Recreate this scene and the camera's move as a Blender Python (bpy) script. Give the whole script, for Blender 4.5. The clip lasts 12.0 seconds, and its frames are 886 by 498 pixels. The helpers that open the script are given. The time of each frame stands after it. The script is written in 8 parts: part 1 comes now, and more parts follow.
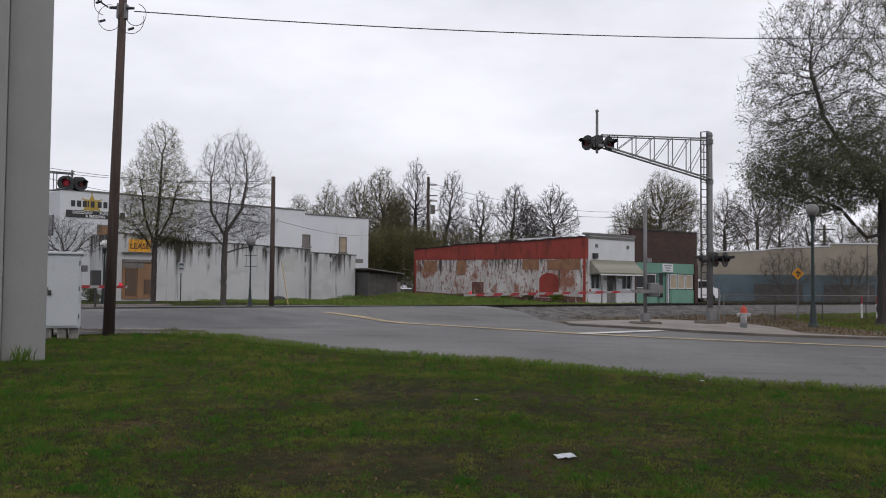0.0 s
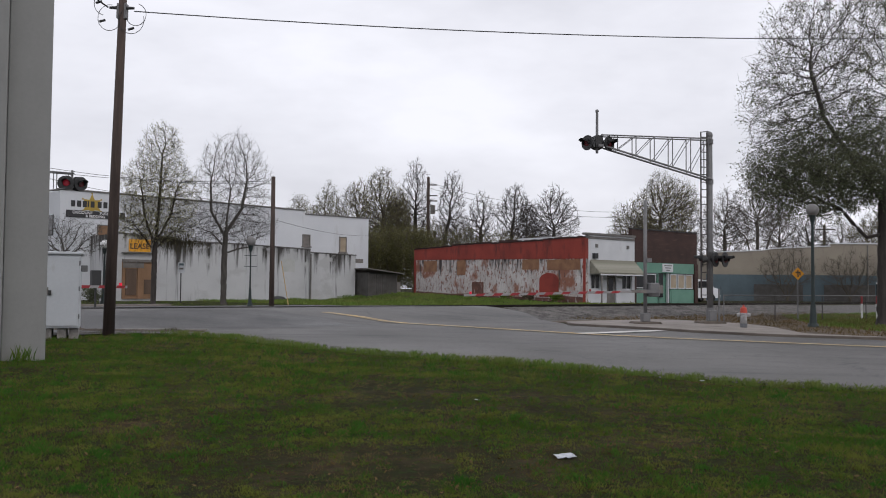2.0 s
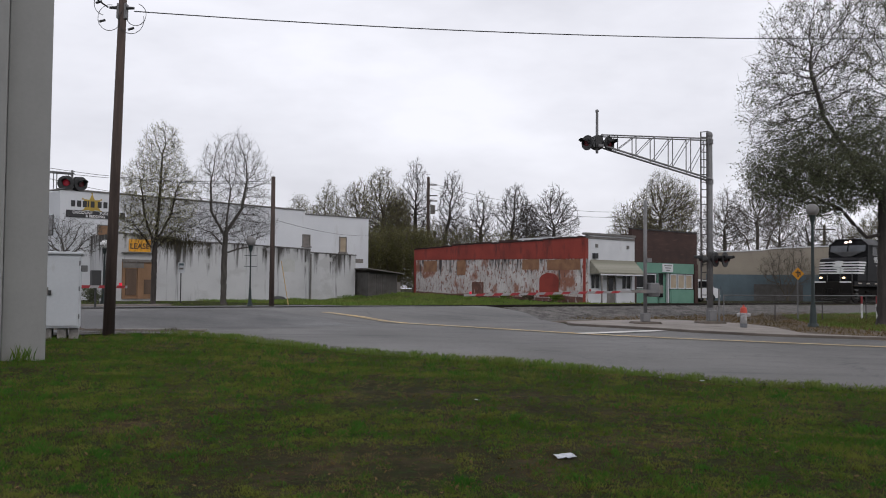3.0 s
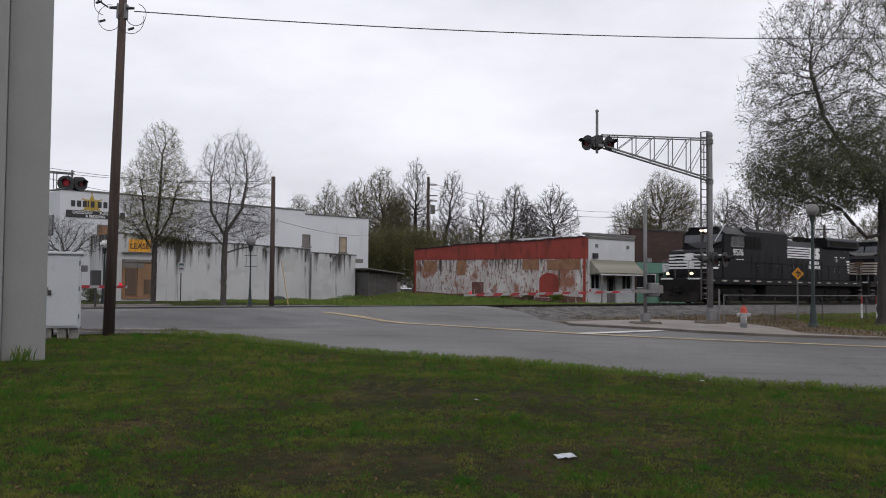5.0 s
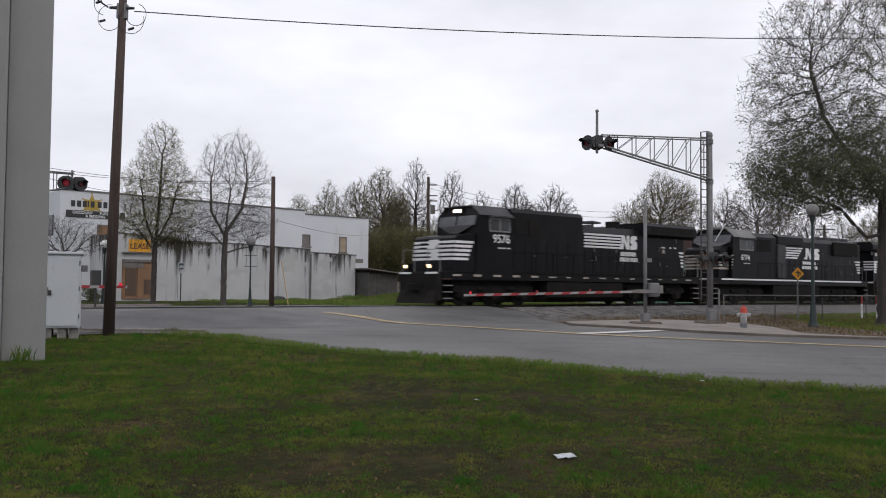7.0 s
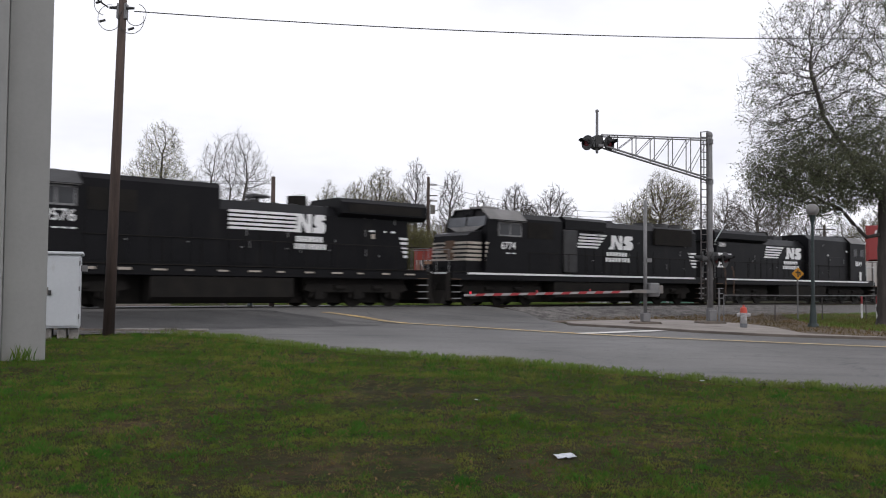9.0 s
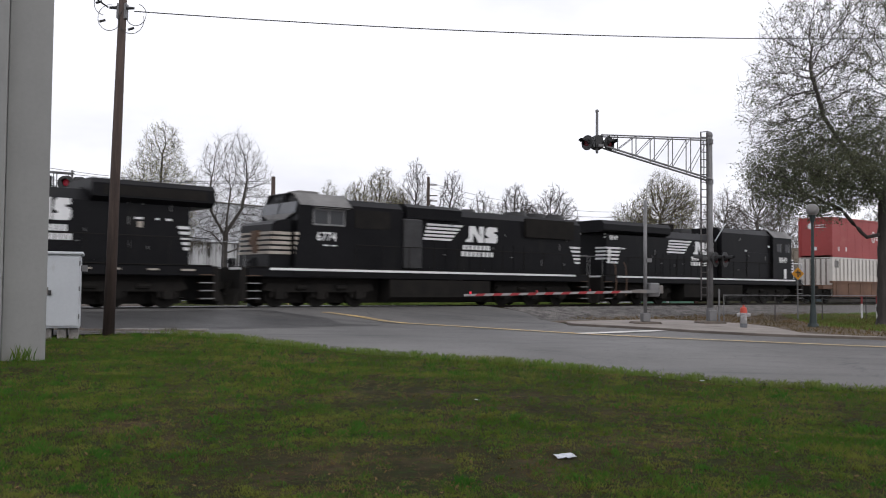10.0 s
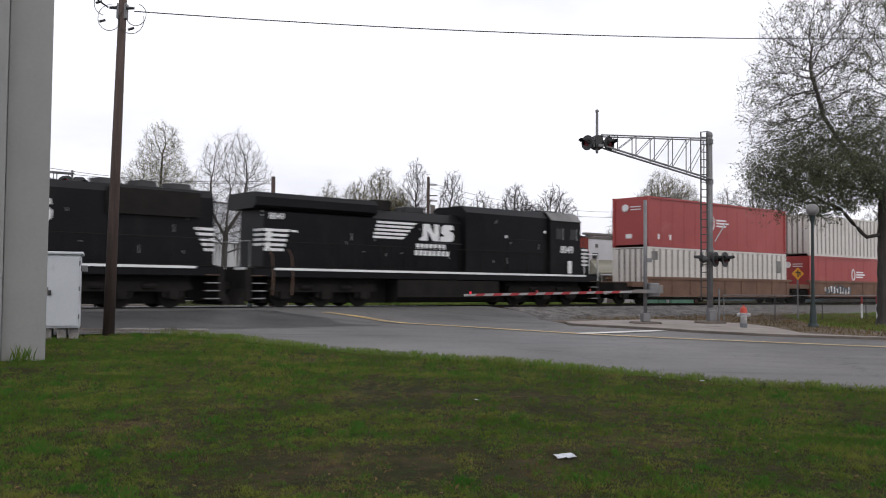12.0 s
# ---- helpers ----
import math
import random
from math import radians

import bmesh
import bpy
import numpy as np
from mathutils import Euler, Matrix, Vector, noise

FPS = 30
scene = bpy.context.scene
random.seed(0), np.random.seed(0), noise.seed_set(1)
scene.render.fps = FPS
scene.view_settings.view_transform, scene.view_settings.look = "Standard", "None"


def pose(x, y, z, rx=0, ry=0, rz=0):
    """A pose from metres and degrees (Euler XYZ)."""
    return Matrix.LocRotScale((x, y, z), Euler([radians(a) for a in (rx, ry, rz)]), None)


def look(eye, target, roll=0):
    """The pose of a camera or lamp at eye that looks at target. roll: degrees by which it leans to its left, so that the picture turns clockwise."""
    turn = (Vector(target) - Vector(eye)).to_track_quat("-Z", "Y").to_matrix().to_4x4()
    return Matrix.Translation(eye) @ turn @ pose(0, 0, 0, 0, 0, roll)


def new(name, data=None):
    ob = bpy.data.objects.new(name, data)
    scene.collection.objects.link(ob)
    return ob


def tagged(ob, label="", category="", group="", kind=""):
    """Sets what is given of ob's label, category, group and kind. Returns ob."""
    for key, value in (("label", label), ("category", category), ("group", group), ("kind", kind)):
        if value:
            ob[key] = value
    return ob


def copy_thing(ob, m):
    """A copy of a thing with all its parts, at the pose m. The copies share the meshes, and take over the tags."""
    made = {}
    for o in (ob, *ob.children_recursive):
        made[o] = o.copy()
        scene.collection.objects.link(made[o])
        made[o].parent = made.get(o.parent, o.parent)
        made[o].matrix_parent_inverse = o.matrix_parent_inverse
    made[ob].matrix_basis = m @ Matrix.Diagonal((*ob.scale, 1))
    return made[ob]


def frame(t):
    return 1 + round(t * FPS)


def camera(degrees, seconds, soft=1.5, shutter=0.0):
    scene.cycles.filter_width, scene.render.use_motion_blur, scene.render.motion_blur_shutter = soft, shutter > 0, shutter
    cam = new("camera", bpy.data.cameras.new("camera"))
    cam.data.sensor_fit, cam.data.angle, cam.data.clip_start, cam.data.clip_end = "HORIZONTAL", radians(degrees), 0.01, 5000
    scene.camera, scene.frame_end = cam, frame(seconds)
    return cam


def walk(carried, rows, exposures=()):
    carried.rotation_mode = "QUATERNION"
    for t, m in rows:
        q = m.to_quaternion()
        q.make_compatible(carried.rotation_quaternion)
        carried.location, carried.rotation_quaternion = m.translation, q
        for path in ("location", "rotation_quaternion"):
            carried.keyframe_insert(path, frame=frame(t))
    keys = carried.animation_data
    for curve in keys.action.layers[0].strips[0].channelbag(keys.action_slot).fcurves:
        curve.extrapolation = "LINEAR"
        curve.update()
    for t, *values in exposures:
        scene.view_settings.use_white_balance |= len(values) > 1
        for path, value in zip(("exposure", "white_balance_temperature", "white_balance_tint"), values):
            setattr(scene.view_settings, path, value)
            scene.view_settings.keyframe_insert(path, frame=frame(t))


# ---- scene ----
# a still camera beside a level crossing; z = 0 is the top of the rails
cam = camera(50.73, 12.0, soft=1.0, shutter=0.5)
EYE = (0.0, 0.0, 0.805)
AIM = look(EYE, (0.0, math.cos(radians(2.439)), 0.805 + math.sin(radians(2.439))), 0.459)
walk(cam, [(0.0, AIM), (12.0, AIM)],
     exposures=[(0.0, 0.04), (5.0, 0.04), (7.0, 0.1), (9.0, 0.33), (12.0, 0.36)])

# ---- light: overcast, wet day ----
world = bpy.data.worlds.new("sky")
scene.world = world
world.use_nodes = True
wn, wl = world.node_tree.nodes, world.node_tree.links
wn.clear()
SUN_EL, SUN_ROT = radians(48), radians(150)
sky = wn.new("ShaderNodeTexSky")
sky.sky_type, sky.sun_disc = "NISHITA", False
sky.sun_elevation, sky.sun_rotation, sky.air_density, sky.dust_density = SUN_EL, SUN_ROT, 1.0, 3.0
scale_sky = wn.new("ShaderNodeVectorMath")
scale_sky.operation = "SCALE"
scale_sky.inputs["Scale"].default_value = 0.12
coord = wn.new("ShaderNodeTexCoord")
mapping = wn.new("ShaderNodeMapping")
mapping.inputs["Scale"].default_value = (1.0, 1.0, 2.6)
cloud = wn.new("ShaderNodeTexNoise")
cloud.inputs["Scale"].default_value, cloud.inputs["Detail"].default_value = 3.2, 5.0
cloud.inputs["Roughness"].default_value = 0.55
ramp = wn.new("ShaderNodeValToRGB")
ramp.color_ramp.elements[0].position, ramp.color_ramp.elements[0].color = 0.3, (0.72, 0.72, 0.785, 1)
ramp.color_ramp.elements[1].position, ramp.color_ramp.elements[1].color = 0.68, (0.97, 0.97, 1.045, 1)
mix_sky = wn.new("ShaderNodeMix")
mix_sky.data_type = "RGBA"
mix_sky.inputs["Factor"].default_value = 0.93
back = wn.new("ShaderNodeBackground")
back.inputs["Strength"].default_value = 1.0
wout = wn.new("ShaderNodeOutputWorld")
wl.new(sky.outputs[0], scale_sky.inputs[0])
wl.new(coord.outputs["Generated"], mapping.inputs[0])
wl.new(mapping.outputs[0], cloud.inputs["Vector"])
split = wn.new("ShaderNodeSeparateXYZ")
rise = wn.new("ShaderNodeMapRange")
rise.inputs["From Min"].default_value, rise.inputs["From Max"].default_value = 0.0, 0.22
rise.inputs["To Min"].default_value, rise.inputs["To Max"].default_value = -0.12, 0.05
lift_sky = wn.new("ShaderNodeMath")
lift_sky.operation = "ADD"
wl.new(coord.outputs["Generated"], split.inputs[0])
wl.new(split.outputs["Z"], rise.inputs["Value"])
wl.new(cloud.outputs[0], lift_sky.inputs[0])
wl.new(rise.outputs[0], lift_sky.inputs[1])
wl.new(lift_sky.outputs[0], ramp.inputs[0])
wl.new(scale_sky.outputs[0], mix_sky.inputs[6])
wl.new(ramp.outputs[0], mix_sky.inputs[7])
wl.new(mix_sky.outputs[2], back.inputs[0])
wl.new(back.outputs[0], wout.inputs[0])
sun = new("sun", bpy.data.lights.new("sun", "SUN"))
sun.data.energy, sun.data.angle, sun.data.color = 0.5, radians(25), (1.0, 0.97, 0.93)
sun.matrix_basis = look((0, 0, 60), Vector((0, 0, 60)) - Vector((math.sin(SUN_ROT) * math.cos(SUN_EL), math.cos(SUN_ROT) * math.cos(SUN_EL), math.sin(SUN_EL))))

# ---- the plan: s runs along the track, w away from the camera across it ----
TH, TD = radians(40.235), 34.46
U, N = Vector((math.cos(TH), math.sin(TH), 0)), Vector((-math.sin(TH), math.cos(TH), 0))


def at(s, w, z=0.0, turn=0.0):
    """A pose in the plan: s, w, height, and a turn from the track's direction."""
    p = U * s + N * w
    return pose(p.x, p.y, z, 0, 0, math.degrees(TH) + turn)


def plan(x, y):
    p = Vector((x, y, 0))
    return p.dot(U), p.dot(N)


W_KNOTS = (-40, 0, 8, 20, 28, 31.5, 33, 36, 38, 44, 60, 90, 3000)
Z_KNOTS = (-0.9, -0.88, -0.85, -0.58, -0.5, -0.12, -0.02, -0.02, -0.15, -0.15, -0.15, -0.15, -0.15)


def level(s, w):
    """Height of the ground at s, w."""
    z = float(np.interp(w, W_KNOTS, Z_KNOTS))
    bank = min(max((w - 42) / 16, 0), 1) * min(max((s - 38) / 6, 0), 1) * min(max((62 - s) / 8, 0), 1)
    return z + 0.55 * bank


def gat(s, w, dz=0.0, turn=0.0):
    return at(s, w, level(s, w) + dz, turn)


# ---- materials ----
def material(name, base, second=None, rough=0.7, metal=0.0, scale=3.0, fine=40.0, amount=0.5, bump=0.15,
             stretch=(1, 1, 1), vary=0.0, spec=0.5):
    """Two tones mixed by a broad and a fine noise, roughness that varies, fine relief."""
    m = bpy.data.materials.new(name)
    m.use_nodes = True
    n, l = m.node_tree.nodes, m.node_tree.links
    b = n["Principled BSDF"]
    b.inputs["Metallic"].default_value = metal
    b.inputs["Specular IOR Level"].default_value = spec
    second = second or tuple(c * 0.6 for c in base)
    tc = n.new("ShaderNodeTexCoord")
    mp = n.new("ShaderNodeMapping")
    mp.inputs["Scale"].default_value = stretch
    l.new(tc.outputs["Object"], mp.inputs[0])
    big, small = n.new("ShaderNodeTexNoise"), n.new("ShaderNodeTexNoise")
    for node, sc, det in ((big, scale, 5), (small, fine, 3)):
        node.inputs["Scale"].default_value, node.inputs["Detail"].default_value = sc, det
        l.new(mp.outputs[0], node.inputs["Vector"])
    add = n.new("ShaderNodeMath")
    add.operation = "MULTIPLY_ADD"
    add.inputs[1].default_value, add.inputs[2].default_value = 0.45, -0.22
    l.new(small.outputs[0], add.inputs[0])
    both = n.new("ShaderNodeMath")
    both.operation = "ADD"
    l.new(big.outputs[0], both.inputs[0])
    l.new(add.outputs[0], both.inputs[1])
    rg = n.new("ShaderNodeMapRange")
    rg.inputs["From Min"].default_value, rg.inputs["From Max"].default_value = 0.5 - 0.25 / max(amount, 0.05) * 0.5, 0.5 + 0.25 / max(amount, 0.05) * 0.5
    l.new(both.outputs[0], rg.inputs["Value"])
    mx = n.new("ShaderNodeMix")
    mx.data_type = "RGBA"
    mx.inputs[6].default_value, mx.inputs[7].default_value = (*base, 1), (*second, 1)
    l.new(rg.outputs[0], mx.inputs["Factor"])
    colour = mx.outputs[2]
    if vary:
        oi = n.new("ShaderNodeObjectInfo")
        hsv = n.new("ShaderNodeHueSaturation")
        mr = n.new("ShaderNodeMapRange")
        mr.inputs["To Min"].default_value, mr.inputs["To Max"].default_value = 1 - vary, 1 + vary
        l.new(oi.outputs["Random"], mr.inputs["Value"])
        l.new(mr.outputs[0], hsv.inputs["Value"])
        l.new(colour, hsv.inputs["Color"])
        colour = hsv.outputs[0]
    l.new(colour, b.inputs["Base Color"])
    rr = n.new("ShaderNodeMapRange")
    rr.inputs["To Min"].default_value, rr.inputs["To Max"].default_value = max(rough - 0.12, 0.03), min(rough + 0.12, 1)
    l.new(both.outputs[0], rr.inputs["Value"])
    l.new(rr.outputs[0], b.inputs["Roughness"])
    if bump:
        bp = n.new("ShaderNodeBump")
        bp.inputs["Strength"].default_value, bp.inputs["Distance"].default_value = bump, 0.02
        l.new(small.outputs[0], bp.inputs["Height"])
        l.new(bp.outputs[0], b.inputs["Normal"])
    m["colour_socket"] = colour.node.name
    return m


def overlay(m, colour, scale, stretch, lo, hi, detail=6, seed=0.0, height=None):
    """Stains or flaking over a material: a second colour where a noise passes a threshold; height: (z low, z high) fades it in upward."""
    n, l = m.node_tree.nodes, m.node_tree.links
    b = n["Principled BSDF"]
    src = b.inputs["Base Color"].links[0].from_socket
    tc = n.new("ShaderNodeTexCoord")
    mp = n.new("ShaderNodeMapping")
    mp.inputs["Scale"].default_value, mp.inputs["Location"].default_value = stretch, (seed, seed * 0.7, seed * 1.3)
    nz = n.new("ShaderNodeTexNoise")
    nz.inputs["Scale"].default_value, nz.inputs["Detail"].default_value, nz.inputs["Roughness"].default_value = scale, detail, 0.62
    l.new(tc.outputs["Object"], mp.inputs[0])
    l.new(mp.outputs[0], nz.inputs["Vector"])
    value = nz.outputs[0]
    if height:
        sp = n.new("ShaderNodeSeparateXYZ")
        l.new(tc.outputs["Object"], sp.inputs[0])
        hr = n.new("ShaderNodeMapRange")
        hr.inputs["From Min"].default_value, hr.inputs["From Max"].default_value = height
        hr.inputs["To Min"].default_value, hr.inputs["To Max"].default_value = -0.3, 0.0
        l.new(sp.outputs["Z"], hr.inputs["Value"])
        ad = n.new("ShaderNodeMath")
        ad.operation = "ADD"
        l.new(value, ad.inputs[0])
        l.new(hr.outputs[0], ad.inputs[1])
        value = ad.outputs[0]
    mr = n.new("ShaderNodeMapRange")
    mr.inputs["From Min"].default_value, mr.inputs["From Max"].default_value = lo, hi
    l.new(value, mr.inputs["Value"])
    mx = n.new("ShaderNodeMix")
    mx.data_type = "RGBA"
    l.new(mr.outputs[0], mx.inputs["Factor"])
    l.new(src, mx.inputs[6])
    mx.inputs[7].default_value = (*colour, 1)
    l.new(mx.outputs[2], b.inputs["Base Color"])
    return m


def leafy(m, share=0.5):
    """Let part of the light pass through a thin leaf."""
    n, l = m.node_tree.nodes, m.node_tree.links
    b, out = n["Principled BSDF"], n["Material Output"]
    tr = n.new("ShaderNodeBsdfTranslucent")
    mx = n.new("ShaderNodeMixShader")
    mx.inputs[0].default_value = share
    l.new(b.inputs["Base Color"].links[0].from_socket, tr.inputs["Color"])
    l.new(b.outputs[0], mx.inputs[1])
    l.new(tr.outputs[0], mx.inputs[2])
    l.new(mx.outputs[0], out.inputs["Surface"])
    return m


def glow(name, colour, strength):
    m = bpy.data.materials.new(name)
    m.use_nodes = True
    b = m.node_tree.nodes["Principled BSDF"]
    b.inputs["Base Color"].default_value = (*colour, 1)
    b.inputs["Emission Color"].default_value = (*colour, 1)
    b.inputs["Emission Strength"].default_value = strength
    return m


M_GROUND = overlay(overlay(overlay(material("lawn_soil", (0.017, 0.02, 0.007), (0.024, 0.018, 0.01), 0.95, scale=2.2, fine=24, amount=0.8, bump=0.6, spec=0.04),
                   (0.052, 0.036, 0.021), 1.1, (1, 1, 1), 0.52, 0.66, detail=12, seed=3), (0.02, 0.034, 0.008), 9.0, (1, 1, 1), 0.52, 0.62, detail=8, seed=14),
                   (0.01, 0.009, 0.006), 6.0, (1, 1, 1), 0.55, 0.68, detail=8, seed=9)
M_ASPHALT = overlay(overlay(overlay(material("wet_asphalt", (0.115, 0.111, 0.106), (0.08, 0.078, 0.075), 0.62, scale=0.25, fine=60, amount=0.6, bump=0.3, spec=0.28),
                    (0.1, 0.098, 0.096), 0.6, (1, 1, 1), 0.52, 0.72, seed=2), (0.05, 0.05, 0.051), 0.8, (0.3, 1.6, 1), 0.5, 0.68, detail=10, seed=7), (0.138, 0.134, 0.128), 0.13, (1, 1, 1), 0.46, 0.7, seed=21)
def cracked(m, scale, width, colour):
    """Thin dark cracks along the cell edges of a surface."""
    n, l = m.node_tree.nodes, m.node_tree.links
    b = n["Principled BSDF"]
    src = b.inputs["Base Color"].links[0].from_socket
    tc = n.new("ShaderNodeTexCoord")
    warp = n.new("ShaderNodeTexNoise")
    warp.inputs["Scale"].default_value, warp.inputs["Detail"].default_value = 1.6, 4
    l.new(tc.outputs["Object"], warp.inputs["Vector"])
    add = n.new("ShaderNodeMixRGB")
    add.blend_type = "ADD"
    add.inputs[0].default_value = 1.0
    l.new(tc.outputs["Object"], add.inputs[1])
    l.new(warp.outputs["Color"], add.inputs[2])
    vo = n.new("ShaderNodeTexVoronoi")
    vo.feature = "DISTANCE_TO_EDGE"
    vo.inputs["Scale"].default_value = scale
    l.new(add.outputs[0], vo.inputs["Vector"])
    mr = n.new("ShaderNodeMapRange")
    mr.inputs["From Min"].default_value, mr.inputs["From Max"].default_value = width, 0.0
    l.new(vo.outputs["Distance"], mr.inputs["Value"])
    mx = n.new("ShaderNodeMix")
    mx.data_type = "RGBA"
    l.new(mr.outputs[0], mx.inputs["Factor"])
    l.new(src, mx.inputs[6])
    mx.inputs[7].default_value = (*colour, 1)
    l.new(mx.outputs[2], b.inputs["Base Color"])
    return m


overlay(M_ASPHALT, (0.05, 0.05, 0.051), 11.0, (1, 1, 1), 0.6, 0.7, detail=3, seed=31)
overlay(M_ASPHALT, (0.17, 0.168, 0.165), 14.0, (1, 1, 1), 0.63, 0.72, detail=3, seed=33)
cracked(M_ASPHALT, 0.22, 0.006, (0.045, 0.045, 0.045))
cracked(M_ASPHALT, 0.75, 0.008, (0.06, 0.06, 0.06))
M_OLDASPHALT = overlay(material("old_dark_asphalt", (0.062, 0.061, 0.06), (0.04, 0.04, 0.04), 0.5, scale=0.5, fine=50, amount=0.7, bump=0.3, spec=0.3),
                       (0.085, 0.083, 0.08), 0.5, (0.3, 1.4, 1), 0.52, 0.68, detail=10, seed=6)
cracked(M_OLDASPHALT, 0.5, 0.02, (0.02, 0.02, 0.02))
M_CONCRETE = overlay(material("damp_concrete", (0.24, 0.21, 0.185), (0.15, 0.13, 0.115), 0.7, scale=0.8, fine=50, bump=0.2),
                     (0.08, 0.062, 0.05), 1.2, (1, 1, 1), 0.55, 0.75, seed=5)
M_KERB = material("dirty_dark_kerb", (0.13, 0.108, 0.09), (0.07, 0.057, 0.048), 0.8, scale=1.5, fine=30, amount=0.7)
M_BALLAST = material("grey_ballast", (0.12, 0.112, 0.105), (0.05, 0.046, 0.043), 0.9, scale=5, fine=26, amount=0.9, bump=0.8)
M_DARKBALLAST = material("oily_ballast", (0.05, 0.046, 0.042), (0.022, 0.02, 0.019), 0.9, scale=5, fine=26, amount=0.9, bump=0.8, spec=0.1)
M_STONE = material("ballast_stone", (0.19, 0.178, 0.168), (0.07, 0.065, 0.062), 0.85, scale=2, fine=20, amount=0.8)
M_FOOT = material("stained_brown_concrete", (0.13, 0.105, 0.085), (0.07, 0.057, 0.047), 0.9, scale=3, fine=24, amount=0.7)
M_DIRT = material("brown_dirt", (0.1, 0.07, 0.045), (0.055, 0.04, 0.028), 0.95, scale=1.2, fine=18, amount=0.7, bump=0.5)
M_BLADE = material("grass_blade", (0.05, 0.1, 0.012), (0.13, 0.15, 0.03), 0.85, scale=1.1, fine=9, amount=1.1, bump=0, spec=0.06)
M_TUFT = material("lush_grass_blade", (0.03, 0.1, 0.013), (0.06, 0.13, 0.02), 0.85, scale=1.4, fine=9, amount=1.1, bump=0, spec=0.06)
M_DRYBLADE = material("dry_grass_blade", (0.17, 0.115, 0.055), (0.075, 0.06, 0.024), 0.85, scale=0.7, fine=4, amount=1.1, bump=0, spec=0.06)
M_WEED = material("bright_weed", (0.095, 0.17, 0.03), (0.15, 0.17, 0.05), 0.8, scale=0.4, fine=5, amount=0.8, bump=0, spec=0.06)
M_RAIL = material("worn_rail_steel", (0.03, 0.024, 0.021), (0.017, 0.014, 0.013), 0.9, scale=2, fine=30, spec=0.15)
M_TIE = material("creosoted_tie", (0.05, 0.042, 0.035), (0.09, 0.08, 0.07), 0.9, scale=3, fine=40, stretch=(4, 1, 4), vary=0.2)
M_WHITEWALL = overlay(overlay(material("old_white_stucco", (0.52, 0.525, 0.525), (0.42, 0.425, 0.43), 0.85, scale=0.5, fine=14, amount=0.45, bump=0.25),
                      (0.045, 0.041, 0.037), 2.3, (1.0, 1.0, 0.07), 0.31, 0.45, seed=4, height=(1.5, 4.4)), (0.42, 0.42, 0.42), 0.7, (1, 1, 1.4), 0.55, 0.65, seed=12)
M_WHITEWALL_B = overlay(material("painted_white_brick", (0.62, 0.635, 0.655), (0.52, 0.535, 0.56), 0.8, scale=0.4, fine=10, amount=0.4, bump=0.2),
                        (0.35, 0.34, 0.33), 1.2, (1, 1, 0.2), 0.6, 0.85, seed=6)
M_PATCH = material("pale_plaster_patch", (0.4, 0.41, 0.38), (0.47, 0.47, 0.46), 0.85, scale=1.5, fine=14, amount=0.8)
M_COPING = material("weathered_coping", (0.2, 0.19, 0.18), (0.1, 0.095, 0.09), 0.9, scale=2, fine=20)
M_REDPAINT = overlay(material("faded_red_paint", (0.30, 0.042, 0.027), (0.2, 0.032, 0.023), 0.8, scale=0.6, fine=14, amount=0.6, bump=0.3),
                     (0.07, 0.022, 0.019), 1.6, (1, 1, 0.3), 0.54, 0.74, seed=8)
M_PEEL = overlay(overlay(overlay(material("peeling_whitewash", (0.6, 0.58, 0.565), (0.4, 0.36, 0.34), 0.9, scale=0.9, fine=14, amount=0.6, bump=0.4),
                 (0.24, 0.12, 0.09), 5.5, (1, 1, 0.6), 0.55, 0.6, detail=15, seed=1), (0.27, 0.12, 0.08), 0.45, (1, 1, 0.8), 0.53, 0.6, detail=10, seed=5),
                 (0.05, 0.042, 0.04), 3.6, (1, 1, 0.12), 0.43, 0.56, detail=8, seed=11, height=(0.2, 3.4))
overlay(M_PEEL, (0.07, 0.055, 0.05), 13.0, (1, 1, 0.25), 0.59, 0.64, detail=8, seed=19)
M_REDCOPE = material("blackened_red_brick_coping", (0.075, 0.03, 0.025), (0.03, 0.02, 0.018), 0.9, scale=3, fine=18, amount=0.8, vary=0.4)
M_PLINTH = overlay(material("stained_brown_plinth", (0.17, 0.075, 0.055), (0.1, 0.05, 0.04), 0.9, scale=2, fine=20, amount=0.7), (0.3, 0.25, 0.22), 3.5, (1, 1, 0.5), 0.56, 0.62, detail=10, seed=6)
M_BRICKTAN = material("exposed_tan_brick", (0.3, 0.16, 0.085), (0.2, 0.1, 0.06), 0.9, scale=2, fine=24, amount=0.6)
M_SHOPWHITE = overlay(material("shop_white_paint", (0.62, 0.63, 0.65), (0.52, 0.53, 0.55), 0.75, scale=0.8, fine=16, amount=0.5),
                      (0.3, 0.29, 0.28), 2, (1, 1, 0.25), 0.62, 0.85, seed=3)
M_BROWNBRICK = overlay(material("dark_brown_brick", (0.055, 0.026, 0.02), (0.035, 0.02, 0.017), 0.85, scale=1, fine=18, amount=0.6, bump=0.4),
                       (0.09, 0.05, 0.04), 2, (0.4, 0.4, 3), 0.55, 0.8, seed=3)
M_GREEN = material("mint_green_paint", (0.14, 0.285, 0.215), (0.105, 0.23, 0.175), 0.6, scale=1, fine=16, amount=0.5)
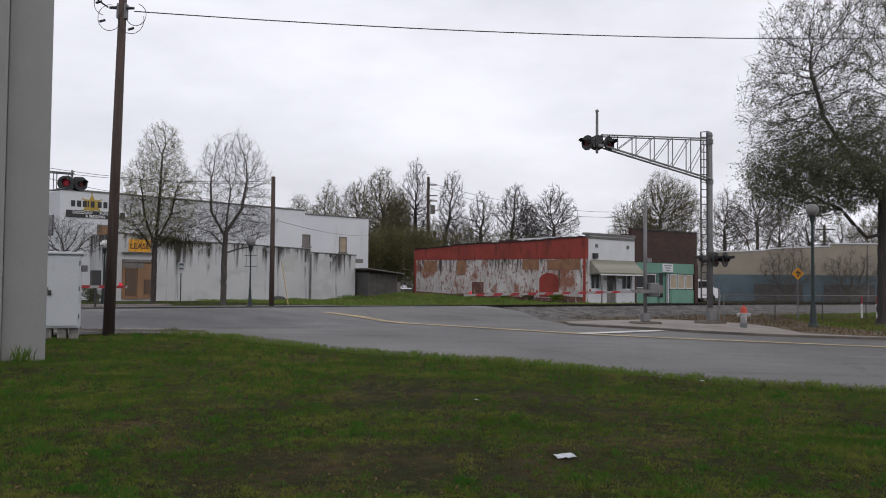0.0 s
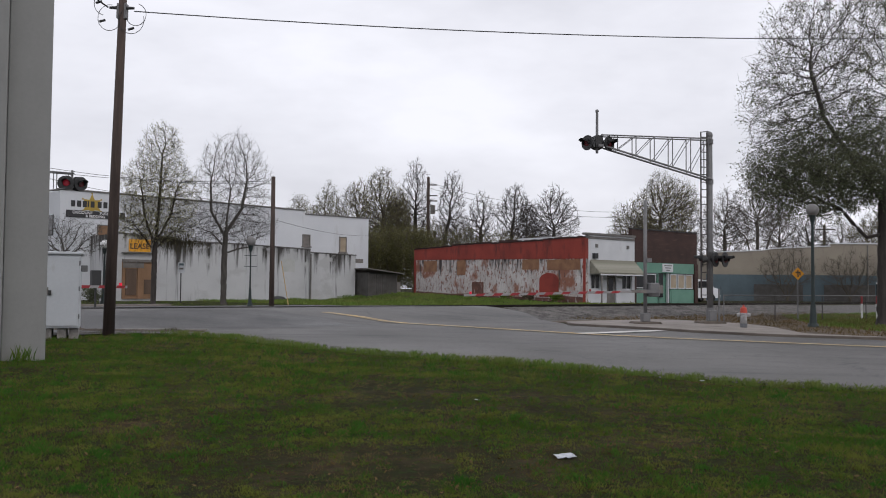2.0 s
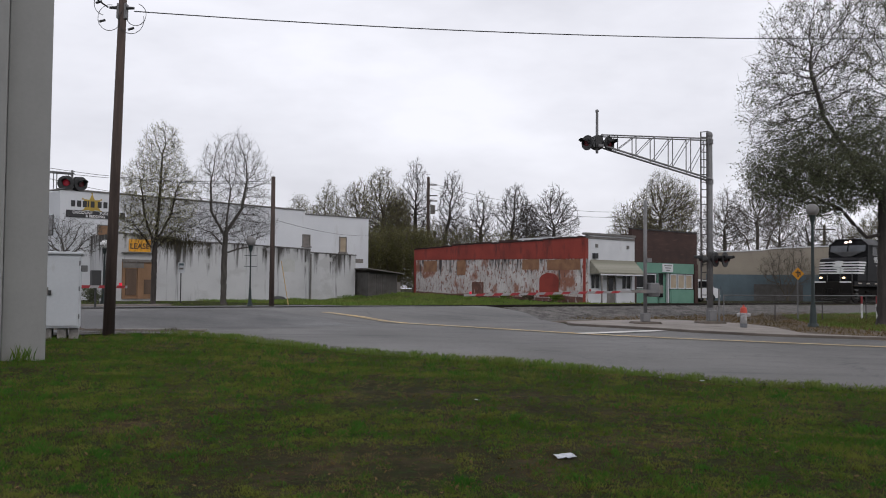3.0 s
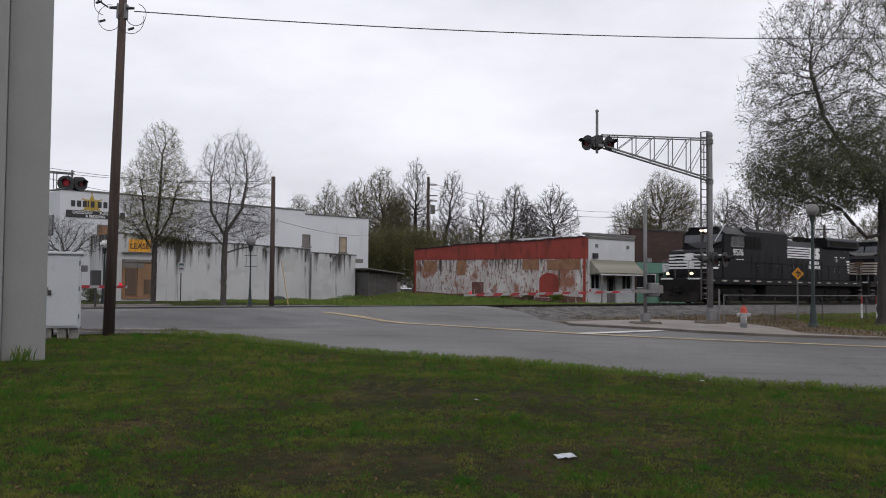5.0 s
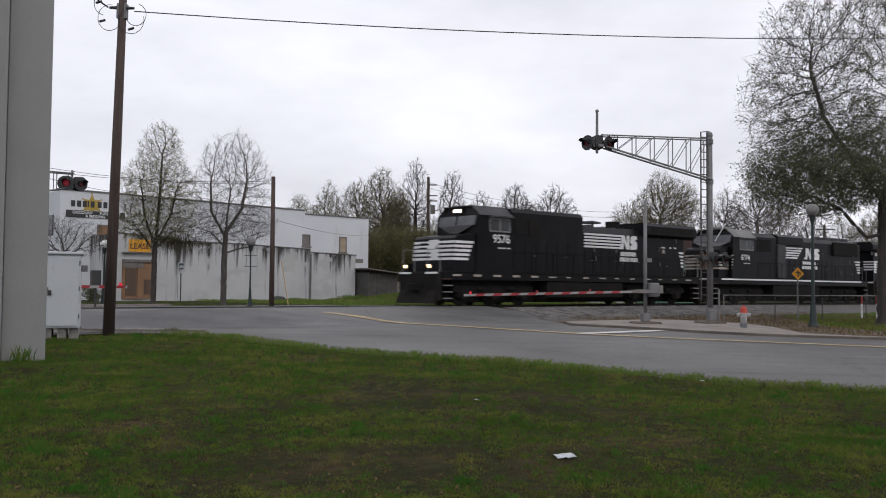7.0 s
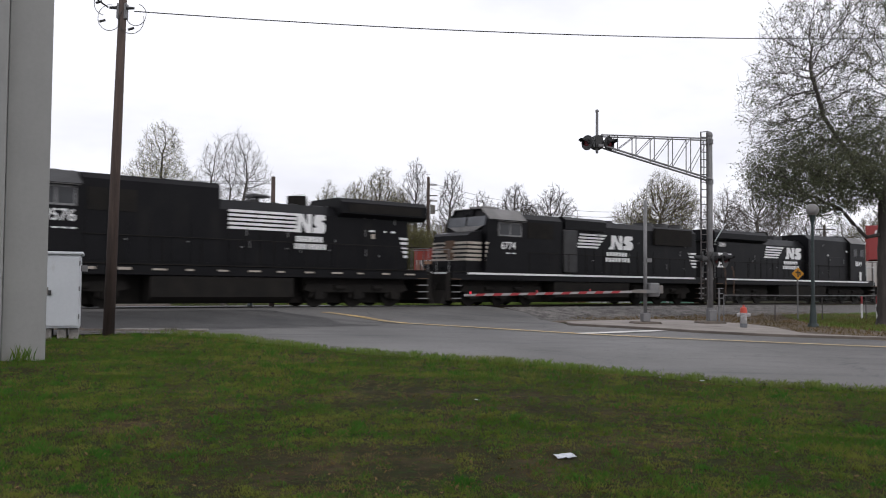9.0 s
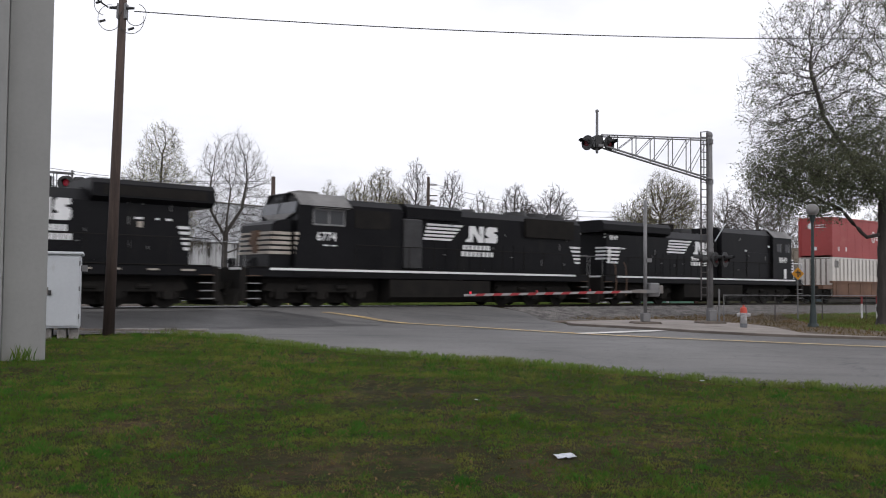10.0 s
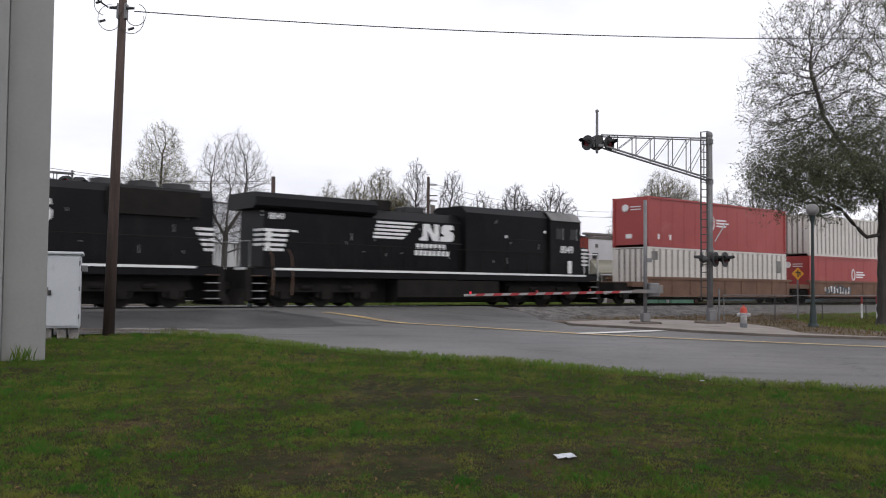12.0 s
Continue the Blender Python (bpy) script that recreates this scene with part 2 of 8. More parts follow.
M_AWNING = overlay(material("mossy_corrugated_awning", (0.34, 0.33, 0.28), (0.2, 0.195, 0.15), 0.8, scale=1.2, fine=14, amount=0.7),
                   (0.13, 0.12, 0.075), 1.4, (0.4, 1, 1), 0.52, 0.7, seed=2)
M_WOODBOARD = material("plywood_board", (0.27, 0.155, 0.085), (0.19, 0.11, 0.06), 0.8, scale=1.5, fine=20, stretch=(1, 1, 0.3))
M_BROWNDOOR = material("brown_weathered_door", (0.12, 0.075, 0.05), (0.075, 0.05, 0.036), 0.8, scale=2, fine=20, stretch=(1, 1, 0.3))
M_TANBOARD = material("pale_board", (0.4, 0.33, 0.24), (0.3, 0.24, 0.17), 0.8, scale=1.5, fine=20)
M_DARKGLASS = material("dark_window_glass", (0.012, 0.012, 0.014), (0.02, 0.02, 0.02), 0.25, scale=1, bump=0, spec=0.25)
M_CABGLASS = material("cab_window_glass", (0.02, 0.022, 0.025), (0.03, 0.032, 0.035), 0.15, scale=1, bump=0, spec=0.35)
# Sky reflection is partly put into the pale base colour, besides the gloss.
M_WINDSHIELD = material("sky_pale_windshield_glass", (0.07, 0.075, 0.085), (0.04, 0.045, 0.05), 0.15, scale=1.5, bump=0, spec=0.6)
M_GREYDOOR = material("grey_weathered_door", (0.2, 0.18, 0.165), (0.13, 0.12, 0.11), 0.8, scale=3, fine=20)
M_TANWALL = overlay(material("tan_stucco", (0.3, 0.265, 0.21), (0.23, 0.2, 0.165), 0.9, scale=0.5, fine=10, amount=0.5),
                    (0.15, 0.13, 0.11), 1.6, (1, 1, 0.2), 0.55, 0.8, seed=7, height=(1.6, 4.6))
M_BLUEWALL = overlay(material("faded_blue_paint", (0.095, 0.135, 0.155), (0.075, 0.1, 0.115), 0.85, scale=0.7, fine=12, amount=0.5),
                     (0.05, 0.06, 0.07), 1.5, (1, 1, 0.4), 0.6, 0.8, seed=9)
M_SHED = material("shed_weathered_board", (0.1, 0.095, 0.09), (0.06, 0.055, 0.05), 0.9, scale=2, fine=20)
M_POLE = overlay(material("creosoted_pole_wood", (0.075, 0.05, 0.04), (0.045, 0.032, 0.027), 0.85, scale=2, fine=22, stretch=(5, 5, 0.4), amount=0.7, bump=0.4),
                 (0.13, 0.1, 0.085), 5, (3, 3, 0.15), 0.6, 0.75, seed=4)
M_GALV = material("galvanised_steel", (0.19, 0.188, 0.19), (0.125, 0.123, 0.125), 0.55, 0.25, scale=3, fine=30)
M_BLACKMETAL = material("black_signal_paint", (0.018, 0.018, 0.019), (0.03, 0.03, 0.03), 0.55, scale=4, fine=30)
M_REDLENS = glow("red_signal_lens", (0.09, 0.006, 0.01), 0.0)
M_REDLIT = glow("lit_red_lens", (0.8, 0.02, 0.05), 0.28)
M_REDDIM = glow("dimly_lit_red_lens", (0.3, 0.015, 0.03), 0.16)
M_WHITEMETAL = overlay(material("white_cabinet_paint", (0.50, 0.52, 0.54), (0.43, 0.45, 0.47), 0.5, scale=1, fine=16, amount=0.4, bump=0.05),
                       (0.3, 0.28, 0.26), 3, (1, 1, 0.4), 0.66, 0.9, seed=4)
M_COLUMN = overlay(material("grey_painted_column", (0.235, 0.235, 0.225), (0.2, 0.2, 0.193), 0.7, scale=0.9, fine=12, amount=0.4, bump=0.1),
                   (0.16, 0.155, 0.15), 1.5, (1, 1, 0.3), 0.6, 0.9, seed=2)
M_BLOCK = material("concrete_block", (0.3, 0.28, 0.26), (0.16, 0.15, 0.14), 0.9, scale=3, fine=24)
M_LAMPGREEN = material("dark_green_lamp_paint", (0.014, 0.027, 0.026), (0.01, 0.018, 0.018), 0.45, scale=4, fine=30)
M_GLOBE = material("dirty_frosted_globe", (0.22, 0.215, 0.21), (0.17, 0.165, 0.16), 0.5, scale=3, bump=0, spec=0.2)
M_GLOBEWHITE = material("white_frosted_globe", (0.7, 0.7, 0.7), (0.6, 0.6, 0.6), 0.4, scale=3, bump=0)
M_HYD_WHITE = material("hydrant_silver_white", (0.42, 0.41, 0.41), (0.3, 0.3, 0.3), 0.5, scale=6, fine=30)
M_HYD_RED = material("hydrant_orange_red", (0.5, 0.055, 0.03), (0.38, 0.045, 0.025), 0.5, scale=6, fine=30)
M_HYD_GREY = material("hydrant_grey_foot", (0.14, 0.15, 0.16), (0.1, 0.1, 0.11), 0.6, scale=6, fine=30)
M_YELLOW = material("road_yellow_paint", (0.6, 0.41, 0.16), (0.38, 0.28, 0.14), 0.6, scale=1.5, fine=30, amount=0.7)
M_ROADWHITE = material("road_white_paint", (0.6, 0.58, 0.54), (0.42, 0.4, 0.38), 0.6, scale=1.5, fine=30, amount=0.7)
M_SIGNYELLOW = material("sign_amber", (0.75, 0.33, 0.01), (0.65, 0.28, 0.01), 0.5, scale=4, bump=0)
M_LEASE = material("lease_banner_amber", (0.75, 0.36, 0.02), (0.62, 0.28, 0.02), 0.6, scale=4, bump=0)
M_STAR = material("gold_star_paint", (0.42, 0.29, 0.05), (0.33, 0.23, 0.05), 0.7, scale=4, bump=0)
M_BLACKPAINT = material("black_paint", (0.02, 0.02, 0.022), (0.03, 0.03, 0.032), 0.6, scale=4, bump=0)
M_WHITEPAINT = material("white_paint", (0.75, 0.75, 0.75), (0.62, 0.62, 0.62), 0.6, scale=4, bump=0)
M_DULLWHITE = material("grimy_white_paint", (0.42, 0.38, 0.33), (0.3, 0.26, 0.22), 0.7, scale=2, bump=0)
M_REDSTRIPE = material("gate_red", (0.3, 0.02, 0.025), (0.22, 0.018, 0.022), 0.6, scale=5, bump=0)
M_GATEWHITE = material("dirty_gate_white", (0.3, 0.29, 0.285), (0.23, 0.22, 0.22), 0.6, scale=5, bump=0)
M_LADDER = material("dark_ladder_steel", (0.07, 0.062, 0.06), (0.045, 0.04, 0.04), 0.7, 0.1, scale=5)
M_BARK = material("grey_bark", (0.13, 0.115, 0.1), (0.075, 0.066, 0.058), 0.95, scale=3, fine=22, stretch=(3, 3, 0.5), amount=0.7, bump=0.5)
M_BARKMID = material("brown_grey_bark", (0.09, 0.08, 0.07), (0.05, 0.045, 0.04), 0.95, scale=3, fine=22, stretch=(3, 3, 0.5), amount=0.7, bump=0.5)
M_BARKDARK = material("dark_wet_bark", (0.06, 0.05, 0.045), (0.035, 0.03, 0.027), 0.95, scale=3, fine=22, stretch=(3, 3, 0.5), amount=0.7, bump=0.5)
M_TWIGFAR = material("far_twigs", (0.105, 0.087, 0.06), (0.06, 0.05, 0.04), 0.95, scale=0.5, bump=0)
M_LEAFOAK = material("oak_leaf", (0.065, 0.08, 0.036), (0.12, 0.13, 0.07), 0.6, scale=0.8, fine=5, amount=0.8, bump=0)
M_LEAFSPRING = material("spring_bud_leaf", (0.36, 0.34, 0.17), (0.26, 0.26, 0.12), 0.7, scale=0.8, fine=5, amount=0.8, bump=0)
M_LEAFDULL = material("dull_olive_leaf", (0.16, 0.15, 0.05), (0.09, 0.088, 0.032), 0.8, scale=0.6, fine=5, amount=0.8, bump=0)
for leaf_mat in (M_LEAFOAK, M_LEAFSPRING, M_LEAFDULL):
    leafy(leaf_mat, 0.5 if leaf_mat is M_LEAFSPRING else 0.3)
M_MOSS = material("hanging_brown_twigs", (0.07, 0.06, 0.025), (0.05, 0.04, 0.02), 0.9, scale=1, fine=5, bump=0)
M_LOCO = overlay(material("black_loco_paint", (0.005, 0.005, 0.006), (0.009, 0.009, 0.010), 0.4, scale=0.8, fine=12, amount=0.5, bump=0.04, spec=0.1),
                 (0.016, 0.015, 0.014), 1.2, (0.6, 1, 0.25), 0.56, 0.8, seed=3)
M_LOCOROOF = material("dusty_loco_roof", (0.03, 0.03, 0.031), (0.015, 0.015, 0.016), 0.6, scale=1, fine=12, amount=0.6)
M_CABGREY = material("worn_cab_roof", (0.17, 0.165, 0.16), (0.09, 0.088, 0.085), 0.6, scale=1, fine=12, amount=0.6)
M_UNDER = material("grimy_underframe", (0.013, 0.0125, 0.012), (0.022, 0.02, 0.018), 0.85, scale=1.5, fine=14, spec=0.06)
M_HEADLIT = glow("lit_headlight", (1.0, 0.75, 0.58), 7.0)
M_DITCHLIT = glow("lit_ditch_light", (1.0, 0.7, 0.42), 2.5)
M_RAILING = material("loco_handrail", (0.22, 0.22, 0.22), (0.12, 0.12, 0.12), 0.5, scale=4, bump=0)
M_BROWNSTEP = material("rusty_step", (0.13, 0.075, 0.045), (0.08, 0.05, 0.035), 0.8, scale=4)
M_CONTRED = overlay(material("container_red", (0.33, 0.045, 0.042), (0.27, 0.04, 0.038), 0.5, scale=0.4, fine=8, amount=0.5, bump=0.03),
                    (0.36, 0.1, 0.085), 0.7, (0.6, 1, 1), 0.58, 0.85, seed=2)
M_CONTWHITE = overlay(material("container_dirty_white", (0.6, 0.57, 0.53), (0.48, 0.45, 0.41), 0.55, scale=0.5, fine=9, amount=0.5, bump=0.05),
                      (0.25, 0.21, 0.17), 1.6, (1.0, 1, 0.2), 0.56, 0.85, seed=6)
# Shade in the gaps between container ribs, put into a darker core colour.
M_GROOVESHADE = material("shaded_container_groove", (0.2, 0.175, 0.15), (0.13, 0.11, 0.095), 0.7, scale=0.8, fine=9, stretch=(1, 1, 0.3))
M_WELL = overlay(material("rusty_brown_well", (0.16, 0.085, 0.05), (0.11, 0.06, 0.04), 0.8, scale=0.8, fine=10, amount=0.6),
                 (0.06, 0.04, 0.03), 1.5, (0.5, 1, 0.5), 0.56, 0.8, seed=4)
M_PLASTIC = material("crumpled_white_plastic", (0.5, 0.52, 0.56), (0.33, 0.35, 0.38), 0.4, scale=20, fine=60)
M_WIRE = material("black_cable", (0.02, 0.02, 0.02), (0.03, 0.03, 0.03), 0.7, bump=0)
M_CARWHITE = material("white_car_paint", (0.75, 0.76, 0.78), (0.7, 0.7, 0.72), 0.25, scale=2, bump=0)
M_TYRE = material("tyre_rubber", (0.02, 0.02, 0.02), (0.03, 0.03, 0.03), 0.9)


# ---- mesh helpers ----
def finish(name, bm, mat, smooth=False):
    me = bpy.data.meshes.new(name)
    bm.to_mesh(me)
    bm.free()
    me.materials.append(mat)
    if smooth:
        me.polygons.foreach_set("use_smooth", [True] * len(me.polygons))
    return me


def part(name, bm, mat, parent=None, label="", smooth=False):
    ob = new(name, finish(name, bm, mat, smooth))
    if parent:
        ob.parent = parent
    if label:
        ob["label"] = label
    return ob


def thing(name, m, label, category, group="", kind=""):
    ob = new(name)
    ob.empty_display_size = 0.2
    ob.matrix_basis = m
    return tagged(ob, label, category, group, kind)


def box(bm, lo, hi, m=None, bevel=0.0):
    c = [(a + b) / 2 for a, b in zip(lo, hi)]
    d = [abs(b - a) for a, b in zip(lo, hi)]
    mat = Matrix.LocRotScale(c, None, d)
    geo = bmesh.ops.create_cube(bm, size=1, matrix=(m @ mat) if m else mat)
    if bevel:
        edges = {e for v in geo["verts"] for e in v.link_edges}
        bmesh.ops.bevel(bm, geom=list(edges), offset=bevel, segments=1, affect="EDGES")
    return bm


def B(lo, hi, bevel=0.0, m=None):
    return box(bmesh.new(), lo, hi, m, bevel)


def rod(bm, a, b, r0, r1=None, sides=8, caps=True):
    """A tapered round bar from a to b."""
    a, b = Vector(a), Vector(b)
    d = b - a
    m = Matrix.Translation((a + b) / 2) @ d.to_track_quat("Z", "Y").to_matrix().to_4x4()
    bmesh.ops.create_cone(bm, cap_ends=caps, segments=sides, radius1=r0, radius2=r0 if r1 is None else r1, depth=d.length, matrix=m)
    return bm


def R(a, b, r0, r1=None, sides=8):
    return rod(bmesh.new(), a, b, r0, r1, sides)


def ball(bm, c, r, sub=2, squash=(1, 1, 1)):
    bmesh.ops.create_icosphere(bm, subdivisions=sub, radius=r, matrix=Matrix.LocRotScale(c, None, squash))
    return bm


def prism(bm, outline, y0, y1):
    """An outline in x, z pulled out from y0 to y1."""
    a = [bm.verts.new((x, y0, z)) for x, z in outline]
    b = [bm.verts.new((x, y1, z)) for x, z in outline]
    bm.faces.new(a)
    bm.faces.new(b[::-1])
    for i in range(len(a)):
        j = (i + 1) % len(a)
        bm.faces.new((a[j], a[i], b[i], b[j]))
    bmesh.ops.recalc_face_normals(bm, faces=bm.faces)
    return bm


def section(bm, outline, x0, x1):
    """An outline in y, z pulled out from x0 to x1."""
    a = [bm.verts.new((x0, y, z)) for y, z in outline]
    b = [bm.verts.new((x1, y, z)) for y, z in outline]
    bm.faces.new(a)
    bm.faces.new(b[::-1])
    for i in range(len(a)):
        j = (i + 1) % len(a)
        bm.faces.new((a[j], a[i], b[i], b[j]))
    bmesh.ops.recalc_face_normals(bm, faces=bm.faces)
    return bm


def lettering(name, text, size, m, mat, parent, extrude=0.004, spread=1.0):
    cu = bpy.data.curves.new(name, "FONT")
    cu.body, cu.size, cu.extrude, cu.align_x, cu.space_character = text, size, extrude, "CENTER", spread
    cu.offset = size * 0.015
    tmp = bpy.data.objects.new(name, cu)
    scene.collection.objects.link(tmp)
    me = bpy.data.meshes.new_from_object(tmp.evaluated_get(bpy.context.evaluated_depsgraph_get()))
    bpy.data.objects.remove(tmp)
    bpy.data.curves.remove(cu)
    me.name = name
    me.transform(m)
    me.materials.clear()
    me.materials.append(mat)
    ob = new(name, me)
    ob.parent = parent
    return ob


def sheet(name, rows, mat, parent=None):
    """A surface through rows of equally many points."""
    me = bpy.data.meshes.new(name)
    k = len(rows[0])
    faces = [(i * k + j, i * k + j + 1, (i + 1) * k + j + 1, (i + 1) * k + j) for i in range(len(rows) - 1) for j in range(k - 1)]
    me.from_pydata([tuple(p) for r in rows for p in r], [], faces)
    me.materials.append(mat)
    me.update()
    if sum(p.normal.z for p in me.polygons) < 0:
        me.flip_normals()
    me.polygons.foreach_set("use_smooth", [True] * len(me.polygons))
    ob = new(name, me)
    ob.parent = parent
    return ob


def spot(s, w, dz=0.0):
    p = U * s + N * w
    return Vector((p.x, p.y, level(s, w) + dz))


# ---- ground, road, pavement, track ----
def edge_near(w):
    return float(np.interp(w, (-40, 0, 7.3, 8.6, 10.4, 14.2, 17, 18.6, 22.7, 25.2, 25.8, 26.3), (44, 21, 16.2, 15.3, 14.6, 13.7, 12.6, 12.0, 12.1, 11.5, 9.5, -70)))


def edge_far(w):
    return float(np.interp(w, (-40, 5, 13.6, 16.3, 18.5, 21, 23.7, 25, 30, 32.2, 37, 43.6), (70, 40, 30.0, 27.6, 26.8, 26.55, 26.3, 27.4, 30.4, 30.7, 30.5, 29)))


def on_road(s, w):
    return edge_near(w) < s < edge_far(w) and w < 43.6


def build_ground():
    ws = sorted(set([-40, -30, -20, -10] + [i * 0.5 for i in range(0, 124)] + [64, 68, 74, 82, 90, 110, 150, 250, 500, 1200, 3000]))
    ss = sorted(set([-3000, -1000, -400, -200, -120, -80, -60] + [i * 0.75 for i in range(-53, 108)] + [90, 100, 120, 160, 250, 500, 1200, 3000]))
    rows = []
    for w in ws:
        row = []
        for s in ss:
            p = spot(s, w)
            if on_road(s, w) or (31.9 < w < 37.1):
                p.z -= 0.06
            elif w < 30:
                p.z += 0.05 * (noise.noise(Vector((s * 0.5, w * 0.5, 0)))) - 0.01
            row.append(p)
        rows.append(row)
    tagged(sheet("ground", rows, M_GROUND), "grassy uneven ground with bare brown patches", "ground", kind="structure")


def build_road():
    ws = sorted(set([-40, -30, -20, -10] + [i * 0.5 for i in range(0, 87)] + [43.6] + [25.2, 25.8, 26.3]))
    rows = []
    for w in ws:
        a, b = edge_near(w), edge_far(w)
        row = []
        for i in range(25):
            s = a + (b - a) * i / 24
            p = spot(s, w, 0.012)
            row.append(p)
        rows.append(row)
    road = tagged(sheet("road", rows, M_ASPHALT), "wet grey asphalt road over the level crossing", "road", kind="structure")

    def line(name, mat, s_of, w0, w1, width, label, dz=0.035):
        k = 40
        rr = []
        for i in range(k + 1):
            w = w0 + (w1 - w0) * i / k
            rr.append([spot(s_of(w) - width / 2, w, dz), spot(s_of(w) + width / 2, w, dz)])
        ob = sheet(name, rr, mat, road)
        ob["label"] = label

    mid = lambda w: float(np.interp(w, (-20, 5, 12, 14.2, 16.85, 19.85, 25.7, 29.5, 31.0), (44, 31, 26.6, 25.2, 23.5, 22.1, 21.6, 21.0, 20.2)))
    line("centre_line", M_YELLOW, lambda w: mid(w) - 0.11, -20, 31, 0.14, "worn yellow centre line")
    line("centre_line", M_YELLOW, lambda w: mid(w) + 0.11, -20, 31, 0.14, "worn yellow centre line")
    line("stop_line", M_ROADWHITE, lambda w: 24.3, 19.35, 19.85, 4.2, "white painted stop line")

    # kerb and pavement on the far side of the road
    kerb = bmesh.new()
    prev = None
    for i in range(60):
        w = 24.4 - i * 0.6
        s = edge_far(w)
        ring = [spot(s + 0.0, w, -0.1), spot(s + 0.01, w, 0.09), spot(s + 0.16, w, 0.095), spot(s + 0.16, w, -0.1)]
        vs = [kerb.verts.new(p) for p in ring]
        if prev:
            for j in range(3):
                kerb.faces.new((prev[j], prev[j + 1], vs[j + 1], vs[j]))
        prev = vs
    bmesh.ops.recalc_face_normals(kerb, faces=kerb.faces)
    tagged(part("kerb", kerb, M_KERB), "low worn concrete kerb", "kerb", kind="structure")
    rows = []
    for i in range(30):
        w = 25.2 - i * 0.5
        a = edge_far(w) + 0.16
        b = float(np.interp(w, (10.7, 14.5, 17, 19.5, 22, 25.2), (a + 0.3, a + 1.0, 30.8, 33.2, 34.9, 35.1)))
        rows.append([spot(a + (b - a) * j / 8, w, 0.088 - 0.06 * max(0, (j - 6) / 2)) for j in range(9)])
    tagged(sheet("pavement", rows, M_CONCRETE), "damp concrete pavement at the crossing", "pavement", kind="structure")
    rows, low = [], []
    for i in range(24):
        w = 31.5 - i * 0.9
        a = edge_far(w) - 0.25 if w > 25.4 else float(np.interp(w, (10.8, 17, 25), (29, 30, 33.5)))
        b = float(np.interp(w, (10.8, 19, 24, 27.0, 27.9, 31.5), (33, 36.5, 43, 50, 110, 110)))
        (rows if w > 27.0 else low).append([spot(a + (b - a) * j / 14, w, (0.0 if j == 0 else 0.022) + 0.02 * noise.noise(Vector((j, i * 0.6, 3)))) for j in range(15)])
    tagged(sheet("gravel_verge", rows + low[:1], M_BALLAST), "dark grey gravel beside the track", "ground", kind="structure")
    tagged(sheet("dirt_verge", low, M_DIRT), "bare brown dirt verge behind the pavement", "ground", kind="structure")


def build_road_extras():
    # an older, darker stretch of asphalt beside the crossing, with an uneven edge
    rows = []
    for i in range(34):
        w = 26.6 + i * 0.5
        b = 19.6 + 3.0 * noise.noise(Vector((w * 0.35, 2, 0))) - 0.25 * (w - 26.6)
        if 32.4 < w < 36.6:
            continue
        rows.append((w, b))
    for k, keep in enumerate((lambda w: w < 34, lambda w: w > 34)):
        rr = [[spot(-60 + (b + 60) * j / 12, w, 0.017) for j in range(13)] for w, b in rows if keep(w)]
        tagged(sheet("asphalt_patch", rr, M_OLDASPHALT), "older dark wet asphalt beside the crossing", "road", kind="structure")
    # grit and small stones along the grass edge
    rng = np.random.RandomState(9)
    verts, faces = [], []
    for i in range(5200):
        w = rng.uniform(6, 26.6)
        s = edge_near(w) + rng.normal(0.12, 0.22)
        if i % 2:
            s, w = rng.uniform(4, 12.2), 26.2 + rng.normal(0.1, 0.28)
        p = spot(s, w, 0.015)
        r = rng.uniform(0.012, 0.035)
        a = rng.uniform(0, 6.28)
        k = len(verts)
        for dx, dy, dz in ((1, 0, 0), (-0.4, 0.8, 0), (-0.6, -0.8, 0), (0, 0, 1)):
            verts.append((p.x + r * (dx * math.cos(a) - dy * math.sin(a)), p.y + r * (dx * math.sin(a) + dy * math.cos(a)), p.z + r * dz))
        faces += [(k, k + 1, k + 3), (k + 1, k + 2, k + 3), (k + 2, k, k + 3)]
    me = bpy.data.meshes.new("grit")
    me.from_pydata(verts, [], faces)
    me.materials.append(M_STONE)
    tagged(new("grit", me), "pale grit along the edge of the road", "gravel", kind="stuff")


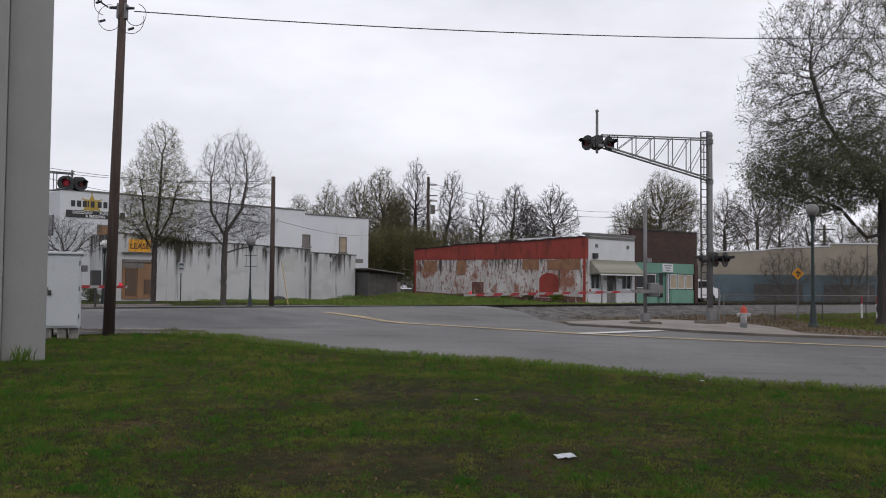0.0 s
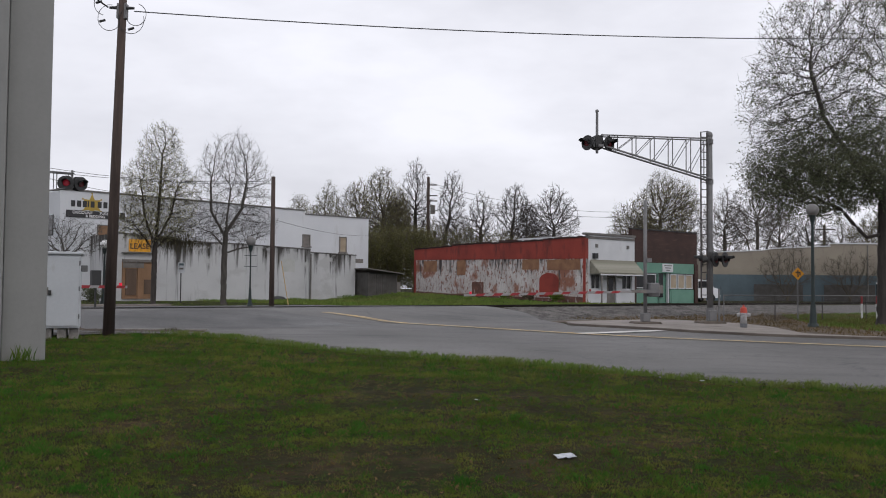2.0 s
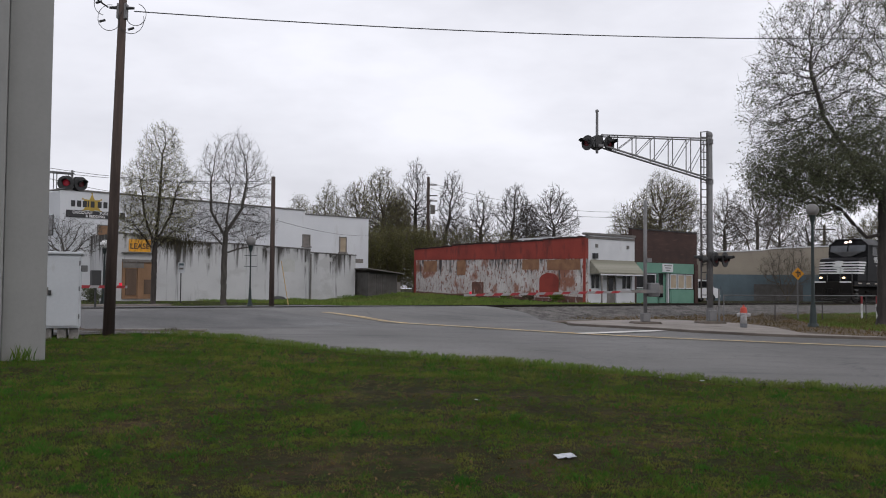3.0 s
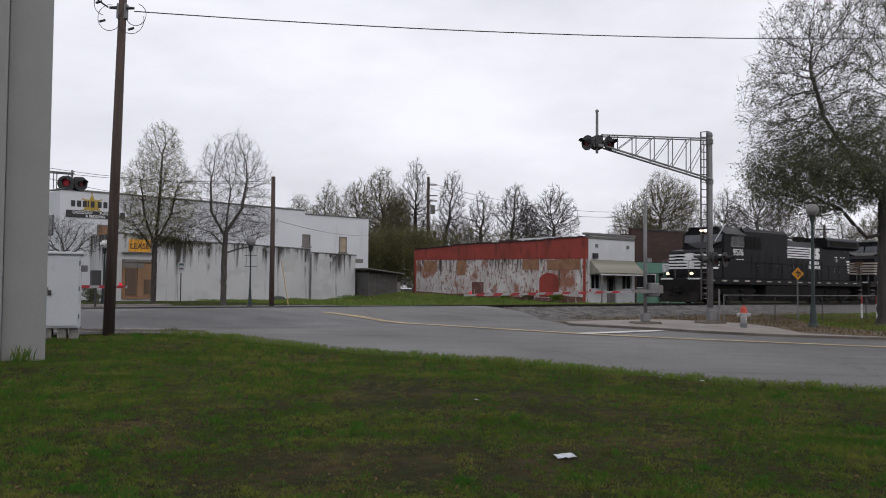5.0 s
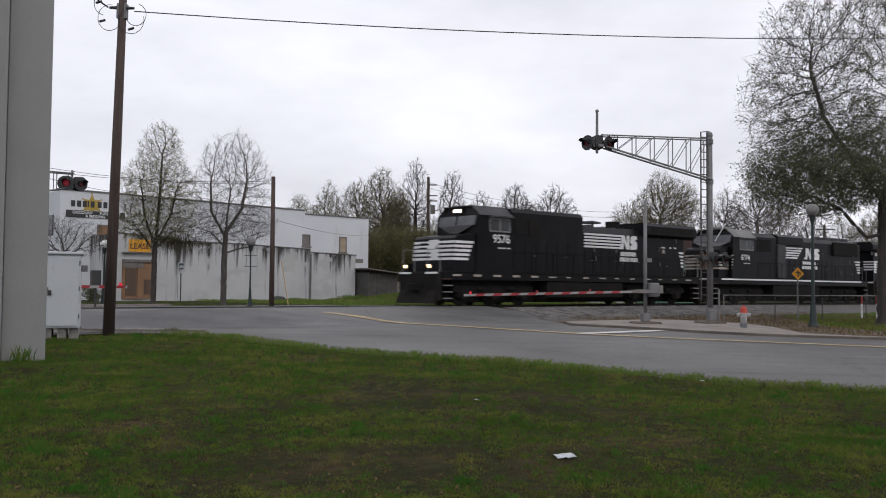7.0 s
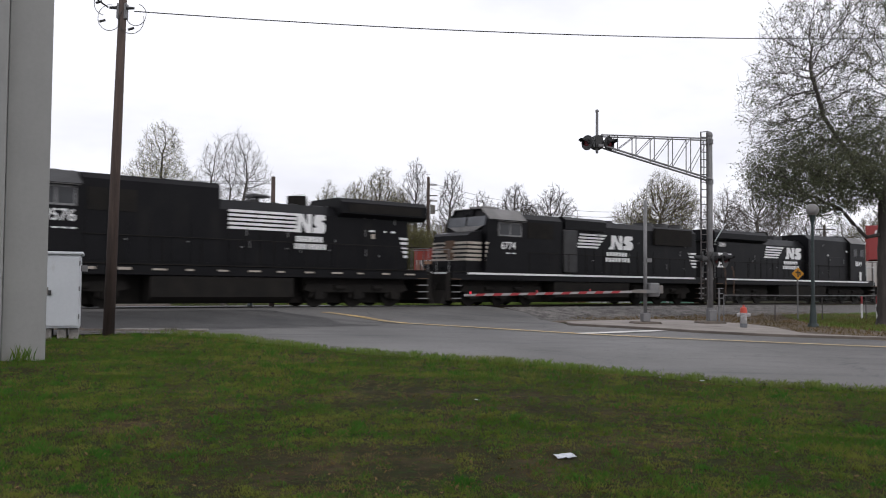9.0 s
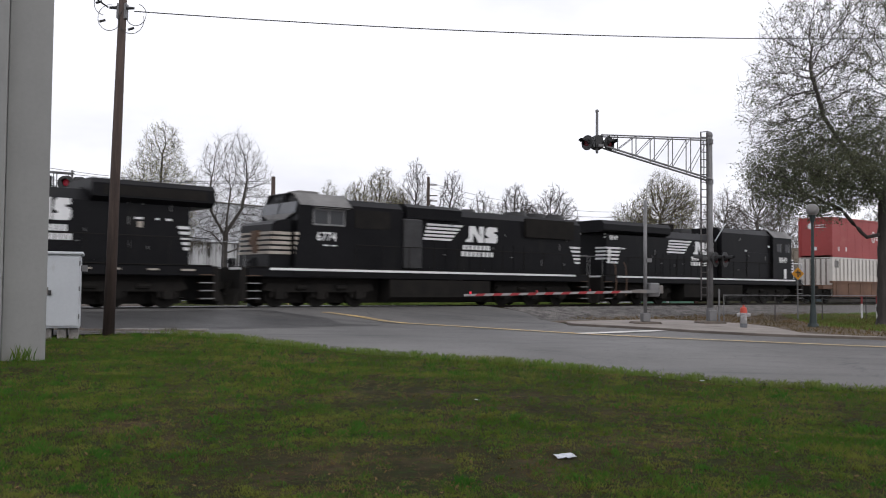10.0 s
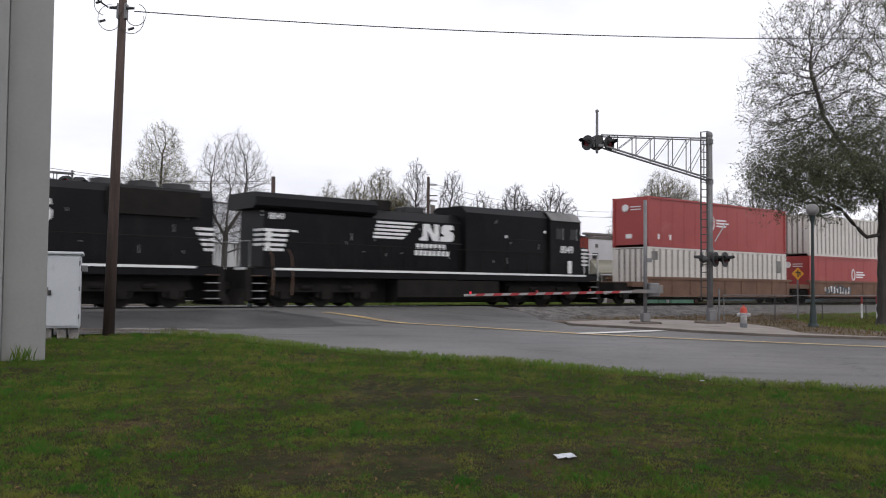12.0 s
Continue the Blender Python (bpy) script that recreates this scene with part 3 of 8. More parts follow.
def build_track():
    track = thing("railway_track", at(0, TD, 0), "single railway track on grey ballast", "railway", kind="structure")
    prof = [(-0.035, 0), (0.035, 0), (0.035, -0.04), (0.01, -0.05), (0.01, -0.14), (0.07, -0.155), (0.07, -0.17), (-0.07, -0.17), (-0.07, -0.155), (-0.01, -0.14), (-0.01, -0.05), (-0.035, -0.04)]
    for y in (-0.7525, 0.7525):
        part("rail", section(bmesh.new(), [(y + a, b) for a, b in prof], -80, 220), M_RAIL, track, "worn steel rail")
    bal = bmesh.new()
    section(bal, [(-3.2, -0.58), (-1.6, -0.28), (1.6, -0.28), (3.2, -0.58)], 30.6, 220)
    bed = part("ballast_bed", bal, M_BALLAST, track, "grey crushed stone ballast")
    # Raised, darker ballast strips that thicken the dark line along the rails.
    for y0, y1 in ((-1.25, -0.84), (-0.66, 0.66), (0.84, 1.25)):
        dark_strip = section(bmesh.new(), [(y0, -0.275), (y0 + 0.05, -0.2), (y1 - 0.05, -0.2), (y1, -0.275)], 30.7, 220)
        part("oily_ballast", dark_strip, M_DARKBALLAST, track, "darker ballast strip beside and between the rails")
    slab = bmesh.new()
    section(slab, [(-0.66, -0.06), (-0.66, -0.008), (0.66, -0.008), (0.66, -0.06)], -70, 30.6)
    part("crossing_panel", slab, M_ASPHALT, track, "asphalt crossing infill between the rails")
    tie = finish("tie", box(bmesh.new(), (-0.11, -1.3, -0.3), (0.11, 1.3, -0.165), bevel=0.012), M_TIE)
    for i in range(150):
        o = new("tie", tie)
        o.parent = track
        o.matrix_basis = pose(30.9 + i * 0.52, random.uniform(-0.05, 0.05), random.uniform(-0.01, 0.01), 0, 0, random.uniform(-1.5, 1.5))
    # loose stones over the near shoulder and the gravel triangle beside the road
    rng = np.random.RandomState(5)
    verts, faces = [], []
    shape = np.array([(1, 0, 0), (-1, 0, 0), (0, 1, 0), (0, -1, 0), (0, 0, 0.8), (0, 0, -0.8)], float)
    tri = [(0, 2, 4), (2, 1, 4), (1, 3, 4), (3, 0, 4)]
    for i in range(34000):
        w = TD - rng.uniform(1.2, 9.5) if i % 3 else TD - rng.uniform(1.2, 3.5)
        s = 30.7 + rng.uniform(0, 26) ** 1.0 - max(0, (TD - 4 - w)) * 0.45
        if s < edge_far(w) + 0.1 or w < 28.2 + rng.uniform(-0.8, 0.8) + 0.4 * noise.noise(Vector((s, 0, 4))):
            continue
        d = abs(w - TD)
        z = level(s, w) if d > 3.2 else (-0.3 - (max(d, 1.6) - 1.6) * 0.19)
        z = max(z, level(s, w) if d > 2.6 else z)
        r = rng.uniform(0.03, 0.07)
        a = rng.uniform(0, 6.28)
        base = len(verts)
        p = U * s + N * w
        for q in shape * rng.uniform(0.6, 1.3, (6, 1)) * r:
            verts.append((p.x + q[0] * math.cos(a) - q[1] * math.sin(a), p.y + q[0] * math.sin(a) + q[1] * math.cos(a), z + r * 0.4 + q[2]))
        faces += [tuple(base + k for k in f) for f in tri]
    me = bpy.data.meshes.new("ballast_stones")
    me.from_pydata(verts, [], faces)
    me.materials.append(M_STONE)
    tagged(new("ballast_stones", me), "loose grey ballast stones beside the track", "gravel", kind="stuff")


build_ground()
build_road()
build_road_extras()
build_track()


def raw(name, v, f, mat, parent, label="", smooth=True):
    me = bpy.data.meshes.new(name)
    me.from_pydata(v, [], f)
    me.materials.append(mat)
    if smooth:
        me.polygons.foreach_set("use_smooth", [True] * len(me.polygons))
    ob = new(name, me)
    ob.parent = parent
    if label:
        ob["label"] = label
    return ob


def leaves(tips, per, size, scatter, seed, keep=1.0, slim=0.45):
    rng = np.random.RandomState(seed)
    pts = np.array([(p.x, p.y, p.z) for p, e in tips])
    pts = pts[rng.rand(len(pts)) < keep]
    pts = np.repeat(pts, per, 0) + rng.normal(0, scatter, (len(pts) * per, 3))
    n = len(pts)
    a = rng.normal(0, 1, (n, 3))
    a /= np.linalg.norm(a, axis=1, keepdims=True)
    b = np.cross(a, rng.normal(0, 1, (n, 3)))
    b /= np.linalg.norm(b, axis=1, keepdims=True)
    sz = size * rng.uniform(0.6, 1.4, (n, 1))
    v = np.stack([pts - a * sz, pts + b * sz * slim, pts + a * sz, pts - b * sz * slim], 1).reshape(-1, 3)
    i = np.arange(n) * 4
    f = np.stack([i, i + 1, i + 2, i + 3], 1)
    return v.tolist(), f.tolist()


# ---- grass ----
def blades(name, spots, mat, label, lean=0.5):
    """spots: x, y, z, height, width. One bent blade each."""
    rng = np.random.RandomState(len(spots))
    p = np.asarray(spots)
    n = len(p)
    a, b = rng.uniform(0, 6.283, n), rng.uniform(0, 6.283, n)
    side = np.stack([np.cos(a), np.sin(a), np.zeros(n)], 1) * p[:, 4:5] * 0.5
    bend = np.stack([np.cos(b), np.sin(b), np.zeros(n)], 1) * p[:, 3:4] * lean * rng.uniform(0.2, 1, (n, 1))
    base = p[:, :3]
    up = np.stack([np.zeros(n), np.zeros(n), p[:, 3]], 1)
    v = np.concatenate([base - side, base + side, base + up * 0.6 + bend * 0.35 + side * 0.6, base + up + bend], 1).reshape(-1, 3)
    i = np.arange(n) * 4
    f = np.concatenate([np.stack([i, i + 1, i + 2], 1), np.stack([i, i + 2, i + 3], 1)])
    me = bpy.data.meshes.new(name)
    me.from_pydata(v.tolist(), [], f.tolist())
    me.materials.append(mat)
    return tagged(new(name, me), label, "grass", kind="stuff")


def patch(x, y):
    """How bare (0 green to 1 dirt) the lawn is."""
    v = 0.4 + 0.42 * noise.noise(Vector((x * 0.55 + 3, y * 0.42, 1.7))) + 0.3 * noise.noise(Vector((x * 2.1, y * 1.6, 5)))
    v += 0.55 * math.exp(-((x + 0.1) / 1.5) ** 2 - ((y - 9.3) / 1.3) ** 2) + 0.3 * noise.noise(Vector((x * 7, y * 5, 12)))
    v += 0.3 * math.exp(-((x - 0.6) / 3) ** 2 - ((y - 14.0) / 2.2) ** 2)
    return v


def build_grass():
    rng = random.Random(4)
    green, dark, dry, edge = [], [], [], []
    for i in range(760000):
        y = 5.8 * (28 / 5.8) ** (rng.random() ** 0.85)
        x = rng.uniform(-0.56, 0.56) * y
        s, w = plan(x, y)
        e = edge_near(w) - s
        if e < 0.02:
            continue
        z = level(s, w) + 0.05 * noise.noise(Vector((s * 0.5, w * 0.5, 0))) - 0.02
        v = patch(x, y)
        if rng.random() < min((v - 0.58) * 1.7, 0.75):
            continue
        clump = noise.noise(Vector((x * 6.5, y * 5.0, 21)))
        if clump < -0.1 and rng.random() < 0.55:
            continue
        h = rng.uniform(0.016, 0.042) * (1 + 1.1 * max(0, clump)) * (1.3 - 0.75 * min(max(v, 0), 1)) * (0.62 + 0.04 * y)
        wd = rng.uniform(0.003, 0.0075) * (0.4 + y * 0.075)
        tuft = noise.noise(Vector((x * 2.6, y * 2.0, 9)))
        if tuft > 0.3:
            h *= 1 + (tuft - 0.3) * 2.4
        if e < 0.5 and y > 15:
            edge.append((x, y, z, min(h * rng.uniform(1.0, 2.9), 0.17), wd * 1.2))
        elif rng.random() < 0.18 + 1.5 * max(0, v - 0.42):
            dry.append((x, y, z, h * 0.75, wd))
        elif tuft + 0.6 * clump > rng.uniform(-0.1, 0.6):
            dark.append((x, y, z, h, wd))
        else:
            green.append((x, y, z, h, wd))
    blades("lawn_grass", green, M_BLADE, "short green lawn grass, wet and patchy", 0.9)
    blades("lawn_tufts", dark, M_TUFT, "darker lusher tufts in the lawn", 0.8)
    blades("dry_grass", dry, M_DRYBLADE, "dry brown grass between the green", 1.1)
    blades("edge_grass", edge, M_WEED, "bright tufted grass along the road edge", 0.8)
    # dead leaves and clover heads strewn over the lawn
    lr = np.random.RandomState(17)
    pts = []
    while len(pts) < 1300:
        y = 6.2 * (26 / 6.2) ** lr.rand()
        x = lr.uniform(-0.55, 0.55) * y
        s, w = plan(x, y)
        if edge_near(w) - s > 0.1:
            pts.append((Vector((x, y, level(s, w) + 0.012 + 0.05 * noise.noise(Vector((s * 0.5, w * 0.5, 0))))), None))
    v, f = leaves(pts, 1, 0.02, 0.004, 3)
    fallen = raw("fallen_leaves", v, f, M_DRYBLADE, None, smooth=False)
    tagged(fallen, "small dead brown leaves strewn over the lawn", "leaves", kind="stuff")
    # the grass beyond the track and the weeds before the red wall
    far, weeds, right = [], [], []
    for i in range(26000):
        s, w = rng.uniform(-2, 32), rng.uniform(43.4, 60)
        p = spot(s, w)
        far.append((p.x, p.y, p.z - 0.02, rng.uniform(0.02, 0.065), rng.uniform(0.02, 0.04)))
    for i in range(30000):
        s, w = rng.uniform(28, 48.6), rng.uniform(37.2, 62)
        if s > 46.5 and w > 42.3:
            continue
        p = spot(s, w)
        t = 0.5 + 0.5 * noise.noise(Vector((s * 0.5, w * 0.5, 2)))
        weeds.append((p.x, p.y, p.z - 0.02, rng.uniform(0.05, 0.18) + 0.65 * max(0, t - 0.45) ** 1.5, rng.uniform(0.03, 0.06)))
    for i in range(30000):
        s, w = rng.uniform(34, 62), rng.uniform(10, 27)
        if s < edge_far(w) + 1.5 or s < float(np.interp(w, (10, 19, 24, 27), (32.5, 36, 42.5, 47))):
            continue
        p = spot(s, w)
        right.append((p.x, p.y, p.z, rng.uniform(0.05, 0.14), rng.uniform(0.03, 0.06)))
    straw = []
    for i in range(16000):
        w = rng.uniform(14, 28.4)
        s = rng.uniform(31, 52)
        if s < edge_far(w) + 0.4 or (w < 25.2 and s < float(np.interp(w, (10.7, 14.5, 17, 19.5, 22, 25.2), (28, 30.5, 30.9, 33.3, 35.0, 35.2)))):
            continue
        p = spot(s, w)
        straw.append((p.x, p.y, p.z + 0.01, rng.uniform(0.03, 0.12), rng.uniform(0.02, 0.04)))
    blades("straw", straw, M_DRYBLADE, "dead brown grass on the dirt verge", 1.2)
    blades("verge_grass", far, M_WEED, "green verge grass before the white building")
    blades("weeds", weeds, M_WEED, "tall bright weeds before the red wall", 1.0)
    blades("park_grass", right, M_WEED, "green grass under the evergreen tree")


build_grass()


# ---- buildings ----
def wall_bm(s0, s1, z0, z1, w0, w1):
    return B((s0, w0, z0), (s1, w1, z1))


def holed_wall(s0, s1, z0, z1, y0, y1, holes):
    """A wall in x, z from y0 to y1 with openings (x0, x1, z0, z1) cut right through."""
    xs = sorted({s0, s1, *(h[0] for h in holes), *(h[1] for h in holes)})
    zs = sorted({z0, z1, *(h[2] for h in holes), *(h[3] for h in holes)})
    bm = bmesh.new()
    for a, b in zip(xs, xs[1:]):
        for c, d in zip(zs, zs[1:]):
            mx, mz = (a + b) / 2, (c + d) / 2
            if any(h[0] < mx < h[1] and h[2] < mz < h[3] for h in holes):
                continue
            box(bm, (a, y0, c), (b, y1, d))
    bmesh.ops.remove_doubles(bm, verts=bm.verts, dist=0.0005)
    seen = {}
    for f in list(bm.faces):
        key = tuple(round(x, 3) for x in f.calc_center_median())
        seen.setdefault(key, []).append(f)
    dup = [f for fs in seen.values() if len(fs) > 1 for f in fs]
    bmesh.ops.delete(bm, geom=dup, context="FACES_ONLY")
    return bm


def stepped(steps, y0, y1, base=-0.4):
    """A wall with a stepped top: rows of x0, x1, height at x0, height at x1."""
    out = [(steps[0][0], base)]
    for x0, x1, a, b in steps:
        out += [(x0, a), (x1, b)]
    out.append((steps[-1][1], base))
    return prism(bmesh.new(), out[::-1], y0, y1)


def window(parent, x0, x1, z0, z1, y, glass, frame_mat, bars=1, sill=True):
    w = part("window", B((x0, y + 0.05, z0), (x1, y + 0.09, z1)), glass, parent)
    fr = bmesh.new()
    t = 0.07
    for lo, hi in (((x0, y, z0), (x0 + t, y + 0.12, z1)), ((x1 - t, y, z0), (x1, y + 0.12, z1)),
                   ((x0 + t, y, z1 - t), (x1 - t, y + 0.12, z1)), ((x0 + t, y, z0), (x1 - t, y + 0.12, z0 + t))):
        box(fr, lo, hi)
    for i in range(bars):
        x = x0 + (x1 - x0) * (i + 1) / (bars + 1)
        box(fr, (x - 0.03, y + 0.01, z0 + t), (x + 0.03, y + 0.11, z1 - t))
    part("window_frame", fr, frame_mat, w)
    if sill:
        part("window_sill", B((x0 - 0.08, y - 0.06, z0 - 0.09), (x1 + 0.08, y + 0.1, z0 - 0.002)), frame_mat, w)
    return w


def build_white_buildings():
    # the two-storey store
    h = thing("furniture_store", at(0, 63.9), "two-storey white painted store with stepped parapet", "building")
    part("wall", stepped([(20.6, 39.62, 7.22, 6.92), (39.62, 45.85, 6.63, 6.6)], 0.0, 0.35), M_WHITEWALL_B, h, "long white painted side wall")
    part("wall", B((20.6, 0.352, -0.4), (20.95, 18, 7.2)), M_WHITEWALL_B, h, "white front wall")
    part("wall", B((45.5, 0.352, -0.4), (45.85, 18, 6.6)), M_WHITEWALL_B, h)
    part("wall", B((20.6, 18.002, -0.4), (45.85, 18.3, 6.6)), M_WHITEWALL_B, h)
    part("roof", B((20.96, 0.36, 6.1), (45.48, 17.98, 6.3)), M_COPING, h, "flat dark roof")
    part("coping", prism(bmesh.new(), [(20.5, 7.225), (20.5, 7.33), (39.66, 7.03), (39.66, 6.925)], -0.06, 0.4), M_COPING, h, "weathered parapet coping")
    part("coping", prism(bmesh.new(), [(39.67, 6.635), (39.67, 6.73), (45.95, 6.7), (45.95, 6.605)], -0.06, 0.4), M_COPING, h, "weathered parapet coping")
    for x0, x1, z0, z1, glass in ((39.4, 40.1, 4.1, 5.05, M_GREYDOOR), (42.9, 43.6, 3.72, 5.0, M_TANBOARD), (23.1, 24.4, 3.55, 5.0, M_WOODBOARD)):
        window(h, x0, x1, z0, z1, -0.1, glass, M_GREYDOOR, bars=0)
    for z0, z1 in ((4.2, 5.6), (1.4, 2.9)):
        part("window", B((20.54, 1.2, z0), (20.598, 2.6, z1)), M_DARKGLASS, h, "dark side window")
    # painted sign
    sg = part("painted_sign", B((21.0, -0.05, 5.42), (25.0, -0.004, 5.9)), M_BLACKPAINT, h, "black sign board with white lettering", )
    up = Matrix.Rotation(radians(90), 4, "X")
    lettering("sign_lettering", "DISCOUNT", 0.27, Matrix.Translation((22.1, -0.058, 5.67)) @ up, M_WHITEPAINT, sg)
    lettering("sign_lettering", "FURNITURE", 0.27, Matrix.Translation((23.95, -0.058, 5.67)) @ up, M_WHITEPAINT, sg)
    lettering("sign_lettering", "& BEDDING", 0.25, Matrix.Translation((22.95, -0.058, 5.45)) @ up, M_WHITEPAINT, sg)
    nm = bmesh.new()
    for i, x in enumerate((21.32, 21.72, 22.1, 22.42, 22.62, 23.1, 23.5, 23.9)):
        wd = 0.1 if i in (3,) else 0.27
        box(nm, (x, -0.03, 6.14), (x + wd, -0.006, 6.56))
    part("name_bar", nm, M_BLACKPAINT, h, "row of black painted bars")
    star = bmesh.new()
    pts = []
    for i in range(12):
        a, r = math.pi / 2 + i * math.pi / 6, (0.78 if i % 2 == 0 else 0.4)
        pts.append((22.72 + r * math.cos(a) * 0.9, 6.3 + r * math.sin(a)))
    prism(star, pts[::-1], -0.02, -0.003)
    for i in range(6):
        a = math.pi / 2 + i * math.pi / 3
        ball(star, (22.72 + 0.8 * math.cos(a) * 0.9, -0.012, 6.3 + 0.8 * math.sin(a)), 0.07, 1, (1, 0.15, 1))
    part("star_emblem", star, M_STAR, h, "gold painted star")

    # the low annex with the stained wall
    a = thing("annex", at(0, 59.3), "single-storey white stucco annex with dark stained top", "building")
    part("wall", stepped([(22.7, 26.6, 4.2, 4.05), (26.6, 31.6, 3.85, 3.8), (31.6, 37.3, 3.8, 3.62)], 0.0, 0.3), M_WHITEWALL, a, "white stucco wall streaked black")
    part("wall", stepped([(37.31, 41.3, 3.4, 3.3)], -0.08, 0.3), M_WHITEWALL, a, "white stucco wall streaked black")
    part("wall", B((41.0, 0.302, -0.4), (41.3, 4.59, 3.3)), M_WHITEWALL, a)
    part("wall", B((22.7, 0.302, -0.4), (23.0, 4.59, 4.2)), M_WHITEWALL, a)
    part("roof", B((23.01, 0.31, 3.0), (40.99, 4.59, 3.15)), M_COPING, a, "flat dark roof")
    for x0, x1, za, zb in ((22.6, 26.65, 4.21, 4.06), (26.66, 31.6, 3.86, 3.81), (31.61, 37.3, 3.81, 3.63)):
        part("coping", prism(bmesh.new(), [(x0, za), (x0, za + 0.07), (x1, zb + 0.07), (x1, zb)], -0.05, 0.34), M_COPING, a, "black weathered coping")
    part("coping", prism(bmesh.new(), [(37.31, 3.41), (37.31, 3.47), (41.36, 3.37), (41.36, 3.31)], -0.13, 0.34), M_COPING, a, "black weathered coping")
    part("downpipe", R((37.25, -0.12, 0), (37.25, -0.12, 3.3), 0.07), M_COPING, a, "dark rusted downpipe")
    # boarded entrance
    en = part("entrance", B((23.1, -0.1, 0.0), (25.05, -0.004, 2.38)), M_WOODBOARD, a, "boarded-up plywood shop entrance")
    part("door", B((23.3, -0.16, 0.25), (24.02, -0.102, 1.95)), M_BROWNDOOR, en, "dark brown weathered door")
    part("transom", B((23.12, -0.15, 2.0), (24.5, -0.102, 2.36)), M_GREYDOOR, en, "grey transom panel")
    part("board", B((24.08, -0.18, 0.0), (24.5, -0.102, 1.98)), M_WOODBOARD, en)
    part("board", B((24.54, -0.14, 0.3), (25.03, -0.102, 1.25)), M_BROWNDOOR, en)
    part("lintel", B((23.1, -0.2, 2.39), (25.1, -0.002, 2.55)), M_GREYDOOR, a, "grey timber lintel")
    part("ledge", B((23.05, -0.22, 2.95), (25.15, -0.002, 3.02)), M_COPING, a, "thin dark metal ledge")
    ban = part("lease_banner", B((23.5, -0.1, 3.06), (24.95, -0.05, 3.86)), M_LEASE, a, "amber banner with black lettering")
    lettering("banner_lettering", "LEASE", 0.5, Matrix.Translation((24.2, -0.112, 3.25)) @ up, M_BLACKPAINT, ban)
    part("patch", B((34.95, -0.012, 1.95), (35.95, -0.004, 2.85), 0.0), M_PATCH, a, "pale greenish repaired patch on the wall")
    part("junction_box", B((41.31, -0.1, 2.75), (42.0, 0.2, 3.05)), M_GREYDOOR, a, "dark sign bracket")
    st = thing("guy_wire_guard", gat(26.5, 44.3), "thin yellow guy-wire guard on the verge", "cable guard")
    part("pipe", R((0, 0, -0.05), (-0.32, 0.28, 2.4), 0.022), M_YELLOW, st)
    pot = thing("drain_cover_heap", gat(34.2, 58.6), "dark tarpaulin heap at the foot of the wall", "heap")
    hb = bmesh.new()
    ball(hb, (0, 0, 0.1), 0.5, 2, (1.3, 0.7, 0.5))
    part("tarpaulin", hb, M_BLACKPAINT, pot)


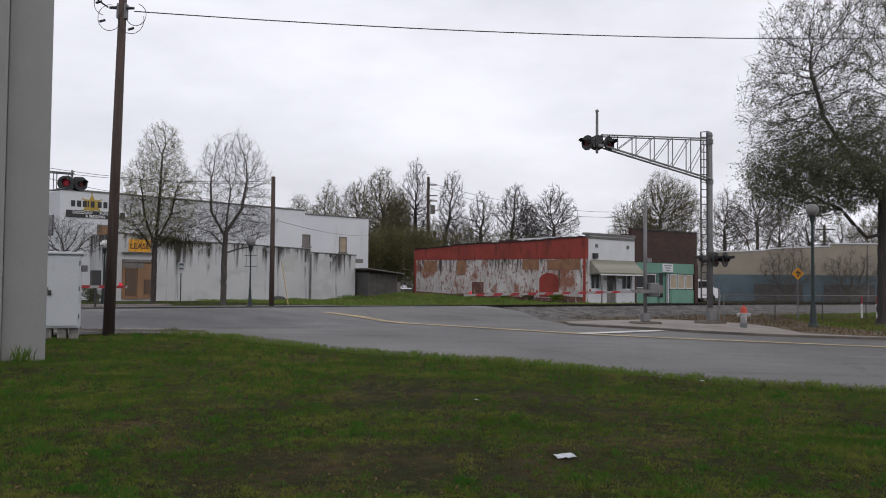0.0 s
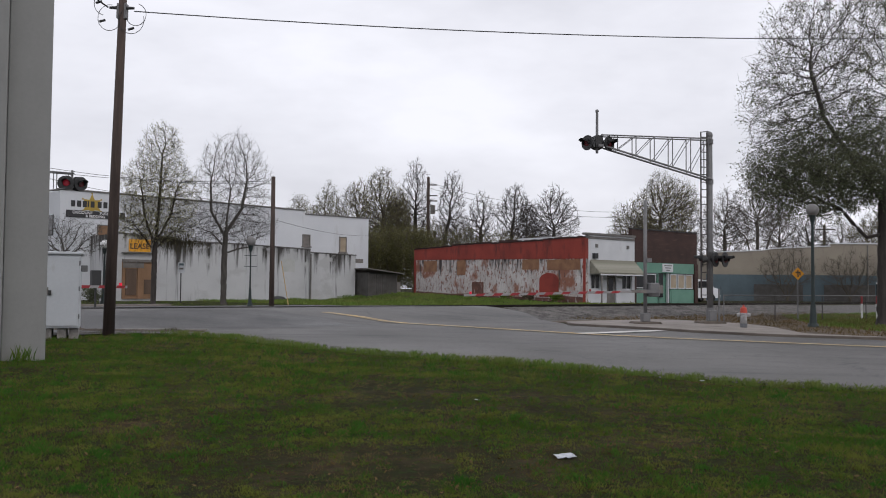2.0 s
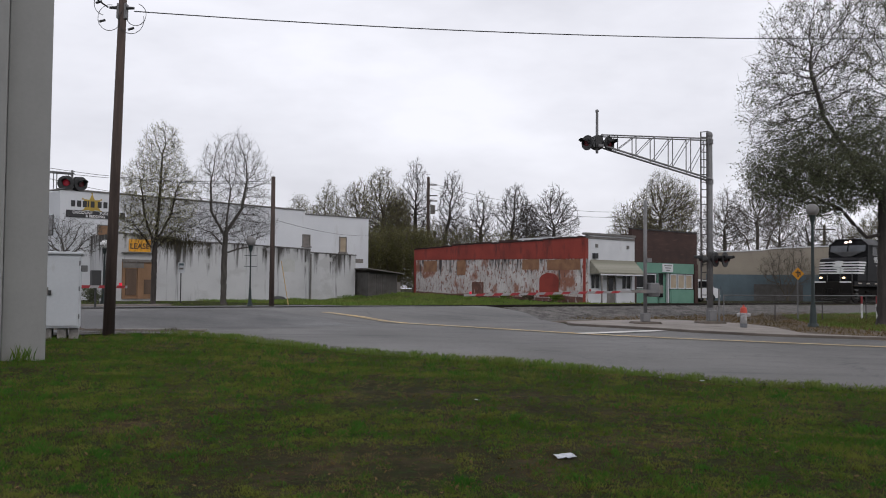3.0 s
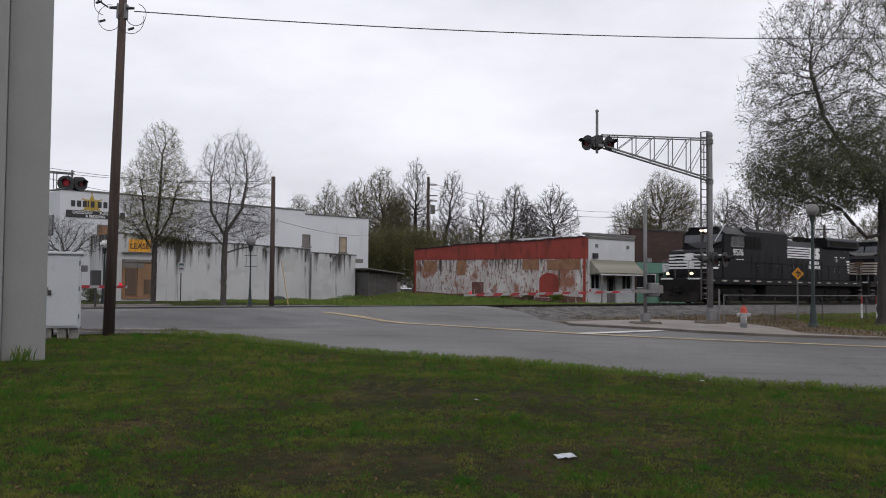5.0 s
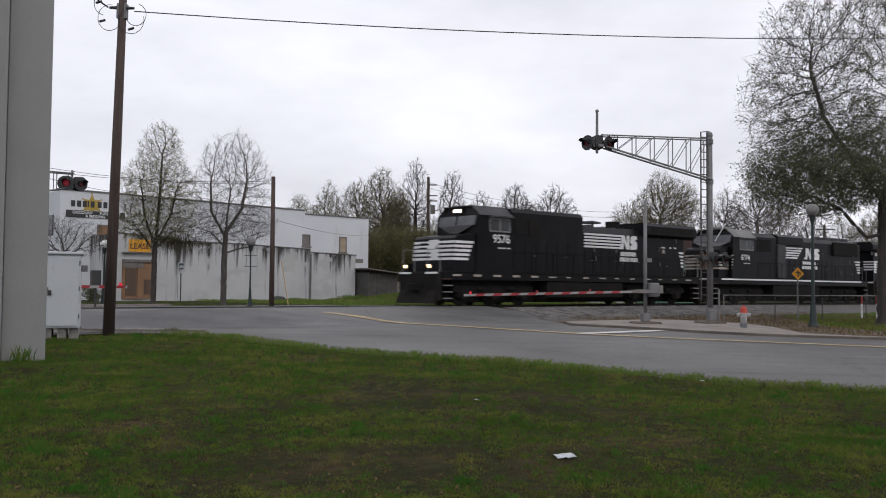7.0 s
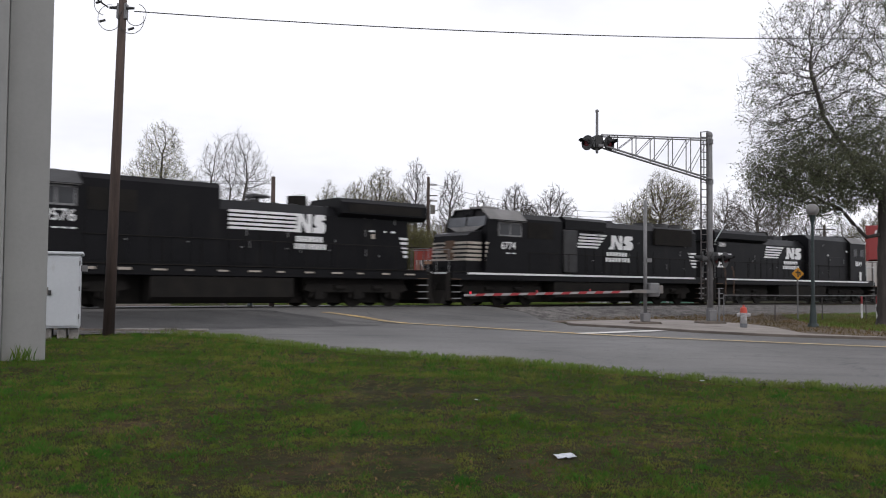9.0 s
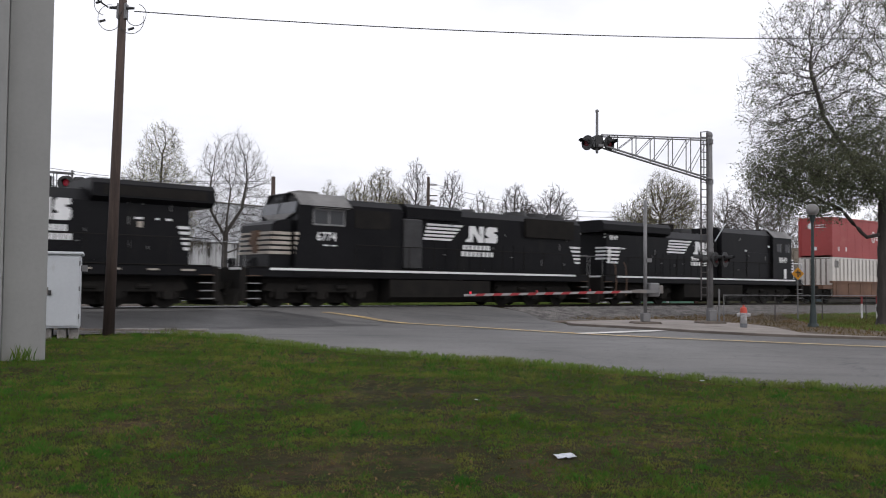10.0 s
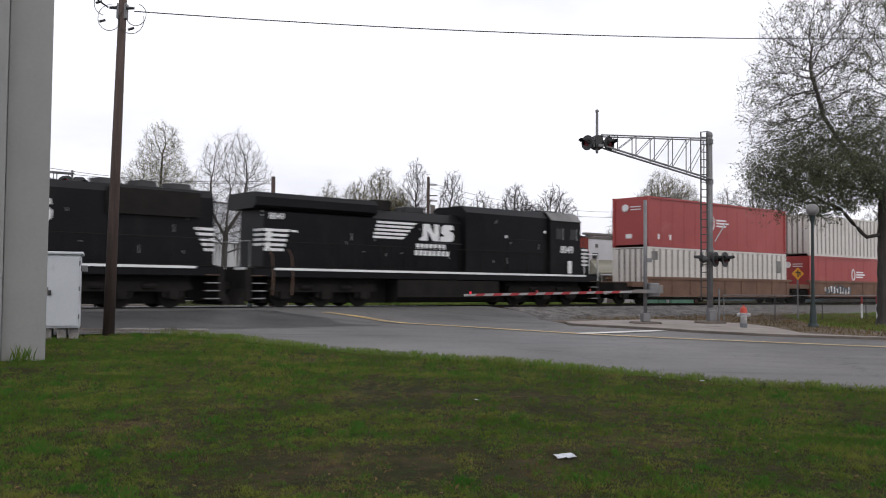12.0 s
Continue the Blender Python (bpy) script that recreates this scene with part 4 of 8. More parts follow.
def build_shops():
    up = Matrix.Rotation(radians(90), 4, "X")
    W0 = 42.55
    # white shop with the long red side wall
    h = thing("white_shop", at(48.8, W0), "white painted brick shop with long peeling red side wall", "building")
    holes = [(0.62, 1.62, 0.85, 1.9), (2.25, 3.3, -0.3, 1.9), (3.95, 5.05, 0.85, 1.9)]
    part("wall", holed_wall(0.3, 5.33, -0.35, 4.6, 0.0, 0.3, holes), M_SHOPWHITE, h, "white painted shop front")
    cor = B((0.0, -0.12, 4.601), (5.33, 0.3, 4.75))
    box(cor, (0.02, -0.05, 4.35), (5.31, -0.002, 4.5))
    part("cornice", cor, M_COPING, h, "grey brick cornice")
    for x0, x1 in ((0.62, 1.62), (3.95, 5.05)):
        window(h, x0, x1, 0.85, 1.9, 0.08, M_DARKGLASS, M_SHOPWHITE, bars=1)
    dr = part("door", B((2.3, 0.1, -0.3), (3.25, 0.16, 1.9)), M_GREYDOOR, h, "grey panelled shop door")
    part("door_pane", B((2.55, 0.07, 0.7), (3.0, 0.098, 1.65)), M_DARKGLASS, dr)
    for x in (1.15, 4.55):
        part("vent", B((x - 0.12, -0.05, 3.75), (x + 0.12, -0.003, 4.0)), M_COPING, h, "small square wall vent")
    part("wall_lamp", B((0.72, -0.2, 2.98), (1.12, -0.003, 3.35)), M_BLACKPAINT, h, "dark wall lamp box")
    # sloping awning on posts
    n = 34
    aw = part("awning", section(bmesh.new(), [(-0.05, 2.8), (-0.05, 2.86), (-0.95, 1.95), (-0.95, 1.89)], 0.45, 5.32), M_AWNING, h, "mossy grey corrugated awning")
    rib = finish("awning_rib", R((0, -0.05, 2.86), (0, -0.95, 1.95), 0.085, 0.085, 5), M_AWNING)
    for i in range(n):
        o = new("awning_rib", rib)
        o.parent = aw
        o.matrix_basis = pose(0.55 + i * (4.75 / n), 0, 0)
    part("awning_side", section(bmesh.new(), [(-0.05, 1.93), (-0.96, 1.93), (-0.05, 2.88)], 0.4, 0.44), M_AWNING, h, "grey awning cheek")
    part("awning_beam", B((0.45, -0.98, 1.82), (5.3, -0.9, 1.9)), M_SHOPWHITE, h)
    for x in (0.56, 5.2):
        part("awning_post", B((x, -0.98, -0.35), (x + 0.07, -0.91, 1.82)), M_GREYDOOR, h)
    # the red side wall: upper red band, lower flaking field, bricked-up openings
    prof = ((0, 4.42), (4.0, 4.36), (4.05, 4.3), (8.2, 4.28), (9.4, 4.22), (9.5, 4.3), (13.9, 4.24), (14.0, 4.16), (18.85, 4.05))
    red = bmesh.new()
    pts = [(y, z) for y, z in prof] + [(18.85, 3.2), (0.0, 2.95)]
    section(red, pts, 0.0, 0.3)
    part("wall", red, M_REDPAINT, h, "faded red painted upper wall")
    low = bmesh.new()
    section(low, [(0.0, 2.948), (18.85, 3.198), (18.85, -0.35), (0.0, -0.35)], 0.03, 0.3)
    part("wall", low, M_PEEL, h, "flaking whitewashed brick lower wall")
    ca = bmesh.new()
    for (ya, za), (yb, zb) in zip(prof, prof[1:]):
        if yb - ya > 0.2:
            section(ca, [(ya, za + 0.002), (yb, zb + 0.002), (yb, zb + 0.07), (ya, za + 0.07)], -0.04, 0.34)
    part("coping", ca, M_REDCOPE, h, "dark broken coping")
    rng = random.Random(14)
    brick = finish("coping_brick", B((-0.02, -0.11, 0.0), (0.3, 0.11, 0.09)), M_REDCOPE)
    for i in range(70):
        y = rng.uniform(0.2, 18.6)
        o = new("coping_brick", brick)
        o.parent = h
        o.matrix_basis = pose(rng.uniform(-0.03, 0.02), y, float(np.interp(y, [q[0] for q in prof], [q[1] for q in prof])) + 0.06 - rng.uniform(0, 0.05), 0, 0, rng.uniform(-6, 6))
    part("plinth", section(bmesh.new(), [(0.2, -0.35), (0.2, 0.3), (3.0, 0.42), (3.1, 0.22), (9.6, 0.3), (9.7, 0.5), (14, 0.42), (18.6, 0.6), (18.6, -0.35)], -0.02, 0.028), M_PLINTH, h, "brown stained brick plinth")
    part("pilaster", B((-0.03, 0.0, -0.35), (0.028, 0.2, 2.94)), M_REDPAINT, h, "red corner pilaster")
    part("pilaster", B((-0.03, 18.62, -0.35), (0.028, 18.85, 3.18)), M_REDPAINT, h, "red corner pilaster")
    arch = bmesh.new()
    pa = [(2.5, 0.3), (4.35, 0.3), (4.35, 1.5)] + [(3.425 + 0.925 * math.cos(t), 1.5 + 0.5 * math.sin(t)) for t in np.linspace(0.2, math.pi - 0.2, 8)] + [(2.5, 1.5)]
    section(arch, pa, -0.012, 0.026)
    part("bricked_arch", arch, M_REDPAINT, h, "red bricked-up arched doorway")
    part("bricked_door", B((-0.01, 10.3, 0.3), (0.027, 11.6, 1.35)), M_PLINTH, h, "red bricked-up doorway")
    for y0, y1, z0, z1 in ((4.4, 6.1, 2.25, 3.0), (0.5, 3.6, 2.2, 2.93), (12.4, 13.4, 1.9, 3.05), (15.9, 17.6, 2.2, 3.08)):
        part("bricked_window", B((0.0, y0, z0), (0.028, y1, z1)), M_BRICKTAN, h, "tan bricked-up window")
    part("wall", B((5.03, 0.302, -0.3), (5.33, 18.85, 4.2)), M_REDPAINT, h)
    part("wall", B((0.302, 18.55, -0.3), (5.02, 18.85, 4.0)), M_REDPAINT, h)
    part("roof", B((0.31, 0.31, 3.7), (5.02, 18.5, 3.8)), M_COPING, h, "flat roof")
    part("roof_vent", B((0.9, 3.6, 3.81), (2.2, 7.5, 4.62)), M_SHOPWHITE, h, "white roof housing")

    # brown brick shop with the green front
    b = thing("brown_shop", at(54.15, W0 + 0.25), "dark brown brick shop with mint green front", "building")
    part("wall", B((0.0, 0.0, 2.86), (8.0, 0.3, 5.25)), M_BROWNBRICK, b, "dark brown brick upper wall")
    part("coping", B((-0.05, -0.05, 5.252), (8.05, 0.35, 5.33)), M_BLACKPAINT, b)
    for x in (0.0, 7.6):
        part("pilaster", B((x, -0.1, -0.3), (x + 0.4, 0.3, 2.855)), M_BROWNBRICK, b, "dark brown brick pier")
    part("fascia", B((0.41, 0.0, 2.1), (7.59, 0.2, 2.855)), M_GREEN, b, "mint green fascia")
    part("stall_riser", B((0.41, 0.02, -0.3), (3.0, 0.2, 0.9)), M_GREEN, b, "mint green panel under the window")
    part("stall_riser", B((4.6, 0.02, -0.3), (7.59, 0.2, 0.9)), M_GREEN, b, "mint green panel under the window")
    part("inset_panel", B((4.75, -0.01, -0.2), (5.6, 0.018, 0.82)), M_GREEN, b)
    for x0, x1, gm in ((0.5, 2.9, M_DARKGLASS), (4.65, 5.5, M_TANBOARD), (5.6, 6.5, M_TANBOARD), (6.6, 7.5, M_TANBOARD)):
        window(b, x0, x1, 0.95, 2.05, 0.05, gm, M_SHOPWHITE, bars=0, sill=False)
    d = part("door", B((3.55, 0.25, -0.3), (4.5, 0.3, 2.05)), M_GREEN, b, "open green shop door recess")
    part("door_post", B((3.02, 0.0, -0.3), (3.12, 0.2, 2.09)), M_GREEN, b)
    part("door_post", B((4.3, -0.02, -0.3), (4.4, 0.2, 2.09)), M_SHOPWHITE, b, "white door post")
    part("door_pane", B((3.2, 0.16, 0.3), (3.9, 0.2, 2.05)), M_DARKGLASS, d)
    sgn = part("shop_sign", B((3.55, -0.06, 2.2), (4.85, -0.003, 2.82)), M_SHOPWHITE, b, "white sign board with dark lettering bars")
    for i in range(3):
        part("lettering_bar", B((3.75 + 0.1 * i, -0.07, 2.64 - 0.17 * i), (4.65 - 0.1 * i, -0.062, 2.71 - 0.17 * i)), M_COPING, sgn)
    part("wall", B((0.0, 0.302, -0.3), (0.3, 14, 4.9)), M_BROWNBRICK, b)
    part("wall", B((7.7, 0.302, -0.3), (8.0, 14, 4.9)), M_BROWNBRICK, b)
    part("wall", B((0.302, 13.7, -0.3), (7.69, 14, 4.9)), M_BROWNBRICK, b)
    part("roof", B((0.31, 0.31, 4.4), (7.69, 13.69, 4.5)), M_COPING, b, "flat dark roof")


def build_blue_warehouse():
    h = thing("warehouse", pose(26.0, 92.0, 0), "long tan and faded blue warehouse", "building")
    part("wall", prism(bmesh.new(), [(0, 2.45), (0, 4.55), (5.5, 4.8), (6.6, 5.0), (12.2, 5.27), (12.2, 5.5), (24, 5.55), (24, 2.45)][::-1], 0, 0.3), M_TANWALL, h, "tan stained upper wall")
    part("wall", B((0, -0.03, -0.4), (24, 0.3, 2.445)), M_BLUEWALL, h, "faded blue lower wall")
    part("wall", B((0, 0.302, -0.4), (0.3, 16, 4.4)), M_TANWALL, h)
    part("wall", B((23.7, 0.302, -0.4), (24, 16, 4.4)), M_TANWALL, h)
    part("wall", B((0.302, 15.7, -0.4), (23.69, 16, 4.4)), M_TANWALL, h)
    part("roof", B((0.31, 0.31, 4.0), (23.69, 15.69, 4.1)), M_COPING, h, "flat roof")
    cop = bmesh.new()
    for (xa, za), (xb, zb) in zip(((0, 4.55), (5.5, 4.8), (6.6, 5.0)), ((5.5, 4.8), (6.6, 5.0), (12.2, 5.27))):
        prism(cop, [(xa, za + 0.002), (xb, zb + 0.002), (xb, zb + 0.1), (xa, za + 0.1)][::-1], -0.08, 0.35)
    box(cop, (12.2, -0.08, 5.53), (24, 0.35, 5.64))
    part("coping", cop, M_SHOPWHITE, h, "pale parapet coping")
    for x0, x1 in ((4.6, 9.4), (11.5, 16.5)):
        part("loading_door", B((x0, -0.08, -0.2), (x1, -0.034, 1.5)), M_SHED, h, "dark wide loading door")
    part("downpipe", R((15.8, -0.1, -0.2), (15.8, -0.1, 5.4), 0.06), M_COPING, h)
    part("window", B((17.0, -0.06, 1.8), (17.6, -0.002, 3.4)), M_DARKGLASS, h, "narrow dark window")


def build_sheds():
    h = thing("shed", at(41.5, 57.8, 0.3), "low grey weathered lean-to shed", "shed")
    part("wall", B((0.0, 0.0, -0.6), (0.15, 5, 1.7)), M_SHED, h)
    for i in range(13):
        part("board", B((0.16 + i * 0.2, -0.03 + 0.01 * (i % 3), -0.6), (0.34 + i * 0.2, 0.03 + 0.01 * (i % 3), 1.6)), M_SHED, h)
    part("roof", prism(bmesh.new(), [(-0.3, 1.95), (-0.3, 2.03), (3.1, 1.68), (3.1, 1.6)][::-1], -0.5, 5.3), M_COPING, h, "sloping grey sheet roof")
    c = thing("concrete_wall_stub", at(45.4, 63.6, 0.3), "low mottled concrete block wall", "wall")
    for r in range(5):
        for k in range(9):
            part("block", B((k * 0.41, 0, r * 0.21), (k * 0.41 + 0.395, 0.2, r * 0.21 + 0.2)), M_BLOCK, c)


build_white_buildings()
build_shops()
build_blue_warehouse()
build_sheds()


# ---- poles, wires, signals ----
def tube(verts, faces, pts, radii, sides):
    start = len(verts)
    for k, (p, r) in enumerate(zip(pts, radii)):
        d = (pts[min(k + 1, len(pts) - 1)] - pts[max(k - 1, 0)])
        d.normalize()
        x = d.orthogonal().normalized()
        y = d.cross(x)
        for i in range(sides):
            a = 6.28319 * i / sides
            q = p + (x * math.cos(a) + y * math.sin(a)) * r
            verts.append((q.x, q.y, q.z))
    for k in range(len(pts) - 1):
        for i in range(sides):
            j = (i + 1) % sides
            a, b = start + k * sides, start + (k + 1) * sides
            faces.append((a + i, a + j, b + j, b + i))


def wire(name, a, b, sag, r, label):
    a, b = Vector(a), Vector(b)
    k = 24
    pts = [a.lerp(b, i / k) - Vector((0, 0, sag * 4 * (i / k) * (1 - i / k))) for i in range(k + 1)]
    v, f = [], []
    tube(v, f, pts, [r] * (k + 1), 5)
    return tagged(raw(name, v, f, M_WIRE, None), label, "cable")


def build_poles():
    x, y = -9.12, 25.6
    p = thing("utility_pole", pose(x, y, -0.55, 0, 1.17, 0), "dark creosoted wooden utility pole, slightly leaning", "utility pole")
    part("shaft", R((0, 0, -0.3), (0, 0, 10.6), 0.16, 0.1, 14), M_POLE, p, smooth=True)
    top = 9.05
    for sx in (-1, 1):
        part("insulator", R((sx * 0.14, -0.05, top), (sx * 0.34, -0.05, top), 0.05, 0.035, 8), M_BLACKMETAL, p, "dark dead-end insulator")
        part("bracket", B((sx * 0.1 - 0.03, -0.1, top - 0.3), (sx * 0.1 + 0.03, 0.1, top + 0.12)), M_GALV, p)
    for k, (dx, dz, rr) in enumerate(((-0.45, 0.2, 0.3), (-0.3, -0.2, 0.33), (0.3, -0.25, 0.35), (0.42, -0.1, 0.28))):
        bm = bmesh.new()
        pts = [Vector((dx + rr * math.cos(t), -0.12, top - 0.1 + dz + rr * 1.1 * math.sin(t))) for t in np.linspace(0.4 + k, 4.6 + k, 12)]
        for a, b in zip(pts, pts[1:]):
            rod(bm, a, b, 0.009, 0.009, 4, caps=False)
        part("jumper_cable", bm, M_WIRE, p)
    for dx, dz in ((-0.62, 0.1), (-0.5, -0.42), (0.3, -0.62), (-0.42, 0.3)):
        part("splice", R((dx - 0.08, -0.12, top + dz), (dx + 0.08, -0.12, top + dz + 0.05), 0.035), M_BLACKMETAL, p)
    wire("overhead_cable", (-8.58, 25.5, 8.39), (19.5, 33.0, 9.95), 0.33, 0.016, "black overhead cable across the road")
    wire("overhead_cable", (-9.3, 25.5, 8.5), (-12.2, 20.0, 10.6), 0.1, 0.022, "black overhead cable to the pole")

    def pole(x, y, z0, h, r, label):
        q = thing("utility_pole", pose(x, y, z0), label, "utility pole")
        part("shaft", R((0, 0, -0.3), (0, 0, h), r, r * 0.75, 10), M_POLE, q, smooth=True)
        return q

    m = spot(22.98, 40)
    pole(m.x, m.y, m.z, 6.35, 0.13, "short brown wooden pole beside the street")
    q = pole(-1.7, 105, 0, 13.4, 0.22, "tall dark wooden pole behind the trees")
    part("transformer", R((0.5, -0.2, 9.2), (0.5, -0.2, 10.2), 0.28), M_GREYDOOR, q, "grey pole transformer")
    for z in (12.4, 11.2, 10.6):
        part("crossarm", B((-0.1, -0.35, z), (1.0, -0.25, z + 0.12)), M_POLE, q)
    q = pole(26.6, 120, 0, 11.4, 0.2, "dark wooden pole behind the shops")
    q = pole(47.0, 115, 0, 9.0, 0.2, "distant dark wooden utility pole")
    part("crossarm", B((-1.2, -0.35, 8.4), (1.2, -0.25, 8.55)), M_POLE, q)
    # thin lines over the white buildings
    a = Vector((m.x, m.y, 6.0))
    for dz, end in ((0, (-20.5, 48.0, 6.9)), (-0.15, (-24, 50.0, 7.3))):
        wire("service_line", a + Vector((0, 0, dz)), end, 0.3, 0.012, "thin dark service line")
    wire("service_line", (-8.2, 45.4, 4.1), (-6.2, 78.0, 5.2), 0.25, 0.01, "thin dark service line")
    wire("service_line", (-1.7, 105, 12.8), (26.6, 120, 11.0), 1.2, 0.02, "thin dark distant overhead line")
    wire("service_line", (-1.7, 105, 12.2), (26.6, 120, 10.4), 1.3, 0.02, "thin dark distant overhead line")
    wire("service_line", (-22.5, 52.0, 6.9), (-15.3, 55.0, 5.9), 0.2, 0.012, "thin dark service line")


def flasher(name, parent, c, face, lit=False):
    """A round crossing light with a black backing disc and hood, facing -y or +y turned by face degrees."""
    m = Matrix.Translation(c) @ Matrix.Rotation(radians(face), 4, "Z")
    bm = bmesh.new()
    rod(bm, (0, 0.0, 0), (0, 0.04, 0), 0.3, 0.3, 20)
    rod(bm, (0, 0.04, 0), (0, 0.2, 0), 0.16, 0.1, 14)
    bm.transform(m)
    body = part(name, bm, M_BLACKMETAL, parent, "black round crossing light")
    hood = bmesh.new()
    k = 14
    prev = None
    for i in range(k + 1):
        a = math.pi * (-0.15 + 1.3 * i / k)
        v = [hood.verts.new((0.155 * math.cos(a), y, 0.155 * math.sin(a))) for y in (0.0, -0.33 if 0.15 < i / k < 0.85 else -0.12)]
        if prev:
            hood.faces.new((prev[0], prev[1], v[1], v[0]))
        prev = v
    bmesh.ops.solidify(hood, geom=hood.faces[:], thickness=0.012)
    hood.transform(m)
    part("hood", hood, M_BLACKMETAL, body)
    lens = bmesh.new()
    ball(lens, (0, -0.01, 0), 0.14, 2, (1, 0.25, 1))
    lens.transform(m)
    part("lens", lens, M_REDDIM if lit else M_REDLENS, body, "lit red lens" if lit else "dark red lens")
    return body


def cantilever_arm(parent, length, z_top, z_root, z_tip):
    """A triangular truss arm along -x."""
    for y in (-0.22, 0.22):
        part("top_chord", R((0, y, z_top), (-length, y, z_top), 0.028, 0.028, 8), M_GALV, parent)
        part("bottom_chord", R((0, y, z_root), (-length, y, z_tip), 0.04, 0.04, 8), M_GALV, parent)
        for i in range(6):
            x = -length * (0.03 + i * 0.165)
            zb = z_root + (z_tip - z_root) * (-x / length)
            part("strut", R((x, y, z_top), (x, y, zb), 0.02, 0.02, 6), M_GALV, parent)
            if i:
                x2 = -length * (0.03 + (i - 1) * 0.165)
                zb1 = z_root + (z_tip - z_root) * (-x / length)
                part("diagonal", R((x2, y, z_top), (x, y, zb1), 0.014, 0.014, 6), M_GALV, parent)


def build_near_signals():
    # the cantilever: the arm lies nearly across the view
    c = thing("cantilever_signal", pose(10.68, 37.36, -0.56, 0, 0, 9), "galvanised railway cantilever signal over the road", "crossing signal")
    part("mast", R((0, 0, 0), (0, 0, 7.6), 0.125, 0.115, 16), M_GALV, c, smooth=True)
    cap = bmesh.new()
    ball(cap, (0, 0, 7.62), 0.135, 2, (1, 1, 1.2))
    part("cap", cap, M_GALV, c)
    base = B((-0.5, -0.45, -0.15), (0.5, 0.45, 0.17), 0.05)
    part("base", base, M_FOOT, c, "dirty brown concrete foot")
    part("junction_box", B((-0.14, -0.26, 0.17), (0.17, 0.05, 0.6), 0.02), M_GALV, c)
    part("collar", R((0, 0, 0.14), (0, 0, 0.7), 0.16, 0.15, 16), M_GALV, c)
    for z in (5.74, 7.36, 3.0):
        part("clamp", R((0, 0, z - 0.09), (0, 0, z + 0.09), 0.15, 0.15, 16), M_GALV, c)
    cantilever_arm(c, 4.6, 7.45, 5.82, 7.05)
    # ladder beside the mast
    for x in (-0.46, -0.2):
        part("ladder_rail", R((x, -0.2, 1.0), (x, -0.2, 7.7), 0.03, 0.03, 6), M_LADDER, c)
    for i in range(22):
        part("ladder_rung", R((-0.46, -0.2, 1.2 + i * 0.3), (-0.2, -0.2, 1.2 + i * 0.3), 0.02, 0.02, 5), M_LADDER, c)
    part("ladder_hoop", R((-0.46, -0.2, 7.7), (-0.05, 0, 7.78), 0.02, 0.02, 6), M_GALV, c)
    for z in (2.2, 4.6, 6.6):
        part("ladder_tie", R((-0.2, -0.2, z), (0, 0, z), 0.02, 0.02, 6), M_GALV, c)
    part("lever", R((0.15, -0.15, 3.35), (0.52, -0.3, 4.05), 0.025, 0.025, 6), M_WHITEMETAL, c, "pale slanting lever")
    # heads at the arm's end
    part("head_post", R((-4.7, 0, 6.75), (-4.7, 0, 8.4), 0.055, 0.05, 10), M_GALV, c)
    fin = bmesh.new()
    ball(fin, (-4.7, 0, 8.42), 0.08, 1)
    part("finial", fin, M_GALV, c)
    part("head_bar", R((-5.3, 0, 7.25), (-3.9, 0, 7.25), 0.035, 0.035, 8), M_GALV, c)
    part("arm_end", B((-4.72, -0.26, 6.98), (-4.5, 0.26, 7.08)), M_GALV, c)
    for x, y, f in ((-5.16, -0.15, -62), (-4.24, -0.15, 36), (-4.62, 0.3, 160)):
        flasher("crossing_light", c, (x, y, 7.13 if abs(f) < 100 else 7.2), f)
    part("terminal_box", B((-4.82, -0.16, 6.95), (-4.5, 0.1, 7.45), 0.03), M_BLACKMETAL, c, "black terminal box")
    # lower pair on the mast
    part("head_bar", R((-0.45, -0.05, 2.62), (0.55, -0.05, 2.62), 0.035, 0.035, 8), M_GALV, c)
    for x, f in ((0.16, 40), (0.56, 40), (-0.42, -115)):
        flasher("crossing_light", c, (x, -0.22, 2.62), f)
    part("handle_post", R((0.24, -0.3, 0.0), (0.24, -0.3, 1.45), 0.04, 0.04, 8), M_GALV, c)

    g = thing("crossing_gate", pose(7.8, 36.0, -0.56, 0, 0, 14), "lowered red and white railway crossing gate", "crossing gate")
    part("mast", R((0, 0, 0), (0, 0, 4.85), 0.075, 0.068, 14), M_GALV, g, smooth=True)
    part("base", B((-0.5, -0.45, -0.12), (0.5, 0.45, 0.17), 0.05), M_FOOT, g, "dirty brown concrete foot")
    part("junction_box", B((-0.15, -0.15, 0.17), (0.15, 0.15, 0.5), 0.02), M_GALV, g)
    part("mechanism", B((0.06, -0.3, 1.12), (0.47, 0.08, 1.66), 0.05), M_GALV, g, "grey gate mechanism housing")
    part("mechanism_cover", B((0.47, -0.22, 1.25), (0.66, 0.02, 1.56), 0.03), M_GREYDOOR, g)
    part("pivot", R((-0.1, -0.45, 1.33), (-0.1, 0.15, 1.33), 0.07, 0.07, 10), M_GALV, g)
    part("counterweight_arm", B((-0.6, -0.42, 1.26), (0.45, -0.34, 1.4)), M_GALV, g)
    part("bracket", B((-0.75, -0.44, 1.27), (-0.1, -0.3, 1.38)), M_GREYDOOR, g)
    part("bell_bracket", B((0.0, -0.12, 2.45), (0.22, 0.0, 2.6)), M_GALV, g)
